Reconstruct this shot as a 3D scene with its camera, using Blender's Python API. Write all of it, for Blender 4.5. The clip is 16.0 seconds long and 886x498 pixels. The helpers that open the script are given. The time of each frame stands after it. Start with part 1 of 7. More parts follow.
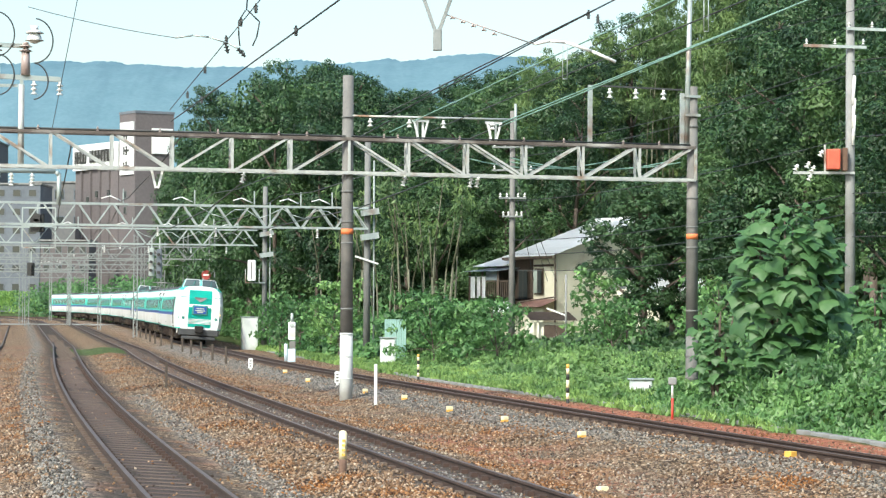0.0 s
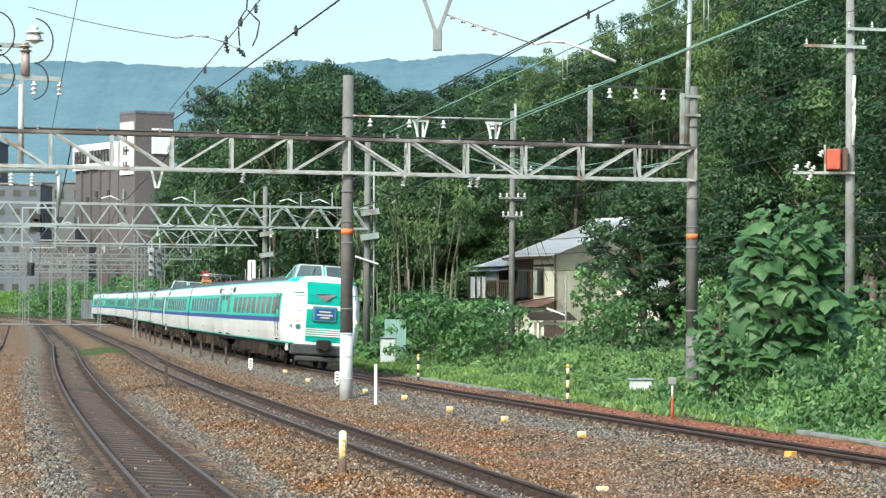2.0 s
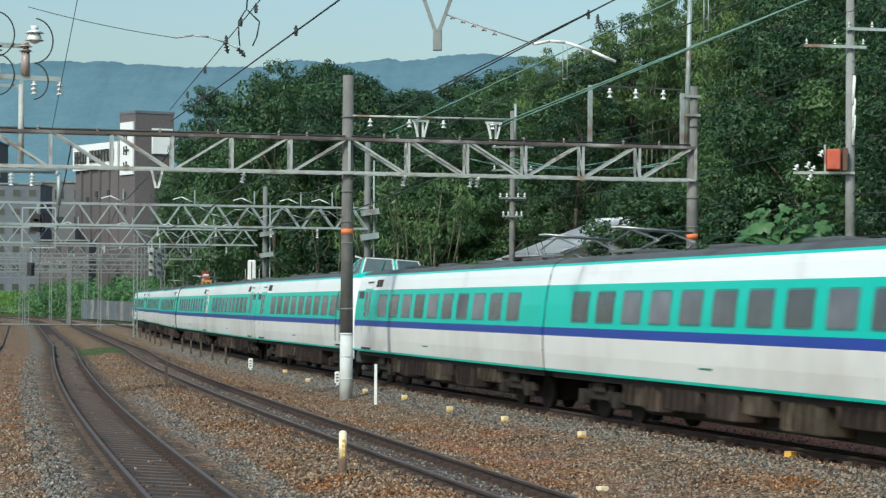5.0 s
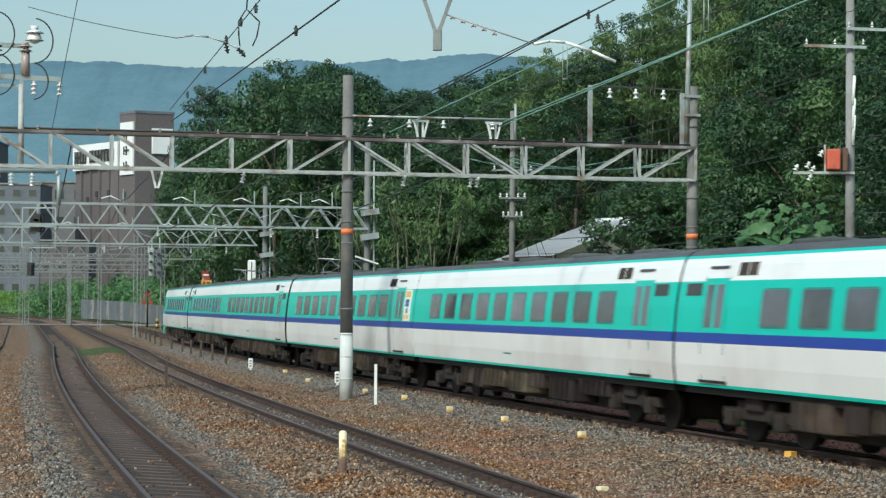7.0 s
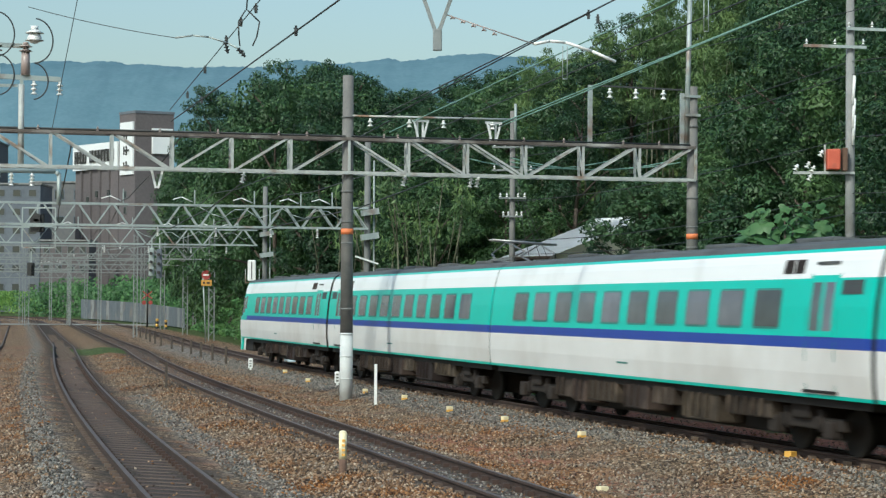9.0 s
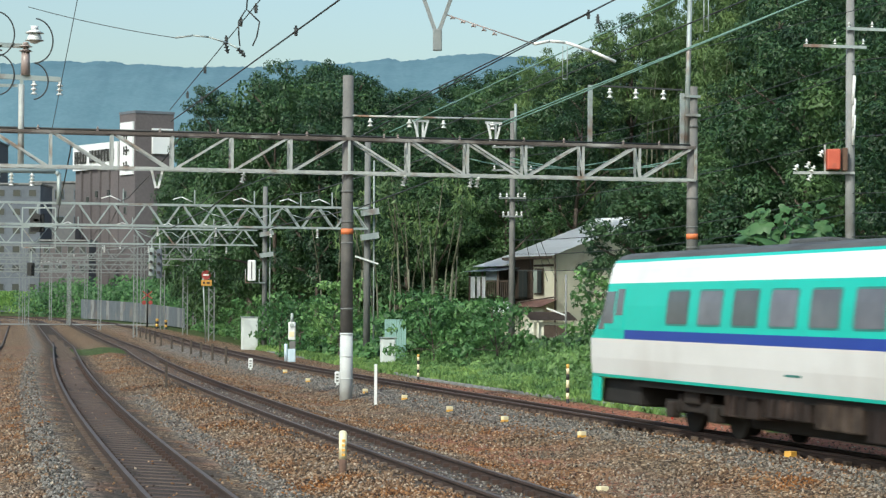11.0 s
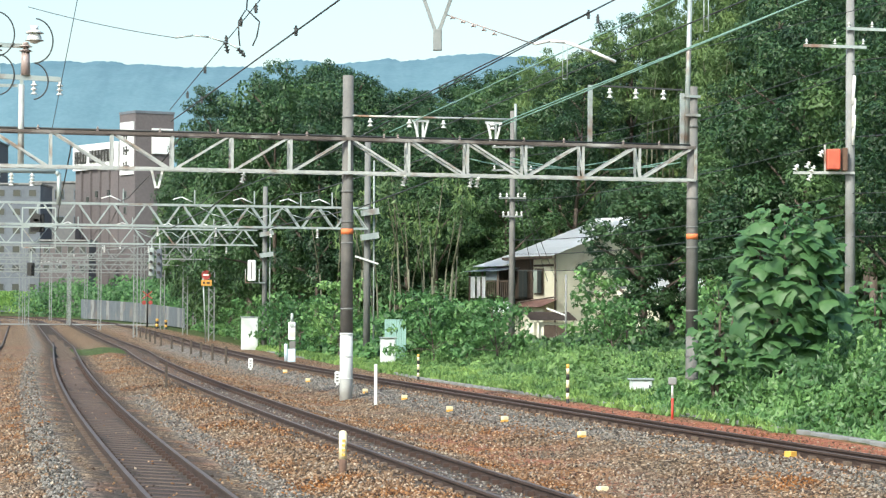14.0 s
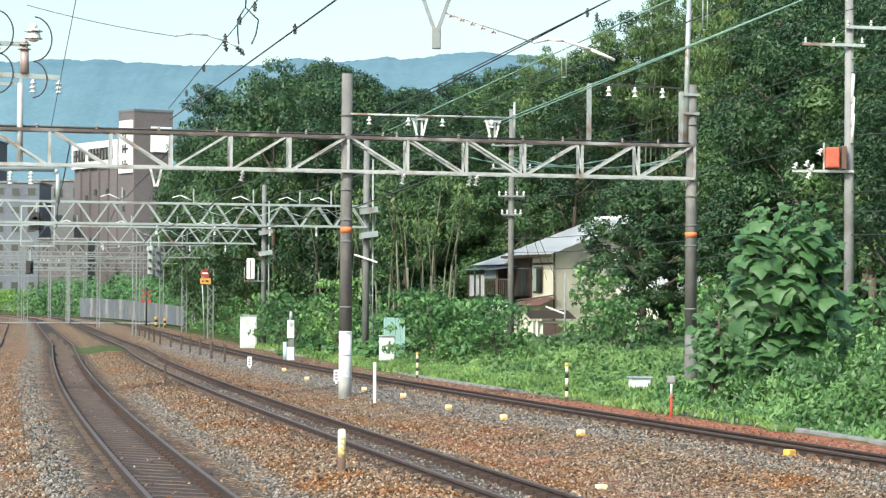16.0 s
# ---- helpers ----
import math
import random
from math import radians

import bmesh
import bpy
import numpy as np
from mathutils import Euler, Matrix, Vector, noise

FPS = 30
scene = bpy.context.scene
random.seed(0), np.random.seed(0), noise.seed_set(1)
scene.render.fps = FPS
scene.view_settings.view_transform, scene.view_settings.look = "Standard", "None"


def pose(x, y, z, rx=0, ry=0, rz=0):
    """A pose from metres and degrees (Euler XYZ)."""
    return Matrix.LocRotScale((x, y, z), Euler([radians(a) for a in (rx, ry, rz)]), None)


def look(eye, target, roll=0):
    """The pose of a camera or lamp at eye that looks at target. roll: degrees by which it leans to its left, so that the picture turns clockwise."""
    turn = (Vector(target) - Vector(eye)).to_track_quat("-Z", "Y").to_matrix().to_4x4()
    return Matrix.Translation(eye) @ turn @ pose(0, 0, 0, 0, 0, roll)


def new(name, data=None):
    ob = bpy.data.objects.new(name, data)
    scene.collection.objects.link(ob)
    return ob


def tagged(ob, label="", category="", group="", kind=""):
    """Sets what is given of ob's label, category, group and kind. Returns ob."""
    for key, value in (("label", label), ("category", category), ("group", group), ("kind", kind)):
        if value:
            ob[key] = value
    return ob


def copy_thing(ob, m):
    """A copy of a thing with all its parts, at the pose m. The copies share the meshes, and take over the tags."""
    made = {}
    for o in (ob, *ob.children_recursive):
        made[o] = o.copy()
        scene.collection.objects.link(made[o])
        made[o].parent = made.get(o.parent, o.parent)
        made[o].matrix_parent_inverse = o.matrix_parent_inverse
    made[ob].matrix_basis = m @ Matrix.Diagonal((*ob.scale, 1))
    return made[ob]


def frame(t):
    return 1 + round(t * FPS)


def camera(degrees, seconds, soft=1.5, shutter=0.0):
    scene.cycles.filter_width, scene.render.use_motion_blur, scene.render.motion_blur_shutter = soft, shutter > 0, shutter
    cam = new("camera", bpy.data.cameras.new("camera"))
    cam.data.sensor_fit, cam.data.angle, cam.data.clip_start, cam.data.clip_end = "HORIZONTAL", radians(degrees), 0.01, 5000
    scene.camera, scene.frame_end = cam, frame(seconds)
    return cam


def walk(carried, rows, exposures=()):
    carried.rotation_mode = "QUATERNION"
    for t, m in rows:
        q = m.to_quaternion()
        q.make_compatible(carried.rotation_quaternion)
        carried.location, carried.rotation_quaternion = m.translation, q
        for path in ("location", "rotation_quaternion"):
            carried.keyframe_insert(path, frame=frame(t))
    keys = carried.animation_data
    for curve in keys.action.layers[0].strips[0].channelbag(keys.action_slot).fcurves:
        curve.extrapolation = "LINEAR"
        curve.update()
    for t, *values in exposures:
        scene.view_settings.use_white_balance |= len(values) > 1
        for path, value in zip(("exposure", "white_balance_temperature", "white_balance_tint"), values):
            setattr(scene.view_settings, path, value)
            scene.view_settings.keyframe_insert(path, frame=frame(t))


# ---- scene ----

# ---------------------------------------------------------------- camera
cam = camera(23.62, 16.0, soft=1.3, shutter=0.25)
EYE = (0.0, 0.0, 2.42)


def aim(up, turn):
    """The camera's pose: degrees of tilt above level, degrees to the right."""
    return pose(*EYE, 90 + up, 0, -turn) @ pose(0, 0, 0, 0, 0, 0.35)


walk(cam, [(0, aim(1.543, 0)), (15.2, aim(1.543, 0)), (15.5, aim(1.528, 0.006)), (15.8, aim(1.508, 0.02)), (16.0, aim(1.497, 0.028))],
     exposures=[(0, 0.9, 6250, 5), (1.5, 0.8, 6200, 4), (2.5, 0.58, 6100, 2), (3.5, 0.36, 6050, 1), (4.3, 0.06, 5900, 0), (6.3, 0.0, 5900, 0), (9.2, 0.02, 5900, 0), (11.4, 0.36, 6150, 3), (12.5, 0.78, 6200, 4), (16, 0.88, 6250, 5)])

# ---------------------------------------------------------------- sky and sun
SUN_EL, SUN_AZ = 42.0, 212.0       # degrees; azimuth clockwise from +y
world = bpy.data.worlds.new("sky")
scene.world = world
world.use_nodes = True
wt = world.node_tree
sky = wt.nodes.new("ShaderNodeTexSky")
sky.sky_type, sky.sun_disc = "NISHITA", False
sky.sun_elevation, sky.sun_rotation = radians(SUN_EL), radians(SUN_AZ)
sky.air_density, sky.dust_density, sky.ozone_density = 1.4, 3.0, 2.0
wt.links.new(sky.outputs[0], wt.nodes["Background"].inputs[0])
wt.nodes["Background"].inputs[1].default_value = 0.15
lamp = bpy.data.lights.new("sun", "SUN")
lamp.energy, lamp.angle, lamp.color = 2.7, radians(2.0), (1.0, 0.94, 0.8)
sun = new("sun", lamp)
az, el = radians(SUN_AZ), radians(SUN_EL)
sun.matrix_world = look((60 * math.sin(az), 60 * math.cos(az), 80), (60 * math.sin(az) - math.sin(az) * math.cos(el), 60 * math.cos(az) - math.cos(az) * math.cos(el), 80 - math.sin(el)))


# ---------------------------------------------------------------- materials
def surf(name, dark, light, scale=4.0, rough=0.7, bump=0.2, metal=0.0, fine=40.0, stain=None, stain_amount=0.5, vary=0.0, spec=0.5):
    """A surface of two colours mixed by coarse and fine noise, with optional stains, relief and a change from piece to piece."""
    m = bpy.data.materials.new(name)
    m.use_nodes = True
    nt = m.node_tree
    n, l = nt.nodes, nt.links
    bsdf = n["Principled BSDF"]
    bsdf.inputs["Roughness"].default_value, bsdf.inputs["Metallic"].default_value = rough, metal
    bsdf.inputs["Specular IOR Level"].default_value = spec
    co = n.new("ShaderNodeTexCoord")
    a, b = n.new("ShaderNodeTexNoise"), n.new("ShaderNodeTexNoise")
    for t, s, d in ((a, scale, 5), (b, fine, 3)):
        t.inputs["Scale"].default_value, t.inputs["Detail"].default_value = s, d
        l.new(co.outputs["Object"], t.inputs["Vector"])
    mix = n.new("ShaderNodeMix")
    mix.data_type = "FLOAT"
    mix.inputs[0].default_value = 0.45
    l.new(a.outputs[0], mix.inputs[2]), l.new(b.outputs[0], mix.inputs[3])
    ramp = n.new("ShaderNodeValToRGB")
    ramp.color_ramp.elements[0].position, ramp.color_ramp.elements[1].position = 0.3, 0.7
    ramp.color_ramp.elements[0].color, ramp.color_ramp.elements[1].color = (*dark, 1), (*light, 1)
    l.new(mix.outputs[0], ramp.inputs[0])
    out = ramp.outputs[0]
    if stain:
        c = n.new("ShaderNodeTexNoise")
        c.inputs["Scale"].default_value, c.inputs["Detail"].default_value = scale * 0.37, 6
        l.new(co.outputs["Object"], c.inputs["Vector"])
        r = n.new("ShaderNodeValToRGB")
        r.color_ramp.elements[0].position, r.color_ramp.elements[1].position = 0.62 - 0.25 * stain_amount, 0.72 - 0.1 * stain_amount
        l.new(c.outputs[0], r.inputs[0])
        k = n.new("ShaderNodeMix")
        k.data_type = "RGBA"
        k.inputs[7].default_value = (*stain, 1)
        l.new(r.outputs[0], k.inputs[0]), l.new(out, k.inputs[6])
        out = k.outputs[2]
    if vary:
        info, hsv = n.new("ShaderNodeObjectInfo"), n.new("ShaderNodeHueSaturation")
        for sock, lo, hi in (("Value", 1 - vary, 1 + vary), ("Hue", 0.5 - 0.06 * vary, 0.5 + 0.06 * vary)):
            mr = n.new("ShaderNodeMapRange")
            mr.inputs[3].default_value, mr.inputs[4].default_value = lo, hi
            l.new(info.outputs["Random"], mr.inputs[0]), l.new(mr.outputs[0], hsv.inputs[sock])
        l.new(out, hsv.inputs["Color"])
        out = hsv.outputs[0]
    l.new(out, bsdf.inputs["Base Color"])
    if bump:
        bp = n.new("ShaderNodeBump")
        bp.inputs["Strength"].default_value, bp.inputs["Distance"].default_value = bump, 0.02
        l.new(b.outputs[0], bp.inputs["Height"]), l.new(bp.outputs[0], bsdf.inputs["Normal"])
    return m


def leaf_mat(name, dark, light, through_light=0.25, rough=0.55, vary=0.5):
    """Foliage: each leaf has its own green, each plant too."""
    m = bpy.data.materials.new(name)
    m.use_nodes = True
    nt = m.node_tree
    n, l = nt.nodes, nt.links
    bsdf = n["Principled BSDF"]
    bsdf.inputs["Roughness"].default_value = rough
    geo, info = n.new("ShaderNodeNewGeometry"), n.new("ShaderNodeObjectInfo")
    ramp = n.new("ShaderNodeValToRGB")
    ramp.color_ramp.elements[0].color, ramp.color_ramp.elements[1].color = (*dark, 1), (*light, 1)
    l.new(geo.outputs["Random Per Island"], ramp.inputs[0])
    co, big = n.new("ShaderNodeTexCoord"), n.new("ShaderNodeTexNoise")
    big.inputs["Scale"].default_value, big.inputs["Detail"].default_value = 0.55, 1.5
    l.new(co.outputs["Object"], big.inputs["Vector"])
    hsv = n.new("ShaderNodeHueSaturation")
    add = n.new("ShaderNodeMath")
    add.operation = "ADD"
    wide = n.new("ShaderNodeMapRange")
    wide.inputs[1].default_value, wide.inputs[2].default_value = 0.34, 0.66
    l.new(big.outputs[0], wide.inputs[0])
    l.new(info.outputs["Random"], add.inputs[0]), l.new(wide.outputs[0], add.inputs[1])
    for sock, lo, hi in (("Value", 1 - vary, 1 + vary), ("Hue", 0.5 + 0.03 * vary, 0.5 - 0.06 * vary)):
        mr = n.new("ShaderNodeMapRange")
        mr.inputs[1].default_value, mr.inputs[2].default_value = 0.15, 1.85
        mr.inputs[3].default_value, mr.inputs[4].default_value = lo, hi
        l.new(add.outputs[0], mr.inputs[0]), l.new(mr.outputs[0], hsv.inputs[sock])
    l.new(ramp.outputs[0], hsv.inputs["Color"])
    l.new(hsv.outputs[0], bsdf.inputs["Base Color"])
    tr, sh = n.new("ShaderNodeBsdfTranslucent"), n.new("ShaderNodeMixShader")
    sh.inputs[0].default_value = through_light
    l.new(hsv.outputs[0], tr.inputs[0]), l.new(bsdf.outputs[0], sh.inputs[1]), l.new(tr.outputs[0], sh.inputs[2])
    l.new(sh.outputs[0], n["Material Output"].inputs[0])
    return m


def glass_mat(name, tint, rough=0.05):
    m = bpy.data.materials.new(name)
    m.use_nodes = True
    b = m.node_tree.nodes["Principled BSDF"]
    b.inputs["Base Color"].default_value, b.inputs["Roughness"].default_value = (*tint, 1), rough
    b.inputs["Specular IOR Level"].default_value = 0.6
    return m


def glow_mat(name, color, power):
    m = surf(name, color, color, bump=0)
    b = m.node_tree.nodes["Principled BSDF"]
    b.inputs["Emission Color"].default_value, b.inputs["Emission Strength"].default_value = (*color, 1), power
    return m


M = {}
M["rail_side"] = surf("rusty rail web", (0.03, 0.019, 0.015), (0.072, 0.043, 0.033), 3, 0.85, 0.3)
M["rail_head"] = surf("worn rail head", (0.06, 0.045, 0.038), (0.125, 0.094, 0.08), 6, 0.6, 0.05, 0.1)
M["sleeper"] = surf("dusty concrete sleeper", (0.085, 0.06, 0.047), (0.14, 0.1, 0.078), 5, 0.9, 0.3, vary=0.2)
M["galv"] = surf("galvanised steel", (0.28, 0.33, 0.325), (0.43, 0.48, 0.47), 2, 0.55, 0.05, 0.3, stain=(0.22, 0.13, 0.09), stain_amount=0.25)
M["galv_rust"] = surf("weathered galvanised steel with rust", (0.34, 0.355, 0.345), (0.54, 0.56, 0.54), 3, 0.65, 0.1, 0.2, stain=(0.24, 0.16, 0.11), stain_amount=0.2)
M["rust_beam"] = surf("rust-brown painted chord", (0.075, 0.06, 0.052), (0.15, 0.128, 0.115), 2, 0.75, 0.15, 0.1, stain=(0.42, 0.41, 0.39), stain_amount=0.45)
M["post_dark"] = surf("dark weathered concrete post", (0.115, 0.113, 0.108), (0.2, 0.197, 0.19), 2.5, 0.85, 0.15, stain=(0.22, 0.21, 0.2), stain_amount=0.3)
M["post_white"] = surf("grey-white painted post foot", (0.5, 0.52, 0.52), (0.66, 0.68, 0.67), 2.5, 0.7, 0.1, stain=(0.36, 0.36, 0.35), stain_amount=0.4)
M["concrete"] = surf("grey concrete", (0.19, 0.195, 0.195), (0.3, 0.305, 0.3), 2, 0.85, 0.15, stain=(0.14, 0.13, 0.12), stain_amount=0.4)
M["orange"] = surf("faded orange band", (0.6, 0.16, 0.05), (0.75, 0.22, 0.08), 6, 0.6, 0.05)
M["white"] = surf("white paint", (0.7, 0.71, 0.7), (0.8, 0.81, 0.8), 5, 0.5, 0.03)
M["yellow"] = surf("yellow-orange paint", (0.68, 0.36, 0.06), (0.8, 0.47, 0.1), 8, 0.6, 0.05)
M["cream"] = surf("cream paint", (0.78, 0.68, 0.42), (0.84, 0.76, 0.52), 8, 0.6, 0.05)
M["black"] = surf("black paint", (0.012, 0.012, 0.012), (0.03, 0.03, 0.03), 8, 0.6, 0.05)
M["red"] = surf("red paint", (0.42, 0.035, 0.025), (0.55, 0.06, 0.04), 6, 0.6, 0.05)
M["transformer"] = surf("faded red enamel", (0.5, 0.09, 0.05), (0.62, 0.14, 0.08), 4, 0.6, 0.05, stain=(0.3, 0.1, 0.07), stain_amount=0.3)
M["rustpost"] = surf("rusty steel post", (0.1, 0.06, 0.042), (0.17, 0.1, 0.07), 8, 0.85, 0.2)
M["post_brown"] = surf("dark brown steel post", (0.045, 0.036, 0.03), (0.09, 0.07, 0.056), 8, 0.85, 0.2)
M["wire"] = surf("dark stranded wire", (0.025, 0.028, 0.03), (0.06, 0.065, 0.065), 8, 0.6, 0)
M["wire_green"] = surf("verdigris copper wire", (0.16, 0.3, 0.25), (0.28, 0.45, 0.38), 8, 0.6, 0)
M["porcelain"] = surf("white porcelain", (0.72, 0.73, 0.72), (0.8, 0.8, 0.79), 5, 0.25, 0)
M["porcelain_brown"] = surf("brown-grey insulator", (0.3, 0.24, 0.22), (0.42, 0.34, 0.32), 5, 0.3, 0)
M["bark"] = surf("bark", (0.06, 0.045, 0.035), (0.15, 0.12, 0.1), 6, 0.9, 0.5)
M["leaf_dark"] = leaf_mat("dark evergreen leaves", (0.02, 0.056, 0.022), (0.043, 0.104, 0.039))
M["leaf_mid"] = leaf_mat("mid-green leaves", (0.034, 0.082, 0.026), (0.068, 0.148, 0.05))
M["leaf_light"] = leaf_mat("yellow-green bamboo leaves", (0.075, 0.142, 0.042), (0.14, 0.235, 0.085), 0.35)
M["leaf_bush"] = leaf_mat("fresh green shrub leaves", (0.050, 0.130, 0.037), (0.131, 0.293, 0.094), 0.3)
M["leaf_kudzu"] = leaf_mat("bright vine leaves", (0.075, 0.18, 0.05), (0.2, 0.38, 0.125), 0.3, 0.45)
M["leaf_big"] = leaf_mat("large soft green leaves", (0.05, 0.128, 0.045), (0.115, 0.245, 0.09), 0.35, 0.5, 0.3)
M["leaf_weed"] = leaf_mat("yellow-green weeds", (0.07, 0.145, 0.04), (0.165, 0.315, 0.095), 0.3)
M["grass"] = leaf_mat("grass blades", (0.076, 0.154, 0.034), (0.184, 0.333, 0.092), 0.3)
M["grass_bright"] = leaf_mat("sunlit weeds", (0.11, 0.23, 0.04), (0.22, 0.4, 0.09), 0.3)
M["galv_far"] = surf("dull far steel", (0.16, 0.18, 0.18), (0.28, 0.3, 0.3), 2, 0.6, 0.05, 0.2)
M["pole_grey"] = surf("dark weathered pole", (0.115, 0.12, 0.12), (0.2, 0.205, 0.2), 2, 0.85, 0.15)
M["culm"] = surf("pale bamboo culm", (0.065, 0.07, 0.04), (0.15, 0.15, 0.1), 4, 0.6, 0.1)


# ---------------------------------------------------------------- mesh helpers
def thing(name, label, category, group="", at=(0, 0, 0), rz=0.0, kind=""):
    ob = new(name)
    ob.matrix_basis = pose(*at, 0, 0, rz)
    return tagged(ob, label, category, group, kind)


def part(name, bm, material, parent, label=""):
    me = bpy.data.meshes.new(name)
    bm.to_mesh(me)
    bm.free()
    for m in (material if isinstance(material, (list, tuple)) else [material]):
        me.materials.append(m)
    ob = new(name, me)
    ob.parent = parent
    return tagged(ob, label) if label else ob


def smooth(ob, on=True):
    ob.data.polygons.foreach_set("use_smooth", [on] * len(ob.data.polygons))
    return ob


def quads(name, verts, faces, material, parent=None, label=""):
    me = bpy.data.meshes.new(name)
    me.from_pydata(verts, [], faces)
    me.update()
    for m in (material if isinstance(material, (list, tuple)) else [material]):
        me.materials.append(m)
    ob = new(name, me)
    if parent:
        ob.parent = parent
    return tagged(ob, label) if label else ob


def box(bm, c, s, rz=0.0, bevel=0.0, slot=0):
    """A box with centre c and sizes s."""
    g = bmesh.ops.create_cube(bm, size=1.0, matrix=Matrix.Translation(c) @ Matrix.Rotation(radians(rz), 4, "Z") @ Matrix.Diagonal((*s, 1)))
    fs = list({f for v in g["verts"] for f in v.link_faces})
    if bevel:
        r = bmesh.ops.bevel(bm, geom=list({e for f in fs for e in f.edges}), offset=bevel, segments=2, affect="EDGES", profile=0.5)
        fs = list(set(r["faces"]) | {f for f in fs if f.is_valid})
    for f in fs:
        f.material_index = slot
    return bm


def tube(bm, p, q, r, r2=None, n=8, slot=0):
    p, q = Vector(p), Vector(q)
    d = q - p
    m = Matrix.Translation((p + q) / 2) @ d.to_track_quat("Z", "Y").to_matrix().to_4x4()
    g = bmesh.ops.create_cone(bm, cap_ends=True, segments=n, radius1=r, radius2=r if r2 is None else r2, depth=d.length, matrix=m)
    for f in {f for v in g["verts"] for f in v.link_faces}:
        f.material_index = slot
        f.smooth = len(f.verts) == 4
    return bm


def bar(bm, p, q, w, h):
    """A straight bar of section w x h from p to q, its h side upright."""
    p, q = Vector(p), Vector(q)
    d = (q - p)
    m = Matrix.Translation((p + q) / 2) @ d.to_track_quat("X", "Z").to_matrix().to_4x4() @ Matrix.Diagonal((d.length, w, h, 1))
    bmesh.ops.create_cube(bm, size=1.0, matrix=m)
    return bm


def ball(bm, c, r, squash=1.0, sub=1):
    bmesh.ops.create_icosphere(bm, subdivisions=sub, radius=r, matrix=Matrix.Translation(c) @ Matrix.Diagonal((1, 1, squash, 1)))
    return bm


def B():
    return bmesh.new()


def insulator(bm, c, r=0.09, n=3, step=0.1, along=(0, 0, 1)):
    """A string of porcelain discs."""
    a = Vector(along).normalized()
    for i in range(n):
        p = Vector(c) + a * (step * i)
        tube(bm, p, p + a * step * 0.45, r, r * 0.45, 10)
        tube(bm, p + a * step * 0.4, p + a * step, r * 0.4, r * 0.4, 8)
    return bm


def wire(name, pts, r, material, label, sag=0.0, category="wire", group="overhead wires"):
    """A wire hung through the points, as one smooth tube."""
    run = []
    for i, (a, b) in enumerate(zip(pts, pts[1:])):
        a, b = Vector(a), Vector(b)
        k = 10 if sag else 4
        for j in range(k if i < len(pts) - 2 else k + 1):
            f = j / k
            p = a.lerp(b, f)
            p.z -= sag * 4 * f * (1 - f)
            run.append(p)
    cu = bpy.data.curves.new(name, "CURVE")
    cu.dimensions, cu.bevel_depth, cu.bevel_resolution = "3D", r, 1
    sp = cu.splines.new("POLY")
    sp.points.add(len(run) - 1)
    for p, v in zip(sp.points, run):
        p.co = (*v, 1)
    cu.materials.append(material)
    return tagged(new(name, cu), label, category, group)


# ---------------------------------------------------------------- lines of the tracks
def line_x(k, y, lo, hi, far=None):
    yc = min(max(y, lo), hi)
    v = ((k[0] * yc + k[1]) * yc + k[2]) * yc + k[3]
    d = (3 * k[0] * yc + 2 * k[1]) * yc + k[2]
    if y > hi and far is not None:
        d = far
    return v + d * (y - yc)


def far_bend(y):
    """The leftward bend shared by all tracks beyond the crossing."""
    return -0.004 * max(0.0, y - 310) ** 2


def track_c(y):
    ease = 0.25 * math.exp(-((y - 122) / 16) ** 2) - 0.22 * math.exp(-((y - 84) / 15) ** 2)
    if y > 127:
        ease += float(np.interp(y, (127, 150, 186, 210, 243), (0, 0.84, 1.2, 1.5, 1.3)))
    return line_x((-1.2303e-06, 6.2298e-04, -0.308969, 16.7593), y, 25, 300) + ease - 0.0006 * max(0.0, y - 243) ** 2 + far_bend(y)


def track_b(y):
    return line_x((1.1191e-06, 1.412e-04, -0.24088, 7.5121), y, 20, 110, -0.2) - 0.0011 * max(0.0, y - 250) ** 2 + far_bend(y)


def track_a(y):
    return line_x((-1.7298e-06, 5.9237e-04, -0.251038, 3.1502), y, 20, 120, -0.2) - 0.0014 * max(0.0, y - 250) ** 2 + far_bend(y)


def track_d(y):
    return track_a(y) - 4.1


TRACKS = (track_a, track_b, track_c, track_d)


def grade(y):
    """The line's gentle climb towards the distance."""
    return 0.35 * min(1.0, max(0.0, (y - 140) / 170))


def hill(x, y):
    """Height of the wooded slope beyond the tracks."""
    o = x - track_c(y)
    start = 21.0 if y < 120 else max(9.0, 21.0 - (y - 120) * 0.3)
    h = 0.0
    if o > start:
        h = min((o - start) * 0.55, 26 + 0.1 * (o - start))
    if y > 230:
        h *= max(0.0, 1 - (y - 230) / 90)
    return h


def ground_z(x, y):
    o = x - track_c(y)
    z = -0.3
    if o > 4.0:
        z = -0.3 + min(o - 4.0, 16) * 0.05
    for tr in TRACKS:
        d = x - tr(y)
        if abs(d) < 3.4:
            bank = 0.0 if tr is track_d else -0.062 * max(-1.6, min(1.6, d))
            z = max(z, (-0.135 if abs(d) < 0.55 else -0.092) + bank - max(0.0, abs(d) - 1.5) * 0.16)
    return z + hill(x, y) + grade(y)


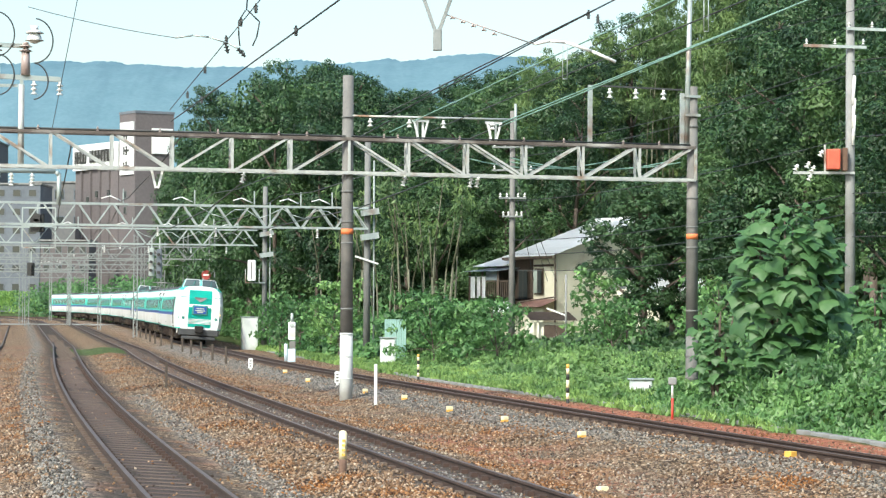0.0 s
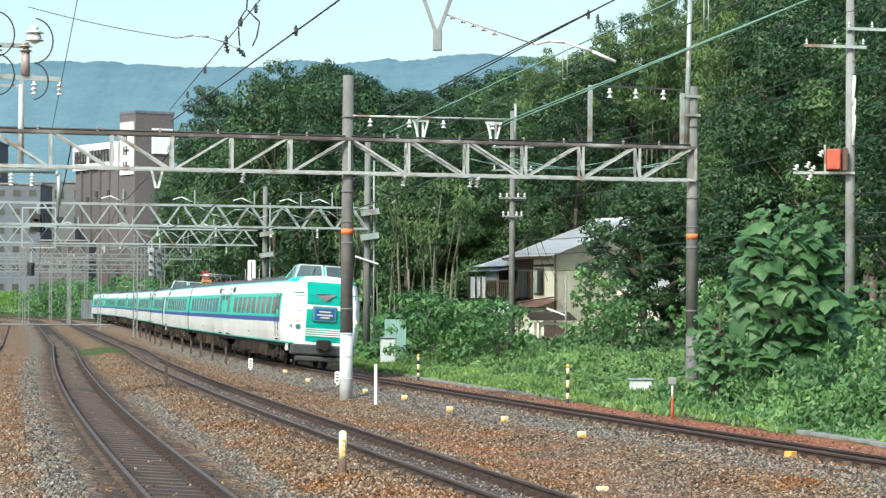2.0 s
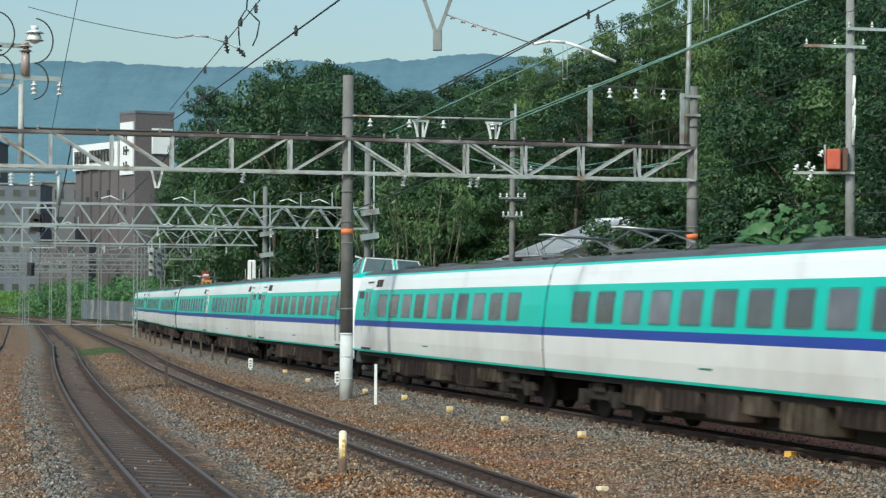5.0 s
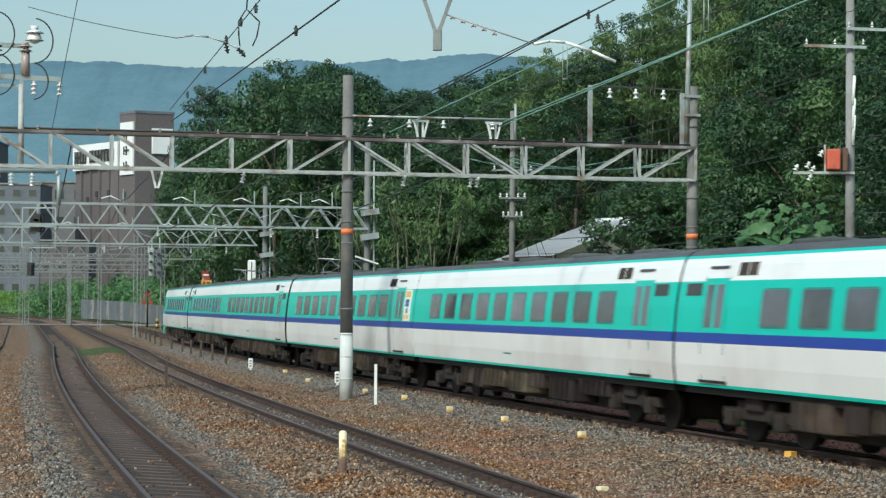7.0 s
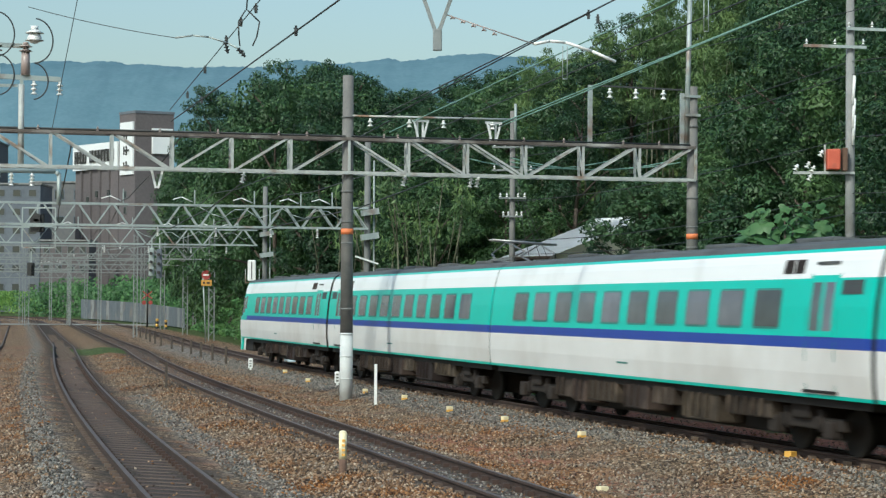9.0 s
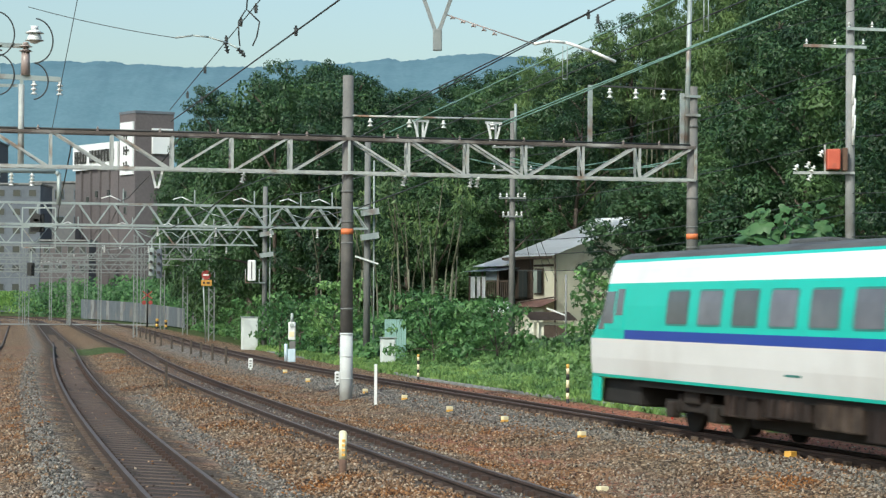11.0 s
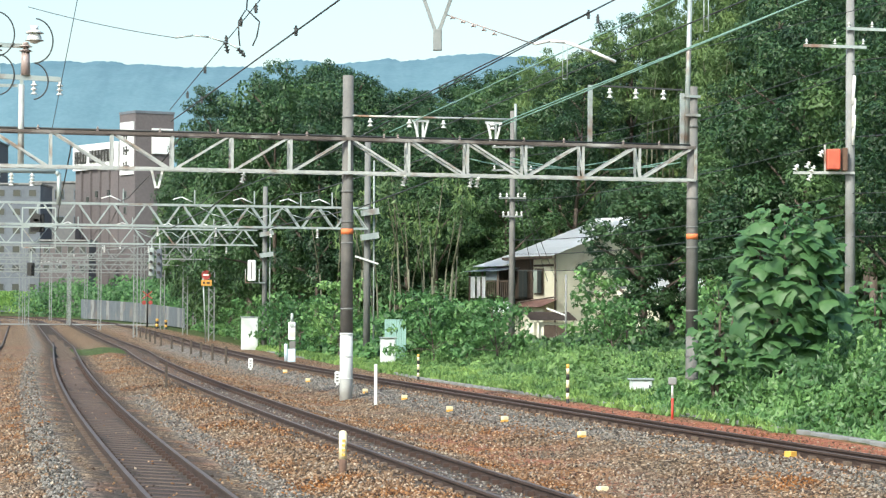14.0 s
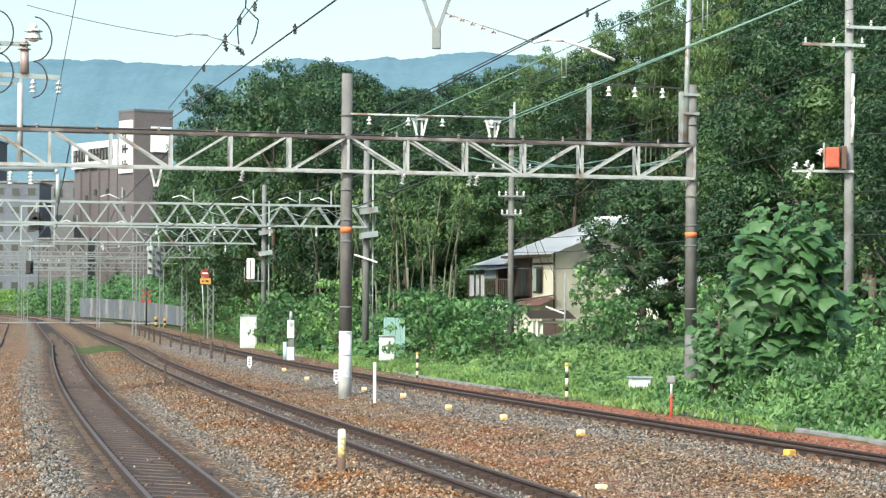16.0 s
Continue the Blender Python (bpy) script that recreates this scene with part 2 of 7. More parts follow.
# ---------------------------------------------------------------- ground
def ground_mat():
    m = bpy.data.materials.new("ballast and soil")
    m.use_nodes = True
    nt = m.node_tree
    n, l = nt.nodes, nt.links
    bsdf = n["Principled BSDF"]
    bsdf.inputs["Roughness"].default_value = 0.95
    bsdf.inputs["Specular IOR Level"].default_value = 0.2
    co = n.new("ShaderNodeTexCoord")

    def noise_tex(s, d=4):
        t = n.new("ShaderNodeTexNoise")
        t.inputs["Scale"].default_value, t.inputs["Detail"].default_value = s, d
        l.new(co.outputs["Object"], t.inputs["Vector"])
        return t.outputs[0]

    def ramp(src, *stops):
        r = n.new("ShaderNodeValToRGB")
        while len(r.color_ramp.elements) < len(stops):
            r.color_ramp.elements.new(0.5)
        for e, (p, c) in zip(r.color_ramp.elements, stops):
            e.position, e.color = p, (*c, 1)
        l.new(src, r.inputs[0])
        return r.outputs[0]

    def mixc(f, a, b):
        k = n.new("ShaderNodeMix")
        k.data_type = "RGBA"
        l.new(f, k.inputs[0]), l.new(a, k.inputs[6]), l.new(b, k.inputs[7])
        return k.outputs[2]

    def edge(name, width=0.35):
        at = n.new("ShaderNodeAttribute")
        at.attribute_name = name
        ad = n.new("ShaderNodeMath")
        ad.operation = "MULTIPLY_ADD"
        ad.inputs[1].default_value, ad.inputs[2].default_value = 1.4, -0.7
        l.new(noise_tex(1.3, 6), ad.inputs[0])
        s = n.new("ShaderNodeMath")
        l.new(at.outputs["Fac"], s.inputs[0]), l.new(ad.outputs[0], s.inputs[1])
        mr = n.new("ShaderNodeMapRange")
        mr.inputs[1].default_value, mr.inputs[2].default_value = 0.5 - width, 0.5 + width
        l.new(s.outputs[0], mr.inputs[0])
        return mr.outputs[0]

    vor = n.new("ShaderNodeTexVoronoi")
    vor.inputs["Scale"].default_value = 17
    l.new(co.outputs["Object"], vor.inputs["Vector"])
    sep = n.new("ShaderNodeSeparateColor")
    l.new(vor.outputs["Color"], sep.inputs[0])
    stone = sep.outputs[0]
    brown = ramp(stone, (0, (0.028, 0.018, 0.013)), (0.3, (0.08, 0.053, 0.032)), (0.75, (0.198, 0.134, 0.081)), (1, (0.48, 0.36, 0.24)))
    rust = ramp(stone, (0, (0.06, 0.03, 0.019)), (0.6, (0.185, 0.1, 0.06)), (1, (0.34, 0.2, 0.13)))
    grey = ramp(stone, (0, (0.038, 0.034, 0.03)), (0.5, (0.122, 0.112, 0.099)), (1, (0.34, 0.31, 0.27)))
    dust = ramp(noise_tex(9, 5), (0.3, (0.042, 0.034, 0.028)), (0.7, (0.086, 0.069, 0.057)))
    soil = ramp(noise_tex(3, 6), (0.3, (0.03, 0.045, 0.015)), (0.7, (0.09, 0.13, 0.04)))
    big = n.new("ShaderNodeMapRange")
    big.inputs[1].default_value, big.inputs[2].default_value = 0.5, 0.65
    l.new(noise_tex(0.35, 5), big.inputs[0])
    col = mixc(big.outputs[0], brown, rust)
    col = mixc(edge("fresh"), col, grey)
    iron = ramp(stone, (0, (0.12, 0.04, 0.024)), (0.5, (0.29, 0.1, 0.058)), (1, (0.42, 0.19, 0.12)))
    col = mixc(edge("rusty", 0.3), col, iron)
    col = mixc(edge("dusty", 0.25), col, dust)
    col = mixc(edge("green", 0.2), col, soil)
    l.new(col, bsdf.inputs["Base Color"])
    bp = n.new("ShaderNodeBump")
    bp.inputs["Strength"].default_value, bp.inputs["Distance"].default_value = 0.9, 0.035
    inv = n.new("ShaderNodeMath")
    inv.operation = "SUBTRACT"
    inv.inputs[0].default_value = 1
    l.new(vor.outputs["Distance"], inv.inputs[1]), l.new(inv.outputs[0], bp.inputs["Height"])
    l.new(bp.outputs[0], bsdf.inputs["Normal"])
    return m


def bell(v, c, w):
    return max(0.0, 1 - abs(v - c) / w)


def build_ground():
    ys = [-260, -120, -40, 0, 12] + [18 + 0.8 * i for i in range(90)]
    while ys[-1] < 4600:
        ys.append(ys[-1] * 1.035 + 0.4)
    os_ = [-4000, -1500, -600, -250, -120, -70, -45, -30] + [-24 + 0.4 * i for i in range(78)] + [7.5 + 0.9 * i for i in range(34)] + [39, 44, 50, 60, 75, 95, 130, 200, 400, 1000, 2500, 4000]
    verts, fresh, green, dusty, rusty = [], [], [], [], []
    for y in ys:
        for o in os_:
            x = track_c(y) + o
            da, db, dc, dd = (abs(x - t(y)) for t in TRACKS)
            bumpy = 0.04 * noise.noise((x * 0.9, y * 0.9, 0)) if dc > 2 and db > 2 and da > 2 else 0.0
            verts.append((x, y, ground_z(x, y) + bumpy))
            sa, sc = x - track_a(y), x - track_c(y)
            f = max(bell(sa, -1.5, 0.6), 0.8 * bell(sa, 1.5, 0.6) if y < 60 else 0, bell(sc, -1.9, 1.35) * (0.5 if y < 42 else 1.05 if y < 130 else 0.5), 0.4 if db < 0.5 and y < 70 else 0)
            d = max(1.4 - da * 0.95, 0.0) + max(0.0, 1.4 - db * 0.9) + max(0.0, 1.1 - dc * 0.85)
            g = 0.0
            if o > 3.2:
                g = min(1.4, (o - 3.2) * 0.9)
            if x < track_d(y) - 6:
                g = 1.2 if y > 90 else 0.2
            if y > 235 and min(da, db, dc, dd) > 4:
                g = 1.2
            if abs(y - 112) < 7 and -2.4 < x - (track_a(y) + track_b(y)) / 2 < 1.4:
                g = 1.2
            rusty.append(bell(sc, 2.8, 1.9) * (1.45 if y < 50 else 0.95 if y < 60 else 0.55 if y < 75 else 0.15) + 0.55 * bell(x - track_b(y), 2.6, 1.6) * (1 if y < 45 else 0.3))
            fresh.append(f), green.append(g), dusty.append(min(1.2, d))
    w = len(os_)
    faces = [(r * w + c, r * w + c + 1, (r + 1) * w + c + 1, (r + 1) * w + c) for r in range(len(ys) - 1) for c in range(w - 1)]
    ob = quads("ground", verts, faces, ground_mat())
    for nm, vals in (("fresh", fresh), ("green", green), ("dusty", dusty), ("rusty", rusty)):
        at = ob.data.attributes.new(nm, "FLOAT", "POINT")
        at.data.foreach_set("value", vals)
    smooth(ob)
    tagged(ob, "brown and grey railway ballast turning to weedy soil", "ground", kind="structure")


build_ground()


# ---------------------------------------------------------------- tracks
RAIL = ((-0.033, 0.0), (0.033, 0.0), (0.035, -0.035), (0.01, -0.05), (0.009, -0.125), (0.062, -0.143), (0.062, -0.155), (-0.062, -0.155), (-0.062, -0.143), (-0.009, -0.125), (-0.01, -0.05), (-0.035, -0.035))


def frames_of(tr, ys):
    """Points of a track's centre line with the unit vector to its right-hand (hill) side."""
    out = []
    for y in ys:
        d = (tr(y + 0.5) - tr(y - 0.5))
        n_ = math.hypot(1, d)
        out.append((tr(y), y, 1 / n_, -d / n_))
    return out


def build_track(tr, y0, y1, cant, label, pieces_to):
    root = thing("railway_track", label, "railway track", kind="structure")
    ys = [y0]
    while ys[-1] < y1:
        ys.append(ys[-1] + (1.5 if ys[-1] < 90 else 5))
    cl = frames_of(tr, ys)
    for side, lift in ((-0.566, cant), (0.566, 0.0)):
        verts = [(x + (side + a) * nx, y + (side + a) * ny, lift + b + grade(y)) for x, y, nx, ny in cl for a, b in RAIL]
        k = len(RAIL)
        faces = [(r * k + c, r * k + (c + 1) % k, (r + 1) * k + (c + 1) % k, (r + 1) * k + c) for r in range(len(cl) - 1) for c in range(k)]
        ob = quads("rail", verts, faces, [M["rail_side"], M["rail_head"]], root, "rusty steel rail with worn head")
        ob.data.polygons.foreach_set("material_index", [1 if f % k == 0 else 0 for f in range(len(faces))])
    # sleepers
    bm = B()
    box(bm, (0, 0, -0.08), (2.1, 0.24, 0.16), bevel=0.02)
    wood = len(bm.faces)
    for s in (-0.566, 0.566):
        for e in (-0.105, 0.105):
            box(bm, (s + e, 0, 0.03), (0.1, 0.13, 0.085))
    for i, f in enumerate(bm.faces):
        f.material_index = 1 if i >= wood else 0
    sl = part("sleeper", bm, [M["sleeper"], M["rail_side"]], root)
    lean = math.degrees(math.atan2(cant, 1.13))
    y, i, joined = y0 + 0.3, 0, B()
    while y < y1:
        x, _, nx, ny = frames_of(tr, [y])[0]
        m = pose(x, y, cant / 2 - 0.157 + grade(y), 0, lean, math.degrees(math.atan2(ny, nx)))
        if y < pieces_to:
            o = sl if i == 0 else bpy.data.objects.new("sleeper", sl.data)
            if i:
                scene.collection.objects.link(o)
                o.parent = root
            o.matrix_basis = m
        elif y < 170:
            bmesh.ops.create_cube(joined, size=1, matrix=m @ pose(0, 0, -0.08) @ Matrix.Diagonal((2.1, 0.24, 0.16, 1)))
        y += 0.62
        i += 1
    tagged(part("far_sleepers", joined, M["sleeper"], root), kind="stuff")
    return root


build_track(track_a, 16, 370, 0.07, "curved railway track with rusty rails on brown ballast", 95)
build_track(track_b, 16, 370, 0.07, "railway track with rusty rails on brown ballast", 95)
build_track(track_c, -20, 400, 0.09, "main railway track beside the grass verge", 85)
build_track(track_d, 100, 330, 0.0, "far siding track on brown ballast", 112)


# ---------------------------------------------------------------- the train
M["car_white"] = surf("white coach paint", (0.8, 0.81, 0.82), (0.85, 0.86, 0.87), 0.8, 0.28, 0.01, stain=(0.62, 0.62, 0.61), stain_amount=0.2)
# car_low: slightly greyer white with patches, mainly below the blue stripe
M["car_low"] = surf("greyer white lower coach paint", (0.68, 0.675, 0.665), (0.78, 0.775, 0.77), 0.9, 0.35, 0.02, stain=(0.6, 0.58, 0.56), stain_amount=0.35)
M["car_teal"] = surf("emerald coach paint", (0.014, 0.47, 0.38), (0.025, 0.55, 0.46), 0.8, 0.3, 0.01)
M["car_blue"] = surf("ultramarine stripe", (0.012, 0.04, 0.3), (0.02, 0.06, 0.36), 0.8, 0.3, 0.01)
M["car_roof"] = surf("dark grey coach roof", (0.06, 0.064, 0.066), (0.11, 0.115, 0.118), 1.5, 0.7, 0.05, stain=(0.05, 0.05, 0.05), stain_amount=0.4)
M["car_glass"] = surf("coach window with drawn grey blinds", (0.075, 0.085, 0.105), (0.145, 0.155, 0.185), 0.9, 0.08, 0, fine=3.0, vary=0.45)
# cab_glass: base colour raised to carry the windscreen's pale sky reflection
M["cab_glass"] = glass_mat("cab windscreen", (0.13, 0.17, 0.18), 0.08)
M["car_seal"] = surf("dark window seal", (0.03, 0.17, 0.15), (0.05, 0.24, 0.21), 5, 0.6, 0)
M["under"] = surf("dusty brown underfloor gear", (0.014, 0.0095, 0.007), (0.045, 0.03, 0.023), 3, 0.95, 0.2, stain=(0.085, 0.06, 0.047), stain_amount=0.3, vary=0.6)
M["under_dusty"] = surf("dusty dark bogie steel", (0.012, 0.009, 0.007), (0.03, 0.021, 0.017), 3, 0.95, 0.2)
M["under_dark"] = surf("black underframe", (0.008, 0.007, 0.0065), (0.02, 0.017, 0.015), 3, 0.85, 0.1)
# skirt grey is taken darker to hold the shadow under the nose
M["skirt"] = surf("stained grey skirt darkened for shade", (0.035, 0.037, 0.039), (0.075, 0.078, 0.082), 3, 0.6, 0.05, stain=(0.12, 0.11, 0.1), stain_amount=0.4)
M["lamp_glow"] = glow_mat("lit marker lamp", (1.0, 0.72, 0.4), 0.7)
M["mark_blue"] = surf("blue train sign", (0.02, 0.06, 0.25), (0.05, 0.12, 0.4), 5, 0.2, 0)
M["mark_yellow"] = surf("pale lettering bar", (0.5, 0.55, 0.3), (0.6, 0.6, 0.4), 5, 0.4, 0)
M["steel"] = surf("dull steel", (0.25, 0.25, 0.25), (0.4, 0.4, 0.4), 4, 0.4, 0.05, 0.8)
M["sticker_gold"] = surf("orange sticker", (0.7, 0.4, 0.08), (0.8, 0.5, 0.15), 8, 0.4, 0)

CAR_L, CAR_GAP = 20.33, 0.09
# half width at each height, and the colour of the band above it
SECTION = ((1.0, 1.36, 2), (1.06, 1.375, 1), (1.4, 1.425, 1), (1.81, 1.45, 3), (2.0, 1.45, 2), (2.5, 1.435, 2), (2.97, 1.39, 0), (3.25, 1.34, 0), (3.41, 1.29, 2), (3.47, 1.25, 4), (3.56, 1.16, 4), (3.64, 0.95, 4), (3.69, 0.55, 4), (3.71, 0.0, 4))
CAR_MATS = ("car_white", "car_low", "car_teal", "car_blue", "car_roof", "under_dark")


def body_shell(xs, squeeze, plain=None):
    """A coach shell lofted over stations xs; squeeze gives the width factor at each, plain a colour for a stretch at the front."""
    ring = [(w, z, s) for z, w, s in SECTION] + [(-w, z, None) for z, w, s in reversed(SECTION[:-1])]
    slots = [s for _, _, s in SECTION[:-1]]
    slots = slots + list(reversed(slots)) + [5]
    k = len(ring)
    verts = [(x, w * q, z) for x, q in zip(xs, squeeze) for w, z, _ in ring]
    faces, mats = [], []
    for r in range(len(xs) - 1):
        for c in range(k):
            faces.append((r * k + c, (r + 1) * k + c, (r + 1) * k + (c + 1) % k, r * k + (c + 1) % k))
            s = slots[c]
            if plain is not None and (xs[r] + xs[r + 1]) / 2 > plain and s in (1, 2, 3) and c not in (0, k - 2):
                s = 0
            if plain is not None and xs[r] > plain - 0.1 and (ring[c][1] + ring[(c + 1) % k][1]) / 2 > 3.4:
                s = 2
            mats.append(s)
    for r, flip in ((0, False), (len(xs) - 1, True)):
        f = [r * k + c for c in range(k)]
        faces.append(tuple(reversed(f)) if flip else tuple(f))
        mats.append(0 if plain is not None and flip else 5)
    return verts, faces, mats


def half_width(z):
    for (z0, w0, _), (z1, w1, _) in zip(SECTION, SECTION[1:]):
        if z0 <= z <= z1:
            return w0 + (w1 - w0) * (z - z0) / (z1 - z0)
    return 1.0


def side_panel(bm, x0, x1, z0, z1, side, proud, slot=0):
    """A thin slab that follows the coach side between two heights."""
    zs = [z0 + (z1 - z0) * i / 3 for i in range(4)]
    out = [[bm.verts.new((x, side * (half_width(z) + proud), z)) for z in zs] for x in (x0, x1)]
    inn = [[bm.verts.new((x, side * (half_width(z) - 0.02), z)) for z in zs] for x in (x0, x1)]
    fs = [(out[0][i], out[1][i], out[1][i + 1], out[0][i + 1]) for i in range(3)]
    fs += [(out[0][i], out[0][i + 1], inn[0][i + 1], inn[0][i]) for i in range(3)] + [(out[1][i], inn[1][i], inn[1][i + 1], out[1][i + 1]) for i in range(3)]
    fs += [(out[0][3], out[1][3], inn[1][3], inn[0][3]), (out[0][0], inn[0][0], inn[1][0], out[1][0])]
    for f in fs:
        bm.faces.new(f if side < 0 else tuple(reversed(f))).material_index = slot
    return bm


def bogie(root, x):
    bm = B()
    for s in (-1, 1):
        box(bm, (x, s * 1.0, 0.55), (2.9, 0.14, 0.22), bevel=0.03)
        box(bm, (x, s * 1.0, 0.75), (0.7, 0.3, 0.28), bevel=0.04)
        for e in (-1.05, 1.05):
            box(bm, (x + e, s * 1.05, 0.45), (0.34, 0.2, 0.32), bevel=0.04)
            tube(bm, (x + e * 0.62, s * 1.02, 0.4), (x + e * 0.62, s * 1.02, 0.8), 0.1, n=8)
    box(bm, (x, 0, 0.7), (0.5, 2.0, 0.3))
    box(bm, (x, 0, 0.5), (2.6, 0.9, 0.5), bevel=0.05)
    frame_ = part("bogie", bm, M["under_dusty"], root, "dusty dark bogie frame")
    for e in (-1.05, 1.05):
        bm = B()
        for s in (-1, 1):
            tube(bm, (x + e, s * 0.5, 0.43), (x + e, s * 0.63, 0.43), 0.43, n=20)
        tube(bm, (x + e, -0.6, 0.43), (x + e, 0.6, 0.43), 0.08, n=8)
        part("wheelset", bm, M["under_dark"], frame_)


def dress_car(root, x0, x1, doors, windows, seed):
    """Windows, doors, underfloor gear and bogies of one coach; doors and windows are places along it."""
    rnd = random.Random(seed)
    for side in (-1, 1):
        for a, b in windows:
            bm = B()
            side_panel(bm, a - 0.05, b + 0.05, 2.14, 2.79, side, 0.005)
            side_panel(bm, a - 0.01, b + 0.01, 2.11, 2.82, side, 0.006)
            fr = part("window", bm, M["car_seal"], root, "wide window in a green seal")
            bm = B()
            side_panel(bm, a - 0.01, b + 0.01, 2.18, 2.75, side, 0.011)
            side_panel(bm, a + 0.02, b - 0.02, 2.15, 2.78, side, 0.012)
            part("pane", bm, M["car_glass"], fr)
        for d in doors:
            bm = B()
            side_panel(bm, d - 0.5, d + 0.5, 2.005, 3.02, side, 0.01)
            dr = part("door", bm, M["car_teal"], root, "emerald folding door with a narrow window")
            for e in (-0.23, 0.23):
                bm = B()
                side_panel(bm, d + e - 0.16, d + e + 0.16, 2.1, 2.9, side, 0.016)
                part("pane", bm, M["car_glass"], dr)
            for e in (-0.53, 0.53):
                bm = B()
                side_panel(bm, d + e - 0.012, d + e + 0.012, 1.1, 3.05, side, 0.006)
                part("door_edge", bm, M["car_seal"], dr)
            bm = B()
            side_panel(bm, d - 0.6, d + 0.6, 1.08, 1.13, side, 0.03)
            part("step", bm, M["under_dark"], dr)
            bm = B()
            v = d - 1.25 if d > 0 else d + 1.25
            for e in (-0.21, 0.21):
                side_panel(bm, v + e - 0.18, v + e + 0.18, 3.06, 3.3, side, 0.01)
            part("vent_grille", bm, M["under"], root, "dark twin vent grille")
            bm = B()
            side_panel(bm, d - 0.4, d + 0.4, 3.2, 3.25, side, 0.02)
            part("door_gutter", bm, M["skirt"], dr)
            bm = B()
            v = d + 1.0 if d > 0 else d - 1.0
            side_panel(bm, v - 0.36, v + 0.36, 2.7, 2.93, side, 0.01)
            part("destination_panel", bm, M["skirt"], root, "small dark destination panel")
        bm = B()
        side_panel(bm, -1.0, -0.4, 1.3, 1.34, side, 0.006)
        part("number_bar", bm, M["car_seal"], root)
    bm = B()
    box(bm, ((x0 + x1) / 2, 0, 0.93), (x1 - x0 - 0.5, 2.5, 0.14))
    part("underframe", bm, M["under_dark"], root)
    # black block closes the view through, standing for dense gear and shade
    bm = B()
    box(bm, ((x0 + x1) / 2, 0.1, 0.58), (x1 - x0 - 9.2, 1.5, 0.66), bevel=0.05)
    part("underfloor_fill", bm, M["under_dark"], root, "black fill for underfloor gear and shade")
    for e in (-6.2, -2.1, 2.1, 6.2):
        bm = B()
        box(bm, (e, 0, 3.71), (1.5, 1.3, 0.12), bevel=0.04)
        part("roof_vent", bm, M["car_roof"], root, "low grey roof ventilator")
    x = x0 + 4.8
    while x < x1 - 5.0:
        w = rnd.uniform(0.7, 2.0)
        for s in (-1, 1):
            bm = B()
            h = rnd.uniform(0.38, 0.62)
            box(bm, (x + w / 2, s * rnd.uniform(0.9, 1.02), 0.93 - h / 2), (w, 0.55, h), bevel=0.03)
            for j in range(int(w / 0.35)):
                box(bm, (x + 0.2 + j * 0.35, s * 1.28, 0.93 - h / 2), (0.04, 0.06, h * 0.8))
            part("equipment_box", bm, M["under"], root)
        x += w + rnd.uniform(0.12, 0.45)
    bogie(root, x0 + 3.0), bogie(root, x1 - 3.0)


def pantograph(root, x):
    bm = B()
    for s in (-0.55, 0.55):
        bar(bm, (x - 0.9, s, 3.78), (x + 0.9, s, 3.78), 0.06, 0.06)
        for e in (-0.7, 0.7):
            insulator(bm, (x + e, s, 3.6), 0.07, 2, 0.08)
        tube(bm, (x - 0.8, s * 0.9, 3.8), (x - 1.5, s * 0.7, 3.98), 0.025, n=6)
        tube(bm, (x + 0.8, s * 0.9, 3.8), (x + 1.5, s * 0.7, 3.98), 0.025, n=6)
        tube(bm, (x - 1.5, s * 0.7, 3.98), (x, s * 0.8, 4.25), 0.02, n=6)
        tube(bm, (x + 1.5, s * 0.7, 3.98), (x, s * 0.8, 4.25), 0.02, n=6)
    tube(bm, (x - 0.15, -0.85, 4.28), (x - 0.15, 0.85, 4.28), 0.03, n=6)
    tube(bm, (x + 0.15, -0.85, 4.28), (x + 0.15, 0.85, 4.28), 0.03, n=6)
    part("pantograph", bm, M["steel"], root, "low steel pantograph")


WINS = [(-8.2 + 1.55 * i, -7.2 + 1.55 * i) for i in range(10)]


def gangway(root, x):
    bm = B()
    box(bm, (x + 0.055, 0, 2.2), (0.085, 2.62, 2.3), bevel=0.03)
    part("gangway", bm, M["concrete"], root, "grey folded gangway bellows")


def middle_car(label, flip=False, pants=()):
    root = thing("train_car", label, "train car", "cars of the train")
    h = (CAR_L - CAR_GAP) / 2
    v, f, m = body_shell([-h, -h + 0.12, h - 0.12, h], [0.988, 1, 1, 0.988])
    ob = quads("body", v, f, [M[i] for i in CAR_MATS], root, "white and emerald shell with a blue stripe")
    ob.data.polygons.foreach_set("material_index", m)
    k = -1 if flip else 1
    dress_car(root, -h, h, [k * 8.35], [tuple(sorted((k * a, k * b))) for a, b in WINS], 3)
    for x in pants:
        pantograph(root, x)
    gangway(root, -h - 0.1)
    return root


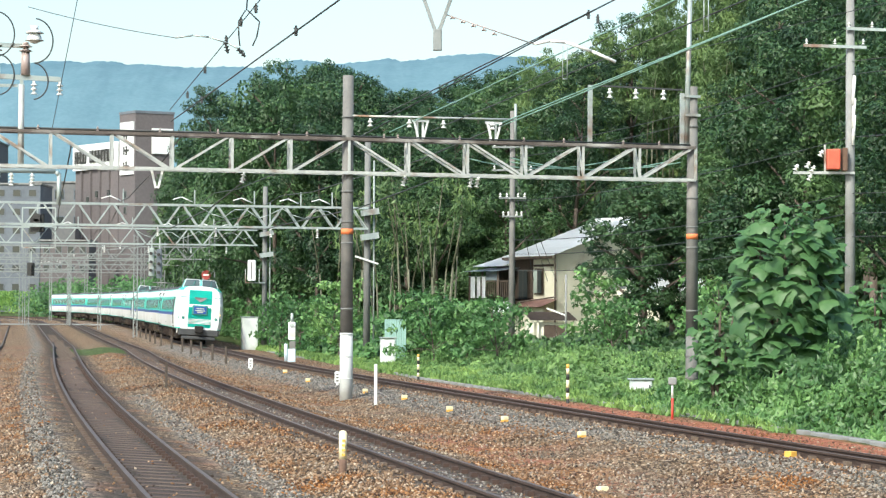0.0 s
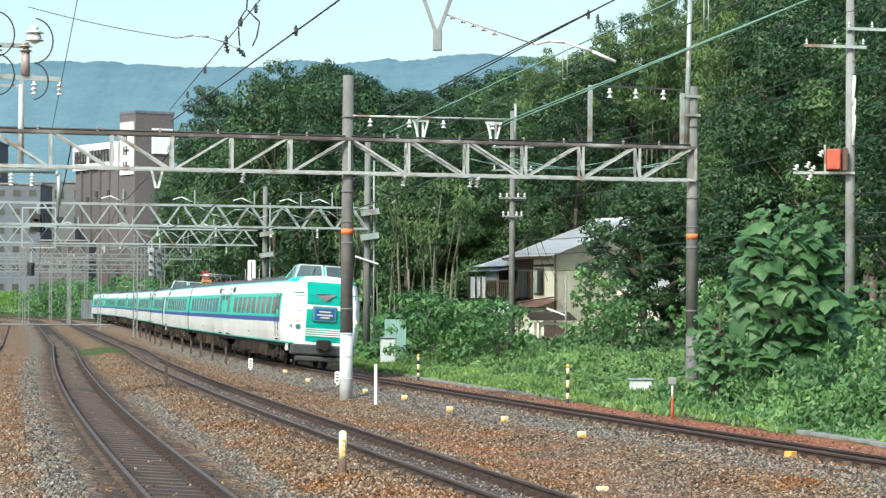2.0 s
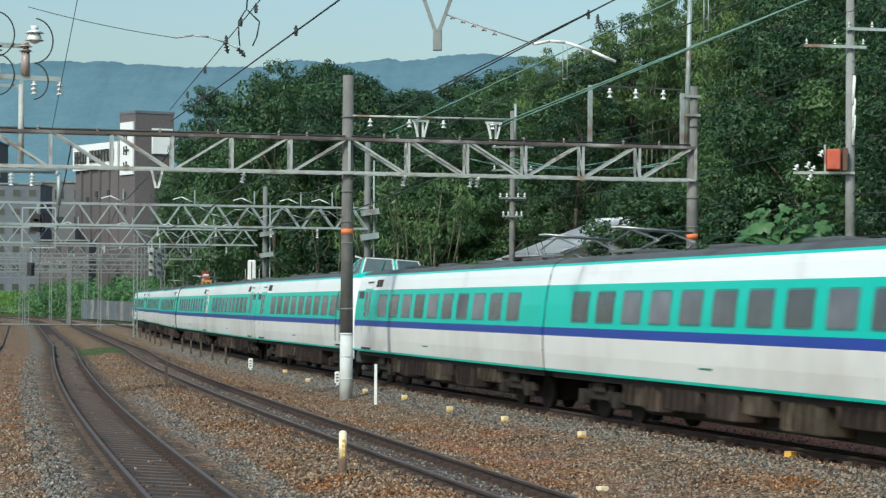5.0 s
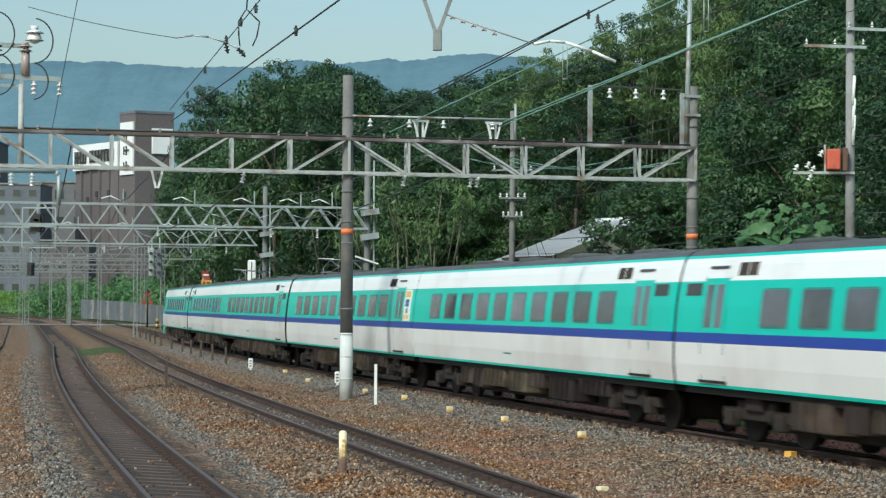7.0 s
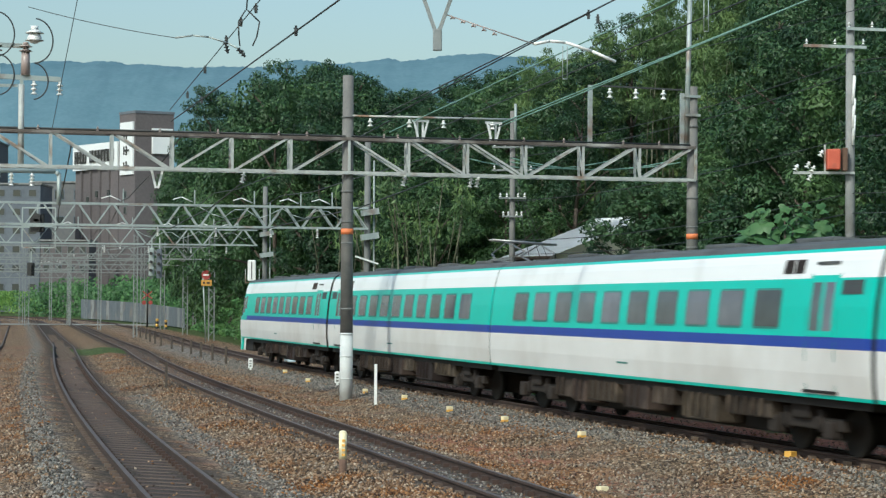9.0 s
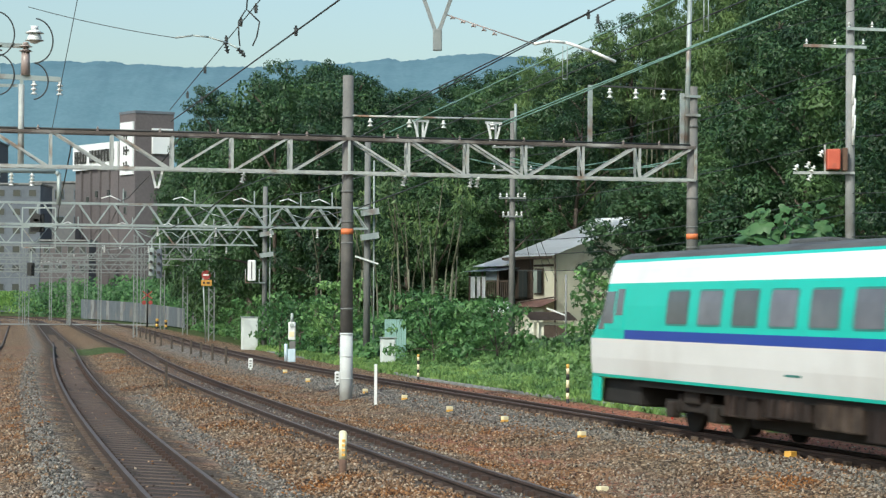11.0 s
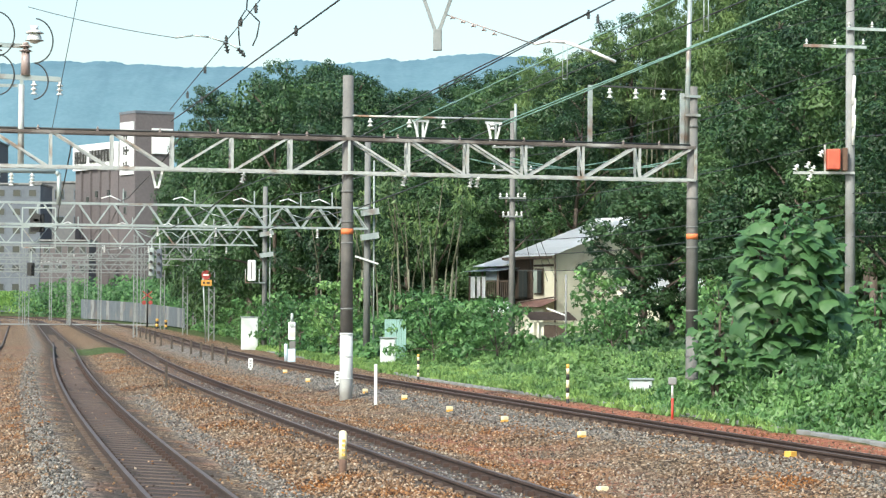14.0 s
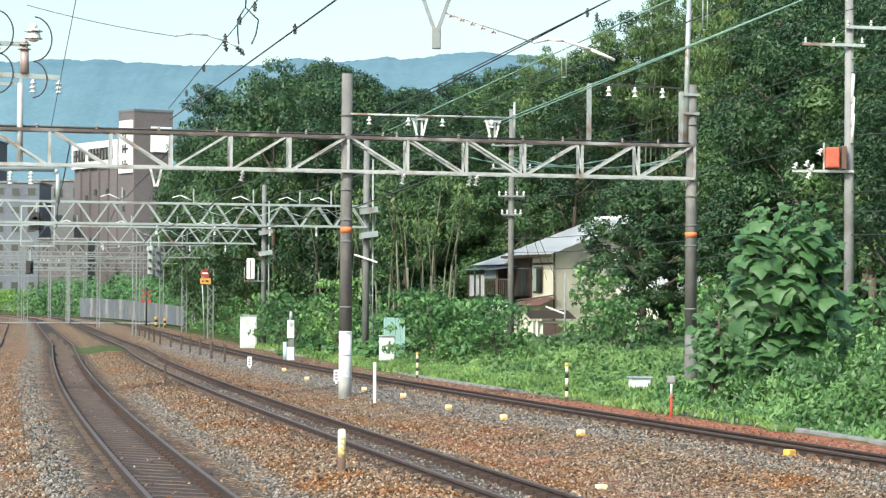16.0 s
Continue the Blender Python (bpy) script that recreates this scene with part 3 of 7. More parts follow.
def cab_front(root, h):
    """The flat face with the high cab of the leading end."""
    face = h - 0.15
    # emerald centre panel, bent over the brow
    bm = B()
    prof = ((face + 0.018, 1.12), (face + 0.02, 2.2), (face - 0.06, 2.9), (face - 0.3, 3.4), (face - 0.42, 3.5))
    rows = [[bm.verts.new((x, y, z)) for y in (-0.68, 0, 0.68)] for x, z in prof]
    for a, b in zip(rows, rows[1:]):
        for i in range(2):
            bm.faces.new((a[i], a[i + 1], b[i + 1], b[i]))
    bmesh.ops.solidify(bm, geom=bm.faces[:], thickness=0.05)
    bmesh.ops.recalc_face_normals(bm, faces=bm.faces[:])
    centre = part("front_panel", bm, M["car_teal"], root, "emerald centre panel")
    x = face + 0.03
    for i in range(4):
        bm = B()
        box(bm, (x, 0, 1.36 + i * 0.085), (0.02, 1.34, 0.042))
        part("white_stripe", bm, M["car_white"], centre)
    bm = B()
    box(bm, (x + 0.01, 0, 2.2), (0.08, 0.92, 0.62), bevel=0.05)
    sign = part("train_sign", bm, M["car_seal"], centre, "dark-framed lit train sign")
    bm = B()
    box(bm, (x + 0.052, 0, 2.2), (0.012, 0.74, 0.45), bevel=0.004)
    part("sign_face", bm, M["mark_blue"], sign)
    for z, w in ((2.3, 0.46), (2.17, 0.58), (2.07, 0.34)):
        bm = B()
        box(bm, (x + 0.06, 0, z), (0.006, w, 0.05))
        part("sign_bar", bm, M["mark_yellow"], sign)
    bm = B()
    rim = [bm.verts.new(p) for p in ((x - 0.05, -0.42, 3.0), (x - 0.05, 0.42, 3.0), (x - 0.05, 0.3, 2.9), (x, 0, 2.7), (x - 0.05, -0.3, 2.9))]
    bm.faces.new(rim)
    bmesh.ops.solidify(bm, geom=bm.faces[:], thickness=0.05)
    bmesh.ops.recalc_face_normals(bm, faces=bm.faces[:])
    wing = part("emblem", bm, M["steel"], centre, "grey metal wing emblem")
    bm = B()
    bm.faces.new([bm.verts.new(p) for p in ((x - 0.01, -0.22, 2.93), (x - 0.01, 0.22, 2.93), (x + 0.02, 0, 2.78))])
    bmesh.ops.solidify(bm, geom=bm.faces[:], thickness=0.03)
    bmesh.ops.recalc_face_normals(bm, faces=bm.faces[:])
    part("emblem_inset", bm, M["porcelain_brown"], wing)
    # lamps and handrails on the white corners
    for s in (-1, 1):
        for y, back in ((0.97, 0.0), (1.17, 0.06)):
            bm = B()
            tube(bm, (face - 0.1, s * y, 1.98), (face + 0.03 - back, s * y, 1.98), 0.09, n=16)
            hl = part("headlight_rim", bm, M["steel"], root, "grey headlight rim")
            bm = B()
            tube(bm, (face - 0.1, s * y, 1.98), (face + 0.038 - back, s * y, 1.98), 0.072, n=16)
            part("headlight", bm, M["lamp_glow"], hl, "round lit headlight")
            bm = B()
            tube(bm, (face - 0.1, s * y, 1.68), (face + 0.03 - back, s * y, 1.68), 0.092, n=16)
            part("tail_light", bm, M["car_seal"], root, "dark round tail light")
        for z in (2.3, 2.62):
            bm = B()
            bar(bm, (face + 0.02, s * 0.84, z), (face + 0.0, s * 1.02, z), 0.022, 0.022)
            part("handrail", bm, M["steel"], root)
        bm = B()
        bar(bm, (face - 0.05, s * 0.8, 3.0), (face - 0.05, s * 1.25, 3.0), 0.03, 0.05)
        part("brow_rail", bm, M["car_seal"], root)
    # raised cab
    zb, zt = 3.44, 4.16
    base = [(h - 4.3, 1.12), (face - 0.85, 1.16), (face - 0.42, 0), (face - 0.85, -1.16), (h - 4.3, -1.12)]
    top = [(h - 2.9, 0.82), (h - 1.55, 0.9), (h - 1.15, 0), (h - 1.55, -0.9), (h - 2.9, -0.82)]
    bm = B()
    lo = [bm.verts.new((x, y, zb)) for x, y in base]
    hi = [bm.verts.new((x, y, zt)) for x, y in top]
    for i in range(5):
        bm.faces.new((lo[i], lo[(i + 1) % 5], hi[(i + 1) % 5], hi[i]))
    bm.faces.new(hi)
    bm.faces.new(list(reversed(lo)))
    bmesh.ops.recalc_face_normals(bm, faces=bm.faces[:])
    bmesh.ops.bevel(bm, geom=bm.edges[:], offset=0.09, segments=3, affect="EDGES", profile=0.5)
    for f in bm.faces:
        f.material_index = 1 if f.calc_center_median().z > zt - 0.1 else 0
    cab = smooth(part("cab", bm, [M["car_teal"], M["car_roof"]], root, "raised driver's cab with sloping glass"))

    def pane_on(a, b, c, d, inset, name="windscreen", mat="cab_glass", out=0.016):
        """Glass laid on the sloping quad a b c d, drawn in by a share of its size."""
        a, b, c, d = map(Vector, (a, b, c, d))
        mid = (a + b + c + d) / 4
        nn = (b - a).cross(d - a).normalized()
        if nn.dot(mid - Vector((h - 1.8, 0, 3.6))) < 0:
            nn = -nn
        q = [mid + (p - mid) * inset + nn * out for p in (a, b, c, d)]
        g = B()
        g.faces.new([g.verts.new(p) for p in q])
        bmesh.ops.solidify(g, geom=g.faces[:], thickness=0.02)
        bmesh.ops.recalc_face_normals(g, faces=g.faces[:])
        part(name, g, M[mat], cab, "cab glass with sky reflection in its tint" if mat == "cab_glass" else "pale window frame")

    (b0, b1, half_b, b2, b3), (t0, t1, half_t, t2, t3) = [Vector((*p, zb)) for p in base], [Vector((*p, zt)) for p in top]
    for q in ((b1, half_b, half_t, t1), (half_b, b2, t2, half_t)):
        pane_on(*q, 0.93, "window_frame", "car_white", 0.01), pane_on(*q, 0.84)
        a, b = q[0].lerp(q[1], 0.5), q[3].lerp(q[2], 0.28)
        bm = B()
        bar(bm, a + Vector((0.05, 0, 0.08)), a.lerp(b, 0.8) + Vector((0.05, 0, 0.02)), 0.03, 0.03)
        part("wiper", bm, M["car_seal"], cab, "black wiper arm")
    for bb, bf, tf, tb in ((b0, b1, t1, t0), (b3, b2, t2, t3)):
        fm, tm = bb.lerp(bf, 0.55), tb.lerp(tf, 0.3)
        pane_on(fm, bf, tf, tm, 0.88, "window_frame", "car_white", 0.01), pane_on(fm, bf, tf, tm, 0.8, "side_glass")
        pane_on(bb.lerp(bf, 0.3), fm, tm, tb, 0.72, "side_glass")
    # skirt, snow plough and coupler
    bm = B()
    box(bm, (h - 0.3, 0, 0.78), (0.5, 2.35, 0.42), bevel=0.06)
    box(bm, (h - 0.2, 0, 0.42), (0.35, 2.0, 0.2), bevel=0.05)
    part("skirt", bm, M["skirt"], root, "grey front skirt")
    for s in (-1, 1):
        bm = B()
        box(bm, (h - 0.72, s * 1.25, 0.84), (0.55, 0.05, 0.3), bevel=0.02)
        part("corner_skirt", bm, M["car_low"], root, "pale corner skirt")
    bm = B()
    box(bm, (h + 0.02, 0, 1.0), (0.5, 0.5, 0.42), bevel=0.06)
    tube(bm, (h - 0.2, 0, 0.9), (h + 0.45, 0, 0.9), 0.13, n=10)
    part("coupler", bm, M["under_dark"], root, "dark knuckle coupler")


def cab_car(label):
    root = thing("train_car", label, "train car", "cars of the train")
    h = (CAR_L - CAR_GAP) / 2
    xs = [-h, -h + 0.12, h - 1.65, h - 1.3, h - 0.95, h - 0.49, h - 0.29, h - 0.15]
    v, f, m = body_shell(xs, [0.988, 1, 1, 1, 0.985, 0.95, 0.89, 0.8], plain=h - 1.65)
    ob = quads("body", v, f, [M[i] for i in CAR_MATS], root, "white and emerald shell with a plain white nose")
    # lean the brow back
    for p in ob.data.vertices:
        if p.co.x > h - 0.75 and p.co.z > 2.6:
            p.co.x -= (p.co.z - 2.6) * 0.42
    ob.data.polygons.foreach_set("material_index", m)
    dress_car(root, -h, h - 1.0, [-8.35], [(-6.3 + 1.55 * i, -5.3 + 1.55 * i) for i in range(9)], 5)
    for s in (-1, 1):
        bm = B()
        side_panel(bm, h - 2.75, h - 2.15, 2.005, 2.95, s, 0.01)
        crew = part("cab_door", bm, M["car_teal"], root, "emerald crew door")
        bm = B()
        side_panel(bm, h - 2.66, h - 2.24, 2.3, 2.86, s, 0.016)
        part("pane", bm, M["car_glass"], crew)
        for e in (-2.8, -2.1):
            bm = B()
            side_panel(bm, h + e - 0.014, h + e + 0.014, 1.25, 2.95, s, 0.03)
            part("handrail", bm, M["skirt"], root, "thin grey handrail")
        bm = B()
        side_panel(bm, h - 2.8, h - 2.1, 1.1, 1.15, s, 0.03)
        part("step", bm, M["under_dark"], root)
    cab_front(root, h)
    gangway(root, -h - 0.1)
    return root


def tail_car(label):
    """The last coach, with a plain cab end that has a door in the middle."""
    root = thing("train_car", label, "train car", "cars of the train")
    h = (CAR_L - CAR_GAP) / 2
    xs = [-h - 0.25, -h - 0.1, -h + 0.4, -h + 1.6, h - 0.12, h]
    v, f, m = body_shell(xs, [0.93, 0.985, 1, 1, 1, 0.988])
    ob = quads("body", v, f, [M[i] for i in CAR_MATS], root, "white and emerald shell with a rear cab")
    ob.data.polygons.foreach_set("material_index", [2 if i == len(m) - 2 or (i < 3 * (len(m) - 2) // 5 and s == 3) else s for i, s in enumerate(m)])
    ob.data.materials.append(M["car_glass"])
    for p in ob.data.polygons[:-2]:
        if p.center.x < -h + 0.3 and 2.02 < p.center.z < 2.95:
            p.material_index = len(CAR_MATS)      # the wrap-round rear glass
    for p in ob.data.vertices:
        if p.co.x < -h + 0.1:
            p.co.x += max(0.0, p.co.z - 1.85) * 0.5
            p.co.x -= 0.3 if p.co.z < 1.85 else 0.0
    dress_car(root, -h + 1.5, h, [8.35], [(-6.3 + 1.55 * i, -5.3 + 1.55 * i) for i in range(9)], 9)
    for s in (-1, 1):
        bm = B()
        side_panel(bm, -h + 0.95, -h + 1.55, 2.005, 2.95, s, 0.01)
        d = part("cab_door", bm, M["car_teal"], root, "emerald crew door")
        bm = B()
        side_panel(bm, -h + 1.05, -h + 1.45, 2.3, 2.85, s, 0.016)
        part("pane", bm, M["car_glass"], d)
        bm = B()
        box(bm, (-h - 0.02, s * 0.78, 2.55), (0.06, 0.75, 0.62), bevel=0.02)
        part("rear_window", bm, M["cab_glass"], root, "dark rear cab window")
        bm = B()
        tube(bm, (-h - 0.45, s * 0.95, 1.5), (-h - 0.62, s * 0.95, 1.5), 0.12, n=14)
        part("tail_light", bm, M["red"], root, "round red tail light")
    bm = B()
    box(bm, (-h - 0.06, 0, 2.2), (0.3, 0.9, 2.2), bevel=0.05)
    part("end_door", bm, M["car_teal"], root, "emerald end door")
    for s in (-1, 1):
        bm = B()
        box(bm, (-h - 0.2, s * 1.3, 0.72), (0.5, 0.07, 0.56), bevel=0.03)
        part("corner_skirt", bm, M["car_teal"], root, "emerald corner skirt")
        bm = B()
        side_panel(bm, -h + 0.42, -h + 0.92, 2.13, 2.8, s, 0.012)
        part("side_glass", bm, M["car_glass"], root, "dark wrap-round cab glass")
    bm = B()
    box(bm, (-h + 0.82, 0, 0.7), (2.2, 2.3, 0.54), bevel=0.05)
    part("skirt", bm, M["under_dark"], root, "black end skirt")
    return root


train = [cab_car("leading white and emerald train car with raised cab")]
train.append(middle_car("white and emerald train car with a lowered pantograph", pants=(-7.6,)))
train.append(middle_car("white and emerald train car with two pantographs", True, pants=(7.6,)))
train.append(copy_thing(train[0], Matrix()))
tagged(train[3], "white and emerald cab car coupled in mid-train")
train.append(middle_car("white and emerald train car with a blue stripe"))
train.append(copy_thing(train[1], Matrix()))
train.append(copy_thing(train[4], Matrix()))
train.append(copy_thing(train[2], Matrix()))
train.append(tail_car("last white and emerald train car with rear cab"))


# a bright decal behind the door of the sixth car
_bm = B()
side_panel(_bm, 8.95, 9.75, 2.02, 2.95, -1, 0.012)
decal = part("decal", _bm, M["car_white"], train[5], "white decal with orange and blue shapes")
for _a, _b, _z0, _z1, _m in ((9.05, 9.65, 2.72, 2.9, "sticker_gold"), (9.15, 9.55, 2.45, 2.66, "mark_blue"), (9.05, 9.3, 2.08, 2.2, "sticker_gold"), (9.4, 9.65, 2.08, 2.2, "sticker_gold"), (9.25, 9.45, 2.25, 2.4, "car_seal")):
    _bm = B()
    side_panel(_bm, _a, _b, _z0, _z1, -1, 0.018)
    part("decal_shape", _bm, M[_m], decal)


def settle(z):
    """Heights above the rail as built, drawn down to the low-slung coaches' own."""
    return z * 0.9 if z < 1.0 else 0.9 + (z - 1.0) * 0.947


for _me in {o.data for car in train for o in car.children_recursive if o.type == "MESH"}:
    for _v in _me.vertices:
        _v.co.z = settle(_v.co.z)
    _me.update()

# arc length along the line, counted from where the line passes y = 30
ARC = [(-330.0, 0.0)]
for _i in range(1, 1700):
    _y = -330 + 0.5 * _i
    ARC.append((_y, ARC[-1][1] + math.hypot(0.5, track_c(_y) - track_c(_y - 0.5))))
ARC_Y, ARC_S = np.array([a for a, _ in ARC]), np.array([s for _, s in ARC])
S30 = float(np.interp(30.0, ARC_Y, ARC_S))
FRONT, SPEED = 98.5, 24.33


def on_line(s):
    y = float(np.interp(s + S30, ARC_S, ARC_Y))
    return Vector((track_c(y), y, 0.0))


def car_pose(i, t):
    mid = FRONT - SPEED * t + CAR_L * (i + 0.5)
    f, r = on_line(mid - 7.0), on_line(mid + 7.0)
    d = f - r
    p = (f + r) / 2
    return pose(p.x, p.y, 0.045 + grade(p.y), 0, 0, math.degrees(math.atan2(d.y, d.x))) @ pose(0, 0, 0, -3.5, 0, 0)


def motions():
    for i, car in enumerate(train):
        walk(car, [(t * 0.4, car_pose(i, t * 0.4)) for t in range(41)])


# ---------------------------------------------------------------- vegetation
def leaf_cloud(rng, pts, nrm, size, aspect=1.6, spread=0.7, droop=0.0, spike=False):
    """Folded leaves or leaf clumps at points, each facing roughly along its normal. Returns vertices and faces."""
    n = len(pts)
    d = nrm + rng.normal(0, spread, (n, 3))
    d /= np.linalg.norm(d, axis=1)[:, None] + 1e-9
    u = np.cross(d, rng.normal(0, 1, (n, 3)))
    u[:, 2] -= droop
    u /= np.linalg.norm(u, axis=1)[:, None] + 1e-9
    v = np.cross(d, u)
    s = size * rng.uniform(0.6, 1.35, n)[:, None]
    fold = d * s * 0.18
    a, c = pts - u * s * aspect * 0.5, pts + u * s * aspect * 0.5
    if spike:
        V = np.stack([pts - v * s * 0.5 - u * s * aspect * 0.5, pts + v * s * 0.5 - u * s * aspect * 0.5 + fold, c], 1).reshape(-1, 3)
        return V, (np.arange(n) * 3)[:, None] + [0, 1, 2]
    b, e = pts - v * s * 0.5 - fold, pts + v * s * 0.5 - fold
    V = np.stack([a, b, c, e], 1).reshape(-1, 3)
    base = (np.arange(n) * 4)[:, None]
    F = np.concatenate([base + [0, 1, 2], base + [0, 2, 3]])
    return V, F


def fast_mesh(name, V, F, material):
    me = bpy.data.meshes.new(name)
    me.vertices.add(len(V)), me.loops.add(len(F) * 3), me.polygons.add(len(F))
    me.vertices.foreach_set("co", np.asarray(V, np.float32).ravel())
    me.loops.foreach_set("vertex_index", np.asarray(F, np.int32).ravel())
    me.polygons.foreach_set("loop_start", np.arange(len(F), dtype=np.int32) * 3)
    me.update(calc_edges=True)
    me.materials.append(material)
    return me


def clump_points(rng, centres, radii, per, flat=0.75, shell=0.55, up=0.35):
    """Points on the outer part of a set of uneven puffs, with outward normals."""
    P_, N_ = [], []
    for c, r in zip(centres, radii):
        k = max(6, int(per * r * r))
        d = rng.normal(0, 1, (k, 3))
        d /= np.linalg.norm(d, axis=1)[:, None]
        rad = r * (shell + (1 - shell) * rng.uniform(0, 1, k) ** 0.5)[:, None] * (1 + 0.25 * np.sin(d[:, :1] * 5 + c[0]) * np.cos(d[:, 1:2] * 4 + c[1]))
        P_.append(np.array(c) + d * rad * [1, 1, flat])
        N_.append(d + [0, 0, up])
    return np.concatenate(P_), np.concatenate(N_)


def make_tree(seed, height, crown_r, crown_from, puffs, per, leaf, material, label, name="tree", trunk_r=0.16, droop=0.1, pointed=0.5):
    """A tapered trunk with limbs and a crown of many leaf clumps."""
    rng = np.random.default_rng(seed)
    root = thing(name, label, "tree", "trees of the wooded slope")
    bm = B()
    lean = rng.normal(0, 0.25, 2)
    p = Vector((0, 0, -0.4))
    for i in range(5):
        q = Vector((lean[0] * (i + 1) / 5, lean[1] * (i + 1) / 5, height * 0.85 * (i + 1) / 5))
        tube(bm, p, q, trunk_r * (1 - 0.16 * i), trunk_r * (1 - 0.16 * (i + 1)), 7)
        p = q
    centres, radii = [], []
    puffs = int(puffs * 2.1)
    for i in range(puffs):
        f = (i + 0.5) / puffs
        z = height * (crown_from + (1 - crown_from) * f ** 0.85)
        wide = crown_r * (1 - pointed * f ** 2.2) * min(1.0, 0.55 + 2.2 * f)
        reach = wide * (rng.uniform(0.72, 1.05) if i % 3 else rng.uniform(0.1, 0.7))
        a = i * 2.4 + rng.uniform(-0.6, 0.6)
        c = np.array((lean[0] + reach * math.cos(a), lean[1] + reach * math.sin(a), z - crown_r * 0.12 * reach / crown_r + rng.normal(0, 0.15)))
        centres.append(c), radii.append(crown_r * rng.uniform(0.15, 0.31))
        if i % 4 == 0:
            st = Vector((lean[0] * f, lean[1] * f, max(height * 0.25, z - reach * 0.9)))
            mid = st.lerp(Vector(c), 0.5) + Vector((0, 0, 0.15))
            tube(bm, st, mid, trunk_r * 0.42, trunk_r * 0.28, 5), tube(bm, mid, c, trunk_r * 0.28, trunk_r * 0.1, 5)
    part("trunk", bm, M["bark"], root)
    pts, nrm = clump_points(rng, centres, radii, per * 2.1, 0.55, 0.6, 0.75)
    V, F = leaf_cloud(rng, pts, nrm, leaf * 0.82, 1.6, 0.38, droop=droop, spike=True)
    ob = new("crown", fast_mesh("crown", V, F, material))
    ob.parent = root
    tagged(ob, kind="stuff")
    return root


def make_bamboo(seed, height):
    """A stand of a few leaning culms with feathery plumes."""
    rng = np.random.default_rng(seed)
    root = thing("bamboo", "tall yellow-green bamboo with arching plumes", "bamboo", "trees of the wooded slope")
    for k in range(6):
        bm = B()
        centres, radii = [], []
        x0, y0 = rng.uniform(-1.3, 1.3, 2)
        a = rng.uniform(0, 6.28)
        h = height * rng.uniform(0.8, 1.05)
        prev = Vector((x0, y0, -0.4))
        for i in range(1, 8):
            f = i / 7
            out = 1.6 * f ** 3
            q = Vector((x0 + out * math.cos(a), y0 + out * math.sin(a), h * (f - 0.12 * f ** 3)))
            tube(bm, prev, q, 0.06 * (1.1 - f), 0.06 * (1.1 - f - 0.12), 5)
            prev = q
            if f > 0.4:
                centres += [np.array(q) + rng.normal(0, 0.35, 3) for _ in range(2)]
                radii += [0.55 + 0.5 * (1 - f), 0.5]
        culm = part("culm", bm, M["culm"], root)
        pts, nrm = clump_points(rng, centres, radii, 430, 0.8, 0.3)
        V, F = leaf_cloud(rng, pts, nrm, 0.09, 3.0, 0.8, droop=1.0, spike=True)
        ob = new("plume", fast_mesh("plume", V, F, M["leaf_light"]))
        ob.parent = culm
        tagged(ob, kind="stuff")
    return root


def plant(proto, spots, rnd, lo=0.8, hi=1.2):
    """Copies of a plant at the given places, turned and scaled at random; the first is the plant itself."""
    for i, (x, y) in enumerate(spots):
        s = rnd.uniform(lo, hi)
        o = proto if i == 0 else copy_thing(proto, Matrix())
        o.scale = (s, s, s * rnd.uniform(0.92, 1.1))
        o.matrix_basis = pose(x, y, ground_z(x, y) - 0.05, 0, 0, rnd.uniform(0, 360)) @ Matrix.Diagonal((*o.scale, 1))


rnd = random.Random(7)
protos = [
    make_tree(1, 11, 3.2, 0.25, 24, 235, 0.122, M["leaf_dark"], "tall dark evergreen tree on the wooded slope"),
    make_tree(2, 9.5, 3.6, 0.2, 26, 215, 0.127, M["leaf_mid"], "broad mid-green tree on the wooded slope"),
    make_tree(3, 12.5, 3.0, 0.3, 24, 235, 0.12, M["leaf_dark"], "slender dark green tree on the wooded slope", pointed=0.75),
    make_tree(4, 8, 3.3, 0.15, 24, 215, 0.127, M["leaf_mid"], "low spreading green tree on the wooded slope"),
    make_bamboo(5, 12),
]
spots = [[] for _ in protos]
taken = []


def try_spot(x, y, gap):
    if any((x - a) ** 2 + (y - b) ** 2 < gap * gap for a, b in taken):
        return False
    taken.append((x, y))
    return True


# the wood's outline: direction (x over y) and the slope up to its tops
CREST = ((-0.128, 0.078), (-0.115, 0.095), (-0.1024, 0.104), (-0.0926, 0.106), (-0.0896, 0.109), (-0.0827, 0.115), (-0.0739, 0.121), (-0.06, 0.12), (-0.0533, 0.116), (-0.0504, 0.111), (-0.0395, 0.105), (-0.0237, 0.109),
         (-0.0139, 0.108), (0.0003, 0.103), (0.012, 0.108), (0.026, 0.115), (0.045, 0.119), (0.058, 0.122), (0.071, 0.13), (0.087, 0.145), (0.1, 0.16), (0.3, 0.3))


def crest(k):
    return float(np.interp(k, [a for a, _ in CREST], [b for _, b in CREST]))


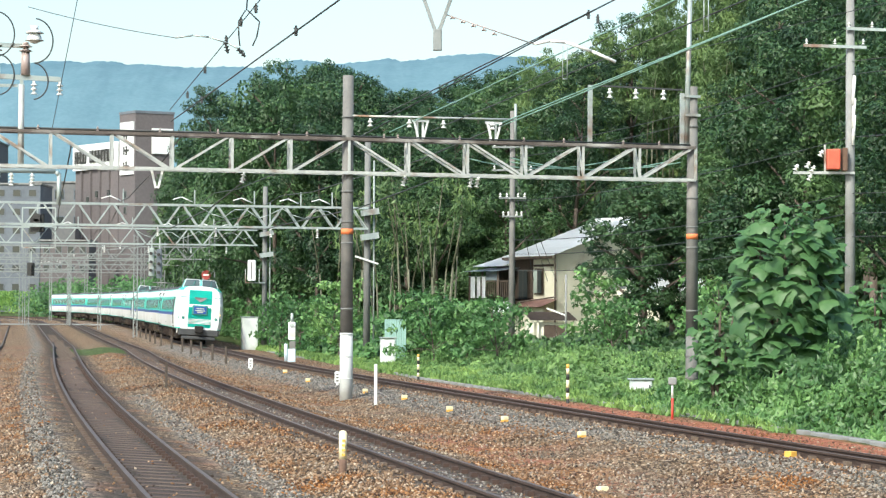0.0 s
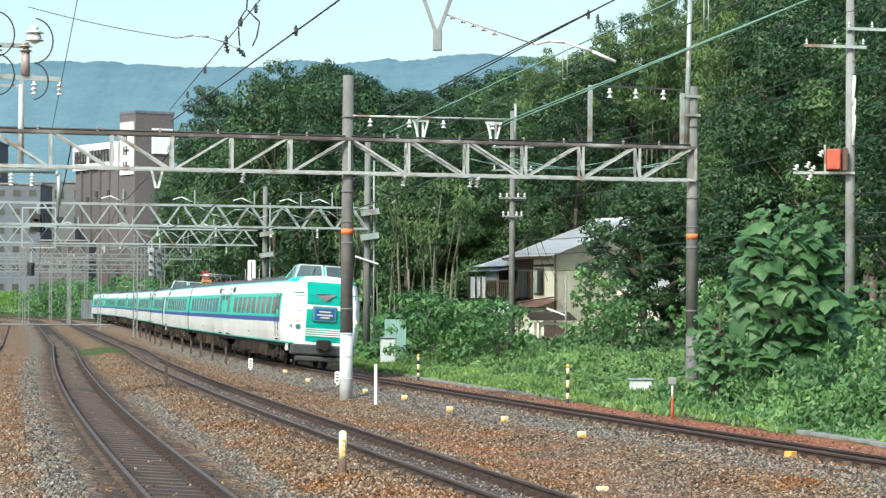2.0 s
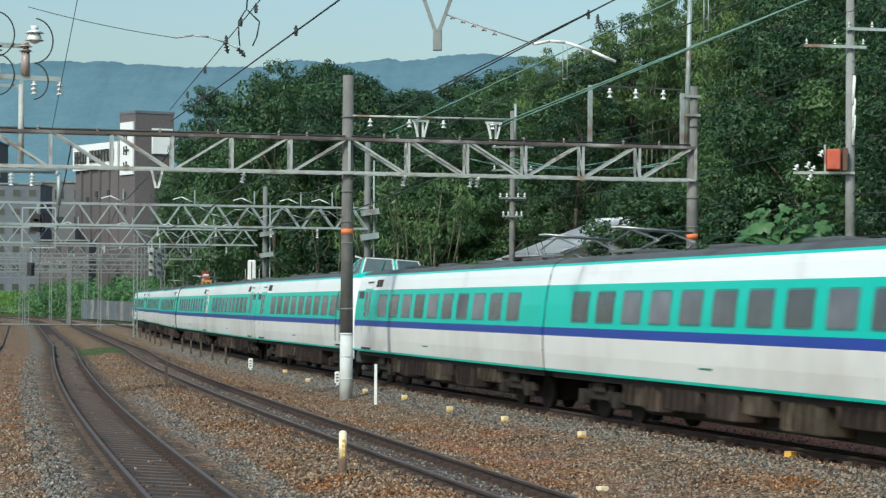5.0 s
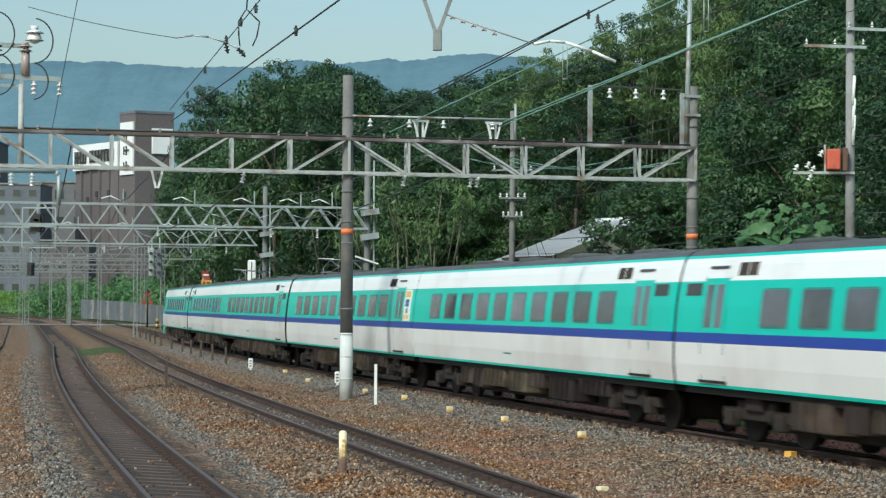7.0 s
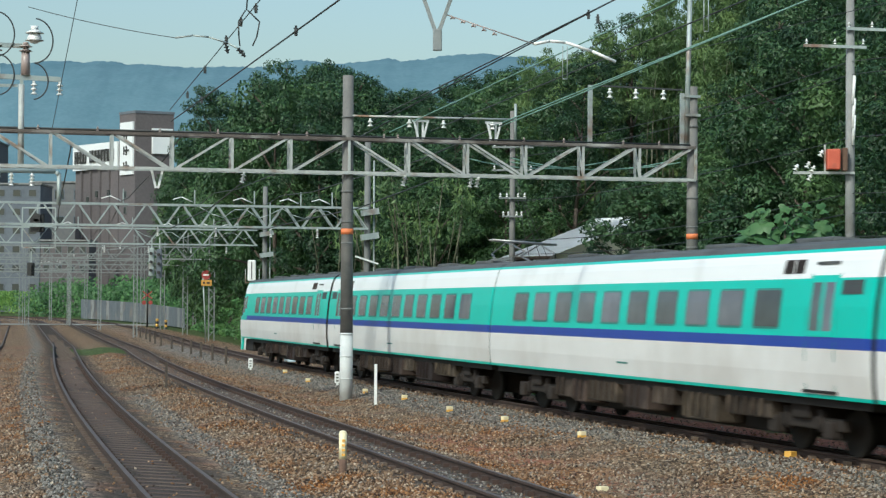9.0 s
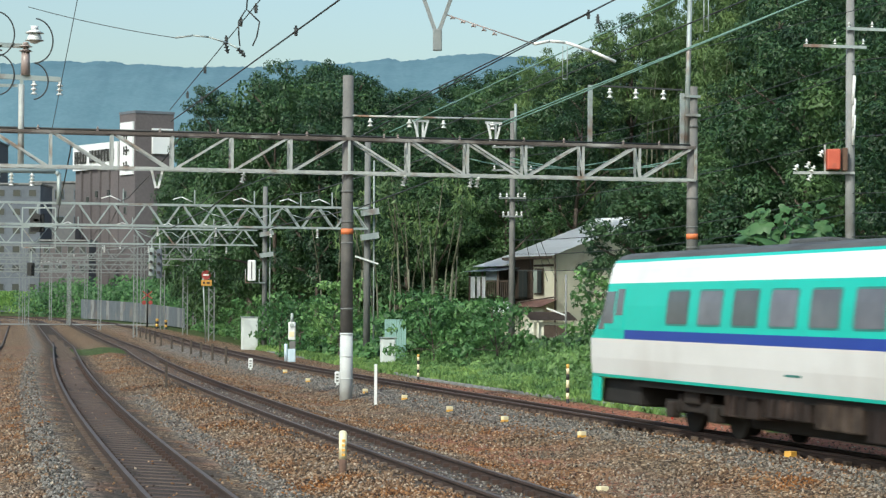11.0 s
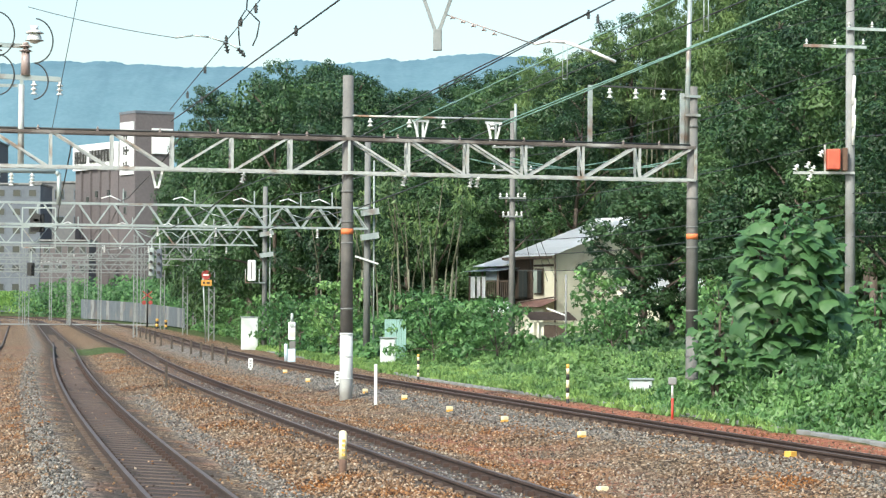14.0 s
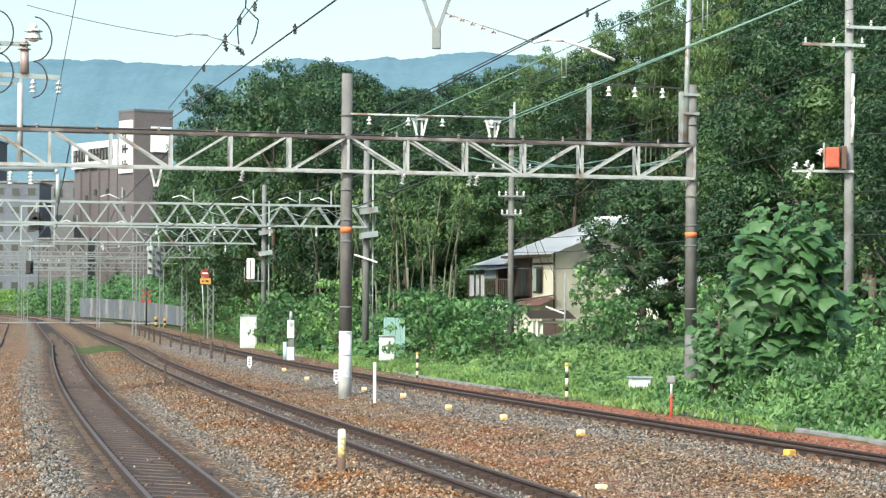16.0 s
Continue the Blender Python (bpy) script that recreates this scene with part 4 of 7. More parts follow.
HEIGHTS = (11.0, 9.5, 12.5, 8.0, 11.6)
tries = 0
while tries < 6500:
    tries += 1
    y = rnd.uniform(62, 240)
    x = rnd.uniform(-0.119, 0.235) * y
    o = x - track_c(y)
    start = 19.0 if y < 120 else max(6.5, 19.0 - (y - 120) * 0.42)
    if o < start or o > start + (34 if y < 150 else 26):
        continue
    if 0.5 < x < 15.5 and y < 131:      # the houses and their yards
        continue
    if not try_spot(x, y, 3.5 if o < start + 8 else 4.3):
        continue
    bam = 0.035 < x / y < 0.14 and o > start + (14 if x / y < 0.08 else 11)
    w = (1, 0.6, 0.5, 1, 14) if bam else (3, 2.2, 2.4, 1.6, 0.08)
    k = rnd.choices(range(5), w)[0]
    room = 2.42 + crest(x / y) * y - ground_z(x, y)
    s = room * rnd.uniform(0.8, 1.02) / HEIGHTS[k]
    if s < 0.4:
        continue
    s = min(s, rnd.uniform(0.95, 1.4) if x / y > -0.03 else rnd.uniform(1.7, 2.3))
    if 0.07 < x / y < 0.14 and o < start + 6:
        s *= 0.74
    spots[k].append((x, y, s))
for pr, sp in zip(protos, spots):
    for i, (x, y, s) in enumerate(sp):
        o = pr if i == 0 else copy_thing(pr, Matrix())
        o.matrix_basis = pose(x, y, ground_z(x, y) - 0.05, 0, 0, rnd.uniform(0, 360)) @ Matrix.Diagonal((min(s, 1.15 + 0.3 * (s > 1.5)), min(s, 1.15 + 0.3 * (s > 1.5)), s, 1))


# ---------------------------------------------------------------- distance
def build_mountain():
    bm_v, bm_f = [], []
    # distance haze is mixed into this blue-green base colour
    m = surf("far forest tinted with haze", (0.095, 0.17, 0.212), (0.13, 0.215, 0.258), 0.03, 1.0, 0, fine=0.2, spec=0.0)
    rows = 30
    xs = [-640 + 2.5 * i for i in range(400)]
    for r in range(rows):
        f = r / (rows - 1)
        for x in xs:
            crest = 298 + 2.5 * math.sin(x * 0.011 + 1.0) + 2.5 * math.sin(x * 0.027) + 1.5 + 10 * math.exp(-((x - 30) / 200) ** 2) + 5 * noise.noise((x * 0.02, 3, 0))
            tops = 4.5 * abs(noise.noise((x * 0.11, 8, 0))) + 4 * abs(noise.noise((x * 0.3, 2, 0))) ** 0.7 + 3 * noise.noise((x * 0.83, 5, 0))
            z = crest * math.sin(f * math.pi / 2) ** 0.9 + tops * f ** 14 + 9 * f * (1 - f) * noise.noise((x * 0.012, f * 7, 1)) + 2.2 * noise.noise((x * 0.05, f * 25, 4)) + 1.6 * noise.noise((x * 0.16, f * 60, 9)) * f
            bm_v.append((x, 2050 + 550 * f + 25 * f * (1 - f) * noise.noise((x * 0.006, f * 3, 7)), z - 6))
    w = len(xs)
    bm_f = [(r * w + c, r * w + c + 1, (r + 1) * w + c + 1, (r + 1) * w + c) for r in range(rows - 1) for c in range(w - 1)]
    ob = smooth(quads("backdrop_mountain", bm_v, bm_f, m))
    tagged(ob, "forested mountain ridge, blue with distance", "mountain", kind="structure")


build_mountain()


# ---------------------------------------------------------------- gantries over the tracks
def gantry(origin, angle, nodes, height, depth, mats, label, posts, web, chord=0.1, warren=False, post_kind="pole", post_top=8.9):
    """A truss beam across the tracks. nodes: places along it; web: '/' or '\\\\' for each panel; posts: places of its posts."""
    root = thing("signal_gantry" if warren else "wire_gantry", label, "gantry", "gantries over the tracks", origin, angle)
    z1, z0 = height + depth / 2, height - depth / 2
    a, b = nodes[0], nodes[-1]
    cm, wm = mats
    for z, mm in ((z1, cm), (z0, wm if not warren else cm)):
        for s in (-0.22, 0.22):
            bm = B()
            bar(bm, (a, s, z), (b, s, z), chord, chord)
            part("chord", bm, mm, root)
    for i, (p, q) in enumerate(zip(nodes, nodes[1:])):
        w = web[i % len(web)]
        bm = B()
        for s in (-0.22, 0.22):
            if w == "/":
                bar(bm, (p + 0.06, s, z0), (q - 0.06, s, z1), 0.045, 0.06)
            else:
                bar(bm, (p + 0.06, s, z1), (q - 0.06, s, z0), 0.045, 0.06)
        part("diagonal", bm, wm, root)
        if not warren:
            bm = B()
            for s in (-0.22, 0.22):
                bar(bm, (q, s, z0), (q, s, z1), 0.05, 0.07)
            bar(bm, (q, -0.22, z0), (q, 0.22, z1), 0.05, 0.05)
            part("upright", bm, wm, root)
    for x in posts:
        if post_kind == "pole":
            bm = B()
            tube(bm, (x, 0, -0.5), (x, 0, 1.65), 0.185, 0.18, 18)
            for z in (0.35, 0.98, 1.6):
                tube(bm, (x, 0, z), (x, 0, z + 0.03), 0.195, n=18)
            if abs(x) < 1:
                part("post_foot", bm, M["post_white"], root, "grey-white painted post foot")
            else:
                part("post_foot", bm, M["post_dark"], root)
            bm = B()
            tube(bm, (x, 0, 1.65), (x, 0, post_top), 0.178, 0.15, 18)
            post = part("post", bm, M["post_dark"], root, "dark weathered round post")
            for z in (4.15, 4.75, 2.3, 5.6, 7.7):
                bm = B()
                tube(bm, (x, 0, z), (x, 0, z + 0.05), 0.182, n=16)
                part("clamp", bm, M["pole_grey"], post)
            bm = B()
            tube(bm, (x, 0, 4.42), (x, 0, 4.58), 0.176, n=18)
            part("band", bm, M["orange"], post, "orange marker band")
        elif post_kind == "column":
            bm = B()
            tube(bm, (x, 0, -0.5), (x, 0, post_top), 0.17, 0.14, 14)
            part("column", bm, M["pole_grey"], root, "weathered grey round column")
            bm = B()
            tube(bm, (x + 0.33, -0.05, 0), (x + 0.3, -0.05, post_top - 1), 0.04, n=8)
            part("conduit", bm, M["galv"], root)
        else:
            bm = B()
            for dx in (-0.2, 0.2):
                for dy in (-0.2, 0.2):
                    bar(bm, (x + dx, dy, -0.5), (x + dx, dy, post_top), 0.06, 0.06)
            z = 0.0
            while z < post_top - 0.5:
                for dy in (-0.2, 0.2):
                    bar(bm, (x - 0.2, dy, z), (x + 0.2, dy, z + 0.45), 0.03, 0.03), bar(bm, (x + 0.2, dy, z + 0.45), (x - 0.2, dy, z + 0.9), 0.03, 0.03)
                z += 0.9
            part("lattice_post", bm, wm, root, "grey steel lattice post")
    return root


near_nodes = [-13.2 + 1.65 * i for i in range(8)] + [0.0] + [1.72 * i for i in range(1, 7)]
near = gantry((-2.7, 59.6, 0), 13.9, near_nodes, 6.62, 0.95, (M["rust_beam"], M["galv_rust"]), "weathered steel truss gantry on dark round posts",
              (-13.2, 0.0, 10.3), "\\\\\\\\\\///" "\\\\\\///", 0.085)
second = gantry((-3.6, 100.5, 0), 13.0, [-24 + 0.8 * i for i in range(31)], 6.55, 0.98, (M["galv"], M["galv"]), "grey zigzag steel truss gantry", (0.0,), "/\\", 0.09, True, "column", 10.3)
third = gantry((-11.1, 132, 0), 12.5, [-26 + 0.85 * i for i in range(31)], 6.6, 0.95, (M["galv"], M["galv"]), "grey zigzag steel truss gantry on a round post", (0.0,), "/\\", 0.09, True, "column", 9.8)


# ---------------------------------------------------------------- plants near the line
def vine_bank(name, label, y0, y1, o0, o1, height, n, size, material, seed, category="shrubs", aspect=1.5, droop=0.0):
    """A bank of overgrown shrubs along the line, told by distance along it and offset from it; height is a function of both."""
    rng = np.random.default_rng(seed)
    y = rng.uniform(y0, y1, n)
    o = rng.uniform(o0, o1, n)
    pts = np.zeros((n, 3))
    nrm = np.zeros((n, 3))
    for i in range(n):
        x = track_c(y[i]) + o[i]
        f = height(x, y[i], o[i])
        if f < 0.06:
            f = 0.04
        g = ground_z(x, y[i])
        lump = 0.7 + 0.6 * noise.noise((x * 0.8, y[i] * 0.45, seed)) + 0.55 * noise.noise((x * 1.9, y[i] * 1.1, seed + 2))
        pts[i] = (x, y[i], g + f * lump * rng.uniform(0.55, 1.04))
        nrm[i] = (-0.45, -0.5, 0.75)
    V, F = leaf_cloud(rng, pts, nrm, size, aspect, 0.75, droop)
    ob = new(name, fast_mesh(name, V, F, material))
    return tagged(ob, label, category, kind="stuff")


def rise(o, a, b, c, d):
    """0 up to a, full from b to c, 0 from d on."""
    return max(0.0, min(1.0, (o - a) / (b - a), (d - o) / (d - c)))


vine_bank("vine_thicket", "dense bright green vines over low shrubs beside the track", 41, 58, 4.1, 12,
          lambda x, y, o: rise(o, 4.0, 5.5, 14, 15) * min(1.95, max(0.55, 0.65 + (x - 6) * 0.33)), 46000, 0.085, M["leaf_kudzu"], 11, aspect=2.3, droop=0.6)
vine_bank("verge_shrubs", "low green weeds and vines on the verge", 54, 100, 4.6, 14,
          lambda x, y, o: (0.25 + 0.75 * rise(o, 5.5, 9.5, 13, 16)) * (0.9 if y < 66 else 0.7), 46000, 0.1, M["leaf_weed"], 12, aspect=2.2, droop=0.4)
vine_bank("verge_grass", "grass and weeds along the ballast edge", 46, 130, 3.7, 6.6,
          lambda x, y, o: 0.16 + 0.14 * noise.noise((x, y * 0.4, 3)), 22000, 0.08, M["grass"], 13, "grass", 3.2, -1.5)
vine_bank("far_verge_shrubs", "green shrubs along the foot of the wood", 98, 205, 5.2, 12,
          lambda x, y, o: 0.5 + 1.5 * rise(o, 5.0, 8.5, 14, 20), 24000, 0.26, M["leaf_bush"], 14)
vine_bank("yard_shrubs", "green undergrowth at the foot of the slope", 60, 128, 12.5, 22,
          lambda x, y, o: 0.7 + 0.5 * noise.noise((x * 0.5, y * 0.3, 3)) if not (2 < x < 8.5 and 108 < y < 127) else 0.05, 22000, 0.24, M["leaf_mid"], 15)
vine_bank("slope_undergrowth", "dark undergrowth below the trees", 62, 240, 15, 46,
          lambda x, y, o: 0.9 + 0.5 * noise.noise((x * 0.4, y * 0.3, 5)) if not (0.5 < x < 15 and y < 130) else 0.05, 30000, 0.4, M["leaf_mid"], 16)


def grass_mound():
    rng = np.random.default_rng(21)
    n = 26000
    y = rng.uniform(366, 384, n)
    x = rng.uniform(-106, -70.5, n)
    h = np.clip((-70 - x) / 4, 0, 1) * np.clip((y - 364) / 6, 0, 1) * 4.6
    pts = np.stack([x, y, h * rng.uniform(0.45, 1.0, n)], 1)
    V, F = leaf_cloud(rng, pts, np.tile((0.1, -0.6, 0.7), (n, 1)), 0.17, 2.6, 0.7, -0.8)
    tagged(new("grass_mound", fast_mesh("grass_mound", V, F, M["grass_bright"])), "bright green weedy mound beyond the level crossing", "grass", kind="stuff")
    n = 16000
    y = rng.uniform(222, 352, n)
    x = np.array([track_c(v) for v in y]) + rng.uniform(8, 14, n)
    pts = np.stack([x, y, rng.uniform(0, 1, n) ** 0.7 * (5.2 + 0.9 * np.sin(y * 0.21) + 0.6 * np.sin(y * 0.7))], 1)
    V, F = leaf_cloud(rng, pts, np.tile((-0.2, -0.8, 0.5), (n, 1)), 0.36, 1.4, 0.6)
    tagged(new("far_hedge", fast_mesh("far_hedge", V, F, M["leaf_bush"])), "row of green bushes behind the far fence", "shrubs", kind="stuff")


grass_mound()


def big_leaf_tree(seed, height, width, leaves, label):
    """A young broad tree whose large drooping heart-shaped leaves hang in tiers."""
    rng = np.random.default_rng(seed)
    root = thing("large_leaved_tree", label, "tree", "large-leaved saplings")
    bm = B()
    for k in range(4):
        a = k * 1.6
        tube(bm, (0, 0, -0.3), (0.35 * width * math.cos(a) * 0.5, 0.2 * math.sin(a), height * 0.55), 0.06, 0.045, 6)
        tube(bm, (0.175 * width * math.cos(a), 0.2 * math.sin(a), height * 0.55), (0.3 * width * math.cos(a), 0.35 * math.sin(a), height * 0.93), 0.045, 0.015, 6)
    part("stem", bm, M["bark"], root)
    outline = [(0, 0), (0.3, -0.14), (0.56, 0.04), (0.66, 0.34), (0.36, 0.5), (0.0, 0.96), (-0.36, 0.5), (-0.66, 0.34), (-0.56, 0.04), (-0.3, -0.14)]
    me = bpy.data.meshes.new("leaf")
    vs = [(0, 0.4, 0.05)] + [(x, y, -0.1 * abs(x) - 0.28 * y * y) for x, y in outline]
    me.from_pydata(vs, [], [(0, i, i % 10 + 1) for i in range(1, 11)])
    me.materials.append(M["leaf_big"])
    me.polygons.foreach_set("use_smooth", [True] * 10)
    for i in range(leaves):
        f = rng.uniform(0, 1)
        z = height * (0.22 + 0.76 * f)
        wide = width * (0.3 if f < 0.25 else 0.46 * (1 - 0.3 * max(0, f - 0.7) / 0.3)) * rng.uniform(0.3, 1.0) ** 0.6
        a = rng.uniform(0, 2 * math.pi)
        if rng.uniform() < 0.45:
            a = rng.uniform(math.pi * 0.95, math.pi * 2.05)      # most leaves face the open side
        s = rng.uniform(0.24, 0.52) * min(1.0, width / 2.4) * (0.5 if f > 0.85 else 1.0)
        ob = bpy.data.objects.new("leaf", me)
        scene.collection.objects.link(ob)
        ob.parent = root
        ob.matrix_basis = pose(wide * math.cos(a), wide * math.sin(a) * 0.75, z + rng.normal(0, 0.12), rng.uniform(-68, 8), rng.uniform(-32, 32), 180 + 0.45 * ((math.degrees(a) + 90 + 180) % 360 - 180) + rng.uniform(-40, 40)) @ Matrix.Diagonal((s, s, s, 1))
    return root


t1 = big_leaf_tree(31, 5.0, 2.9, 430, "sapling with large soft green leaves in tiers")
t1.matrix_basis = pose(8.5, 52.2, 0.0)
t2 = big_leaf_tree(32, 2.6, 1.4, 170, "low sapling with large green leaves")
t2.matrix_basis = pose(6.95, 53.6, -0.1)
t3 = big_leaf_tree(33, 2.9, 2.2, 130, "low sapling with large yellowish leaves by the pole")
t3.matrix_basis = pose(11.9, 58.0, 0.3)

# shrubs and single trees in front of the wood
sh = random.Random(17)
shrub = make_tree(41, 3.2, 1.7, 0.08, 16, 90, 0.17, M["leaf_bush"], "bushy green shrub beside the line", "shrub", 0.05, 0.4, 0.3)
plant(shrub, [(-0.3, 88.5), (1.0, 89), (2.3, 86), (0.6, 94), (1.8, 91), (-0.9, 99), (7.0, 87), (7.6, 89), (-6.0, 112), (-8.0, 119), (-9.6, 128), (-13, 146), (-11, 140), (-15.4, 158), (-8.6, 112), (10.2, 78), (11.5, 74), (13.4, 62), (14.2, 66)], sh, 0.75, 1.1)
tall_shrub = make_tree(42, 4.2, 1.6, 0.1, 18, 90, 0.2, M["leaf_kudzu"], "tall bright green shrub beside the house", "shrub", 0.06, 0.5, 0.4)
plant(tall_shrub, [(7.3, 94), (-5.2, 106)], sh, 0.85, 1.05)
pine = make_tree(43, 7.0, 2.5, 0.25, 28, 330, 0.125, M["leaf_dark"], "dense rounded dark evergreen garden tree", "garden_tree", 0.2, 0.1, 0.55)
plant(pine, [(9.25, 97), (10.9, 100), (13.5, 92)], sh, 1.0, 1.08)


def bare_bamboo(seed):
    """Pale bare bamboo canes, some leaning, with a few leaves near the top."""
    rng = np.random.default_rng(seed)
    root = thing("bamboo", "thin pale bare bamboo canes at the edge of the wood", "bamboo", "bamboo at the wood's edge")
    for k in range(7):
        x, y = rng.uniform(-1.6, 1.6), rng.uniform(-0.8, 0.8)
        h, lean_ = rng.uniform(4.5, 8.5), rng.normal(0, 0.7)
        bm = B()
        tube(bm, (x, y, -0.4), (x + lean_ * 0.5, y, h * 0.6), 0.05, 0.042, 6)
        tube(bm, (x + lean_ * 0.5, y, h * 0.6), (x + lean_ * 1.3, y, h), 0.042, 0.02, 6)
        cane = part("cane", bm, M["culm"], root)
        pts, nrm = clump_points(rng, [np.array((x + lean_ * 1.3, y, h))], [0.8], 110, 0.8, 0.3)
        V, F = leaf_cloud(rng, pts, nrm, 0.11, 2.8, 0.9, droop=1.0)
        ob = new("plume", fast_mesh("plume", V, F, M["leaf_light"]))
        ob.parent = cane
        tagged(ob, kind="stuff")
    return root


plant(bare_bamboo(61), [(-3.6, 119.5), (-1.6, 118.5), (0.2, 119.5), (-5.2, 122)], sh, 0.85, 1.15)


# ---------------------------------------------------------------- houses
M["plaster"] = surf("cream plaster", (0.72, 0.7, 0.57), (0.82, 0.8, 0.68), 1.5, 0.9, 0.1, stain=(0.52, 0.47, 0.36), stain_amount=0.25)
M["roof_light"] = surf("pale glazed roof tile", (0.58, 0.61, 0.64), (0.74, 0.76, 0.78), 1.2, 0.4, 0.1, vary=0.1)
M["roof_red"] = surf("dull red lean-to roof", (0.22, 0.12, 0.1), (0.32, 0.2, 0.17), 2, 0.7, 0.1)
M["wood_dark"] = surf("dark stained timber", (0.05, 0.035, 0.028), (0.11, 0.08, 0.06), 4, 0.8, 0.2)
M["house_glass"] = glass_mat("house window glass", (0.05, 0.06, 0.06))
M["canopy_grey"] = surf("blue-grey corrugated sheet", (0.2, 0.25, 0.29), (0.32, 0.37, 0.41), 3, 0.5, 0.1)
M["cloth"] = surf("white laundry", (0.7, 0.72, 0.75), (0.8, 0.81, 0.82), 6, 0.9, 0.1)
M["curtain"] = surf("pale green curtain", (0.35, 0.42, 0.38), (0.5, 0.55, 0.5), 3, 0.9, 0.1)


def house():
    """Two storeys; x runs along the window front (leftward), y along the gable wall, from the near corner."""
    root = thing("house", "two-storey cream plastered house with a pale tiled roof", "house", "", (6.25, 116.5, 0.35), 0)
    ux, uy = Vector((-0.47, 0.88, 0)), Vector((0.86, 0.51, 0))

    def at(u, v, z):
        return ux * u + uy * v + Vector((0, 0, z))

    def slab(name, corners, thick, material, parent=root, label=""):
        g = B()
        g.faces.new([g.verts.new(c) for c in corners])
        bmesh.ops.solidify(g, geom=g.faces[:], thickness=thick)
        bmesh.ops.recalc_face_normals(g, faces=g.faces[:])
        return part(name, g, material, parent, label)

    L, W, H, R = 4.6, 6.0, 5.05, 7.0
    slab("gable_wall", [at(0, 0, -0.4), at(0, W, -0.4), at(0, W, R), at(0, 0, H)], 0.15, M["plaster"], label="cream gable wall")
    front = slab("front_wall", [at(0, 0, -0.4), at(L, 0, -0.4), at(L, 0, H), at(0, 0, H)], 0.15, M["plaster"], label="cream window front")
    slab("back_wall", [at(L, 0, -0.4), at(L, W, -0.4), at(L, W, R), at(L, 0, H)], 0.15, M["plaster"])
    # roof of many courses
    for k in range(9):
        f0, f1 = k / 9, (k + 1) / 9 + 0.02
        v0, v1 = -0.6 + (W + 0.6) * f0, -0.6 + (W + 0.6) * f1
        z0, z1 = H - 0.2 + (R - H + 0.35) * f0 + 0.025, H - 0.2 + (R - H + 0.35) * f1
        slab("roof_course", [at(-0.5, v0, z0), at(L + 0.5, v0, z0), at(L + 0.5, v1, z1), at(-0.5, v1, z1)], 0.07, M["roof_light"])
    slab("fascia", [at(-0.5, -0.58, H - 0.34), at(L + 0.5, -0.58, H - 0.34), at(L + 0.5, -0.58, H - 0.2), at(-0.5, -0.58, H - 0.2)], 0.05, M["wood_dark"])
    bm = B()
    bar(bm, at(-0.55, W, R + 0.17), at(L + 0.55, W, R + 0.17), 0.22, 0.14)
    part("ridge", bm, M["roof_light"], root)
    # windows with frames on the upper front
    # dark slab laid on the front paints the shade of a recess
    slab("recess_shade", [at(2.45, -0.03, 2.3), at(4.6, -0.03, 2.3), at(4.6, -0.03, 4.75), at(2.45, -0.03, 4.75)], 0.05, M["wood_dark"], label="dark slab standing in for the shaded balcony recess")
    slab("lintel", [at(0.2, -0.05, 4.3), at(2.4, -0.05, 4.3), at(2.4, -0.05, 4.42), at(0.2, -0.05, 4.42)], 0.06, M["wood_dark"])
    for u0, u1, z0, z1 in ((1.25, 2.25, 2.75, 4.2), (2.8, 3.9, 2.4, 4.2)):
        w = slab("window", [at(u0, -0.1, z0), at(u1, -0.1, z0), at(u1, -0.1, z1), at(u0, -0.1, z1)], 0.08, M["wood_dark"], label="dark-framed sliding window")
        m_ = (u0 + u1) / 2
        for a, b, mat_ in ((u0 + 0.07, m_ - 0.03, "house_glass"), (m_ + 0.03, u1 - 0.07, "curtain" if u0 < 2 else "house_glass")):
            slab("pane", [at(a, -0.19, z0 + 0.08), at(b, -0.19, z0 + 0.08), at(b, -0.19, z1 - 0.08), at(a, -0.19, z1 - 0.08)], 0.02, M[mat_], w)
    # lean-to roof between the storeys
    slab("lean_to_roof", [at(-0.25, -1.25, 2.05), at(4.9, -1.25, 2.05), at(4.9, 0, 2.5), at(-0.25, 0, 2.5)], 0.1, M["roof_red"], label="dull red lean-to roof")
    slab("lower_wall", [at(0.1, -0.8, -0.4), at(4.6, -0.8, -0.4), at(4.6, -0.8, 2.1), at(0.1, -0.8, 2.1)], 0.1, M["plaster"])
    bm = B()
    tube(bm, at(-0.05, -0.12, 0), at(-0.05, -0.12, 5.0), 0.045, n=8)
    part("downpipe", bm, M["wood_dark"], root)
    # balcony wing
    slab("wing_wall", [at(4.6, 0.4, -0.4), at(7.4, 0.4, -0.4), at(7.4, 0.4, 4.4), at(4.6, 0.4, 4.4)], 0.12, M["wood_dark"])
    slab("wing_side", [at(7.4, 0.4, -0.4), at(7.4, 5, -0.4), at(7.4, 5, 5.2), at(7.4, 0.4, 4.4)], 0.12, M["plaster"])
    slab("wing_roof", [at(4.4, -1.0, 4.35), at(7.9, -1.0, 4.35), at(7.9, 5.4, 6.2), at(4.4, 5.4, 6.2)], 0.1, M["roof_light"])
    slab("canopy", [at(3.9, -1.7, 4.05), at(7.9, -1.7, 4.05), at(7.9, 0.2, 4.3), at(3.9, 0.2, 4.3)], 0.06, M["canopy_grey"], label="blue-grey corrugated balcony canopy")
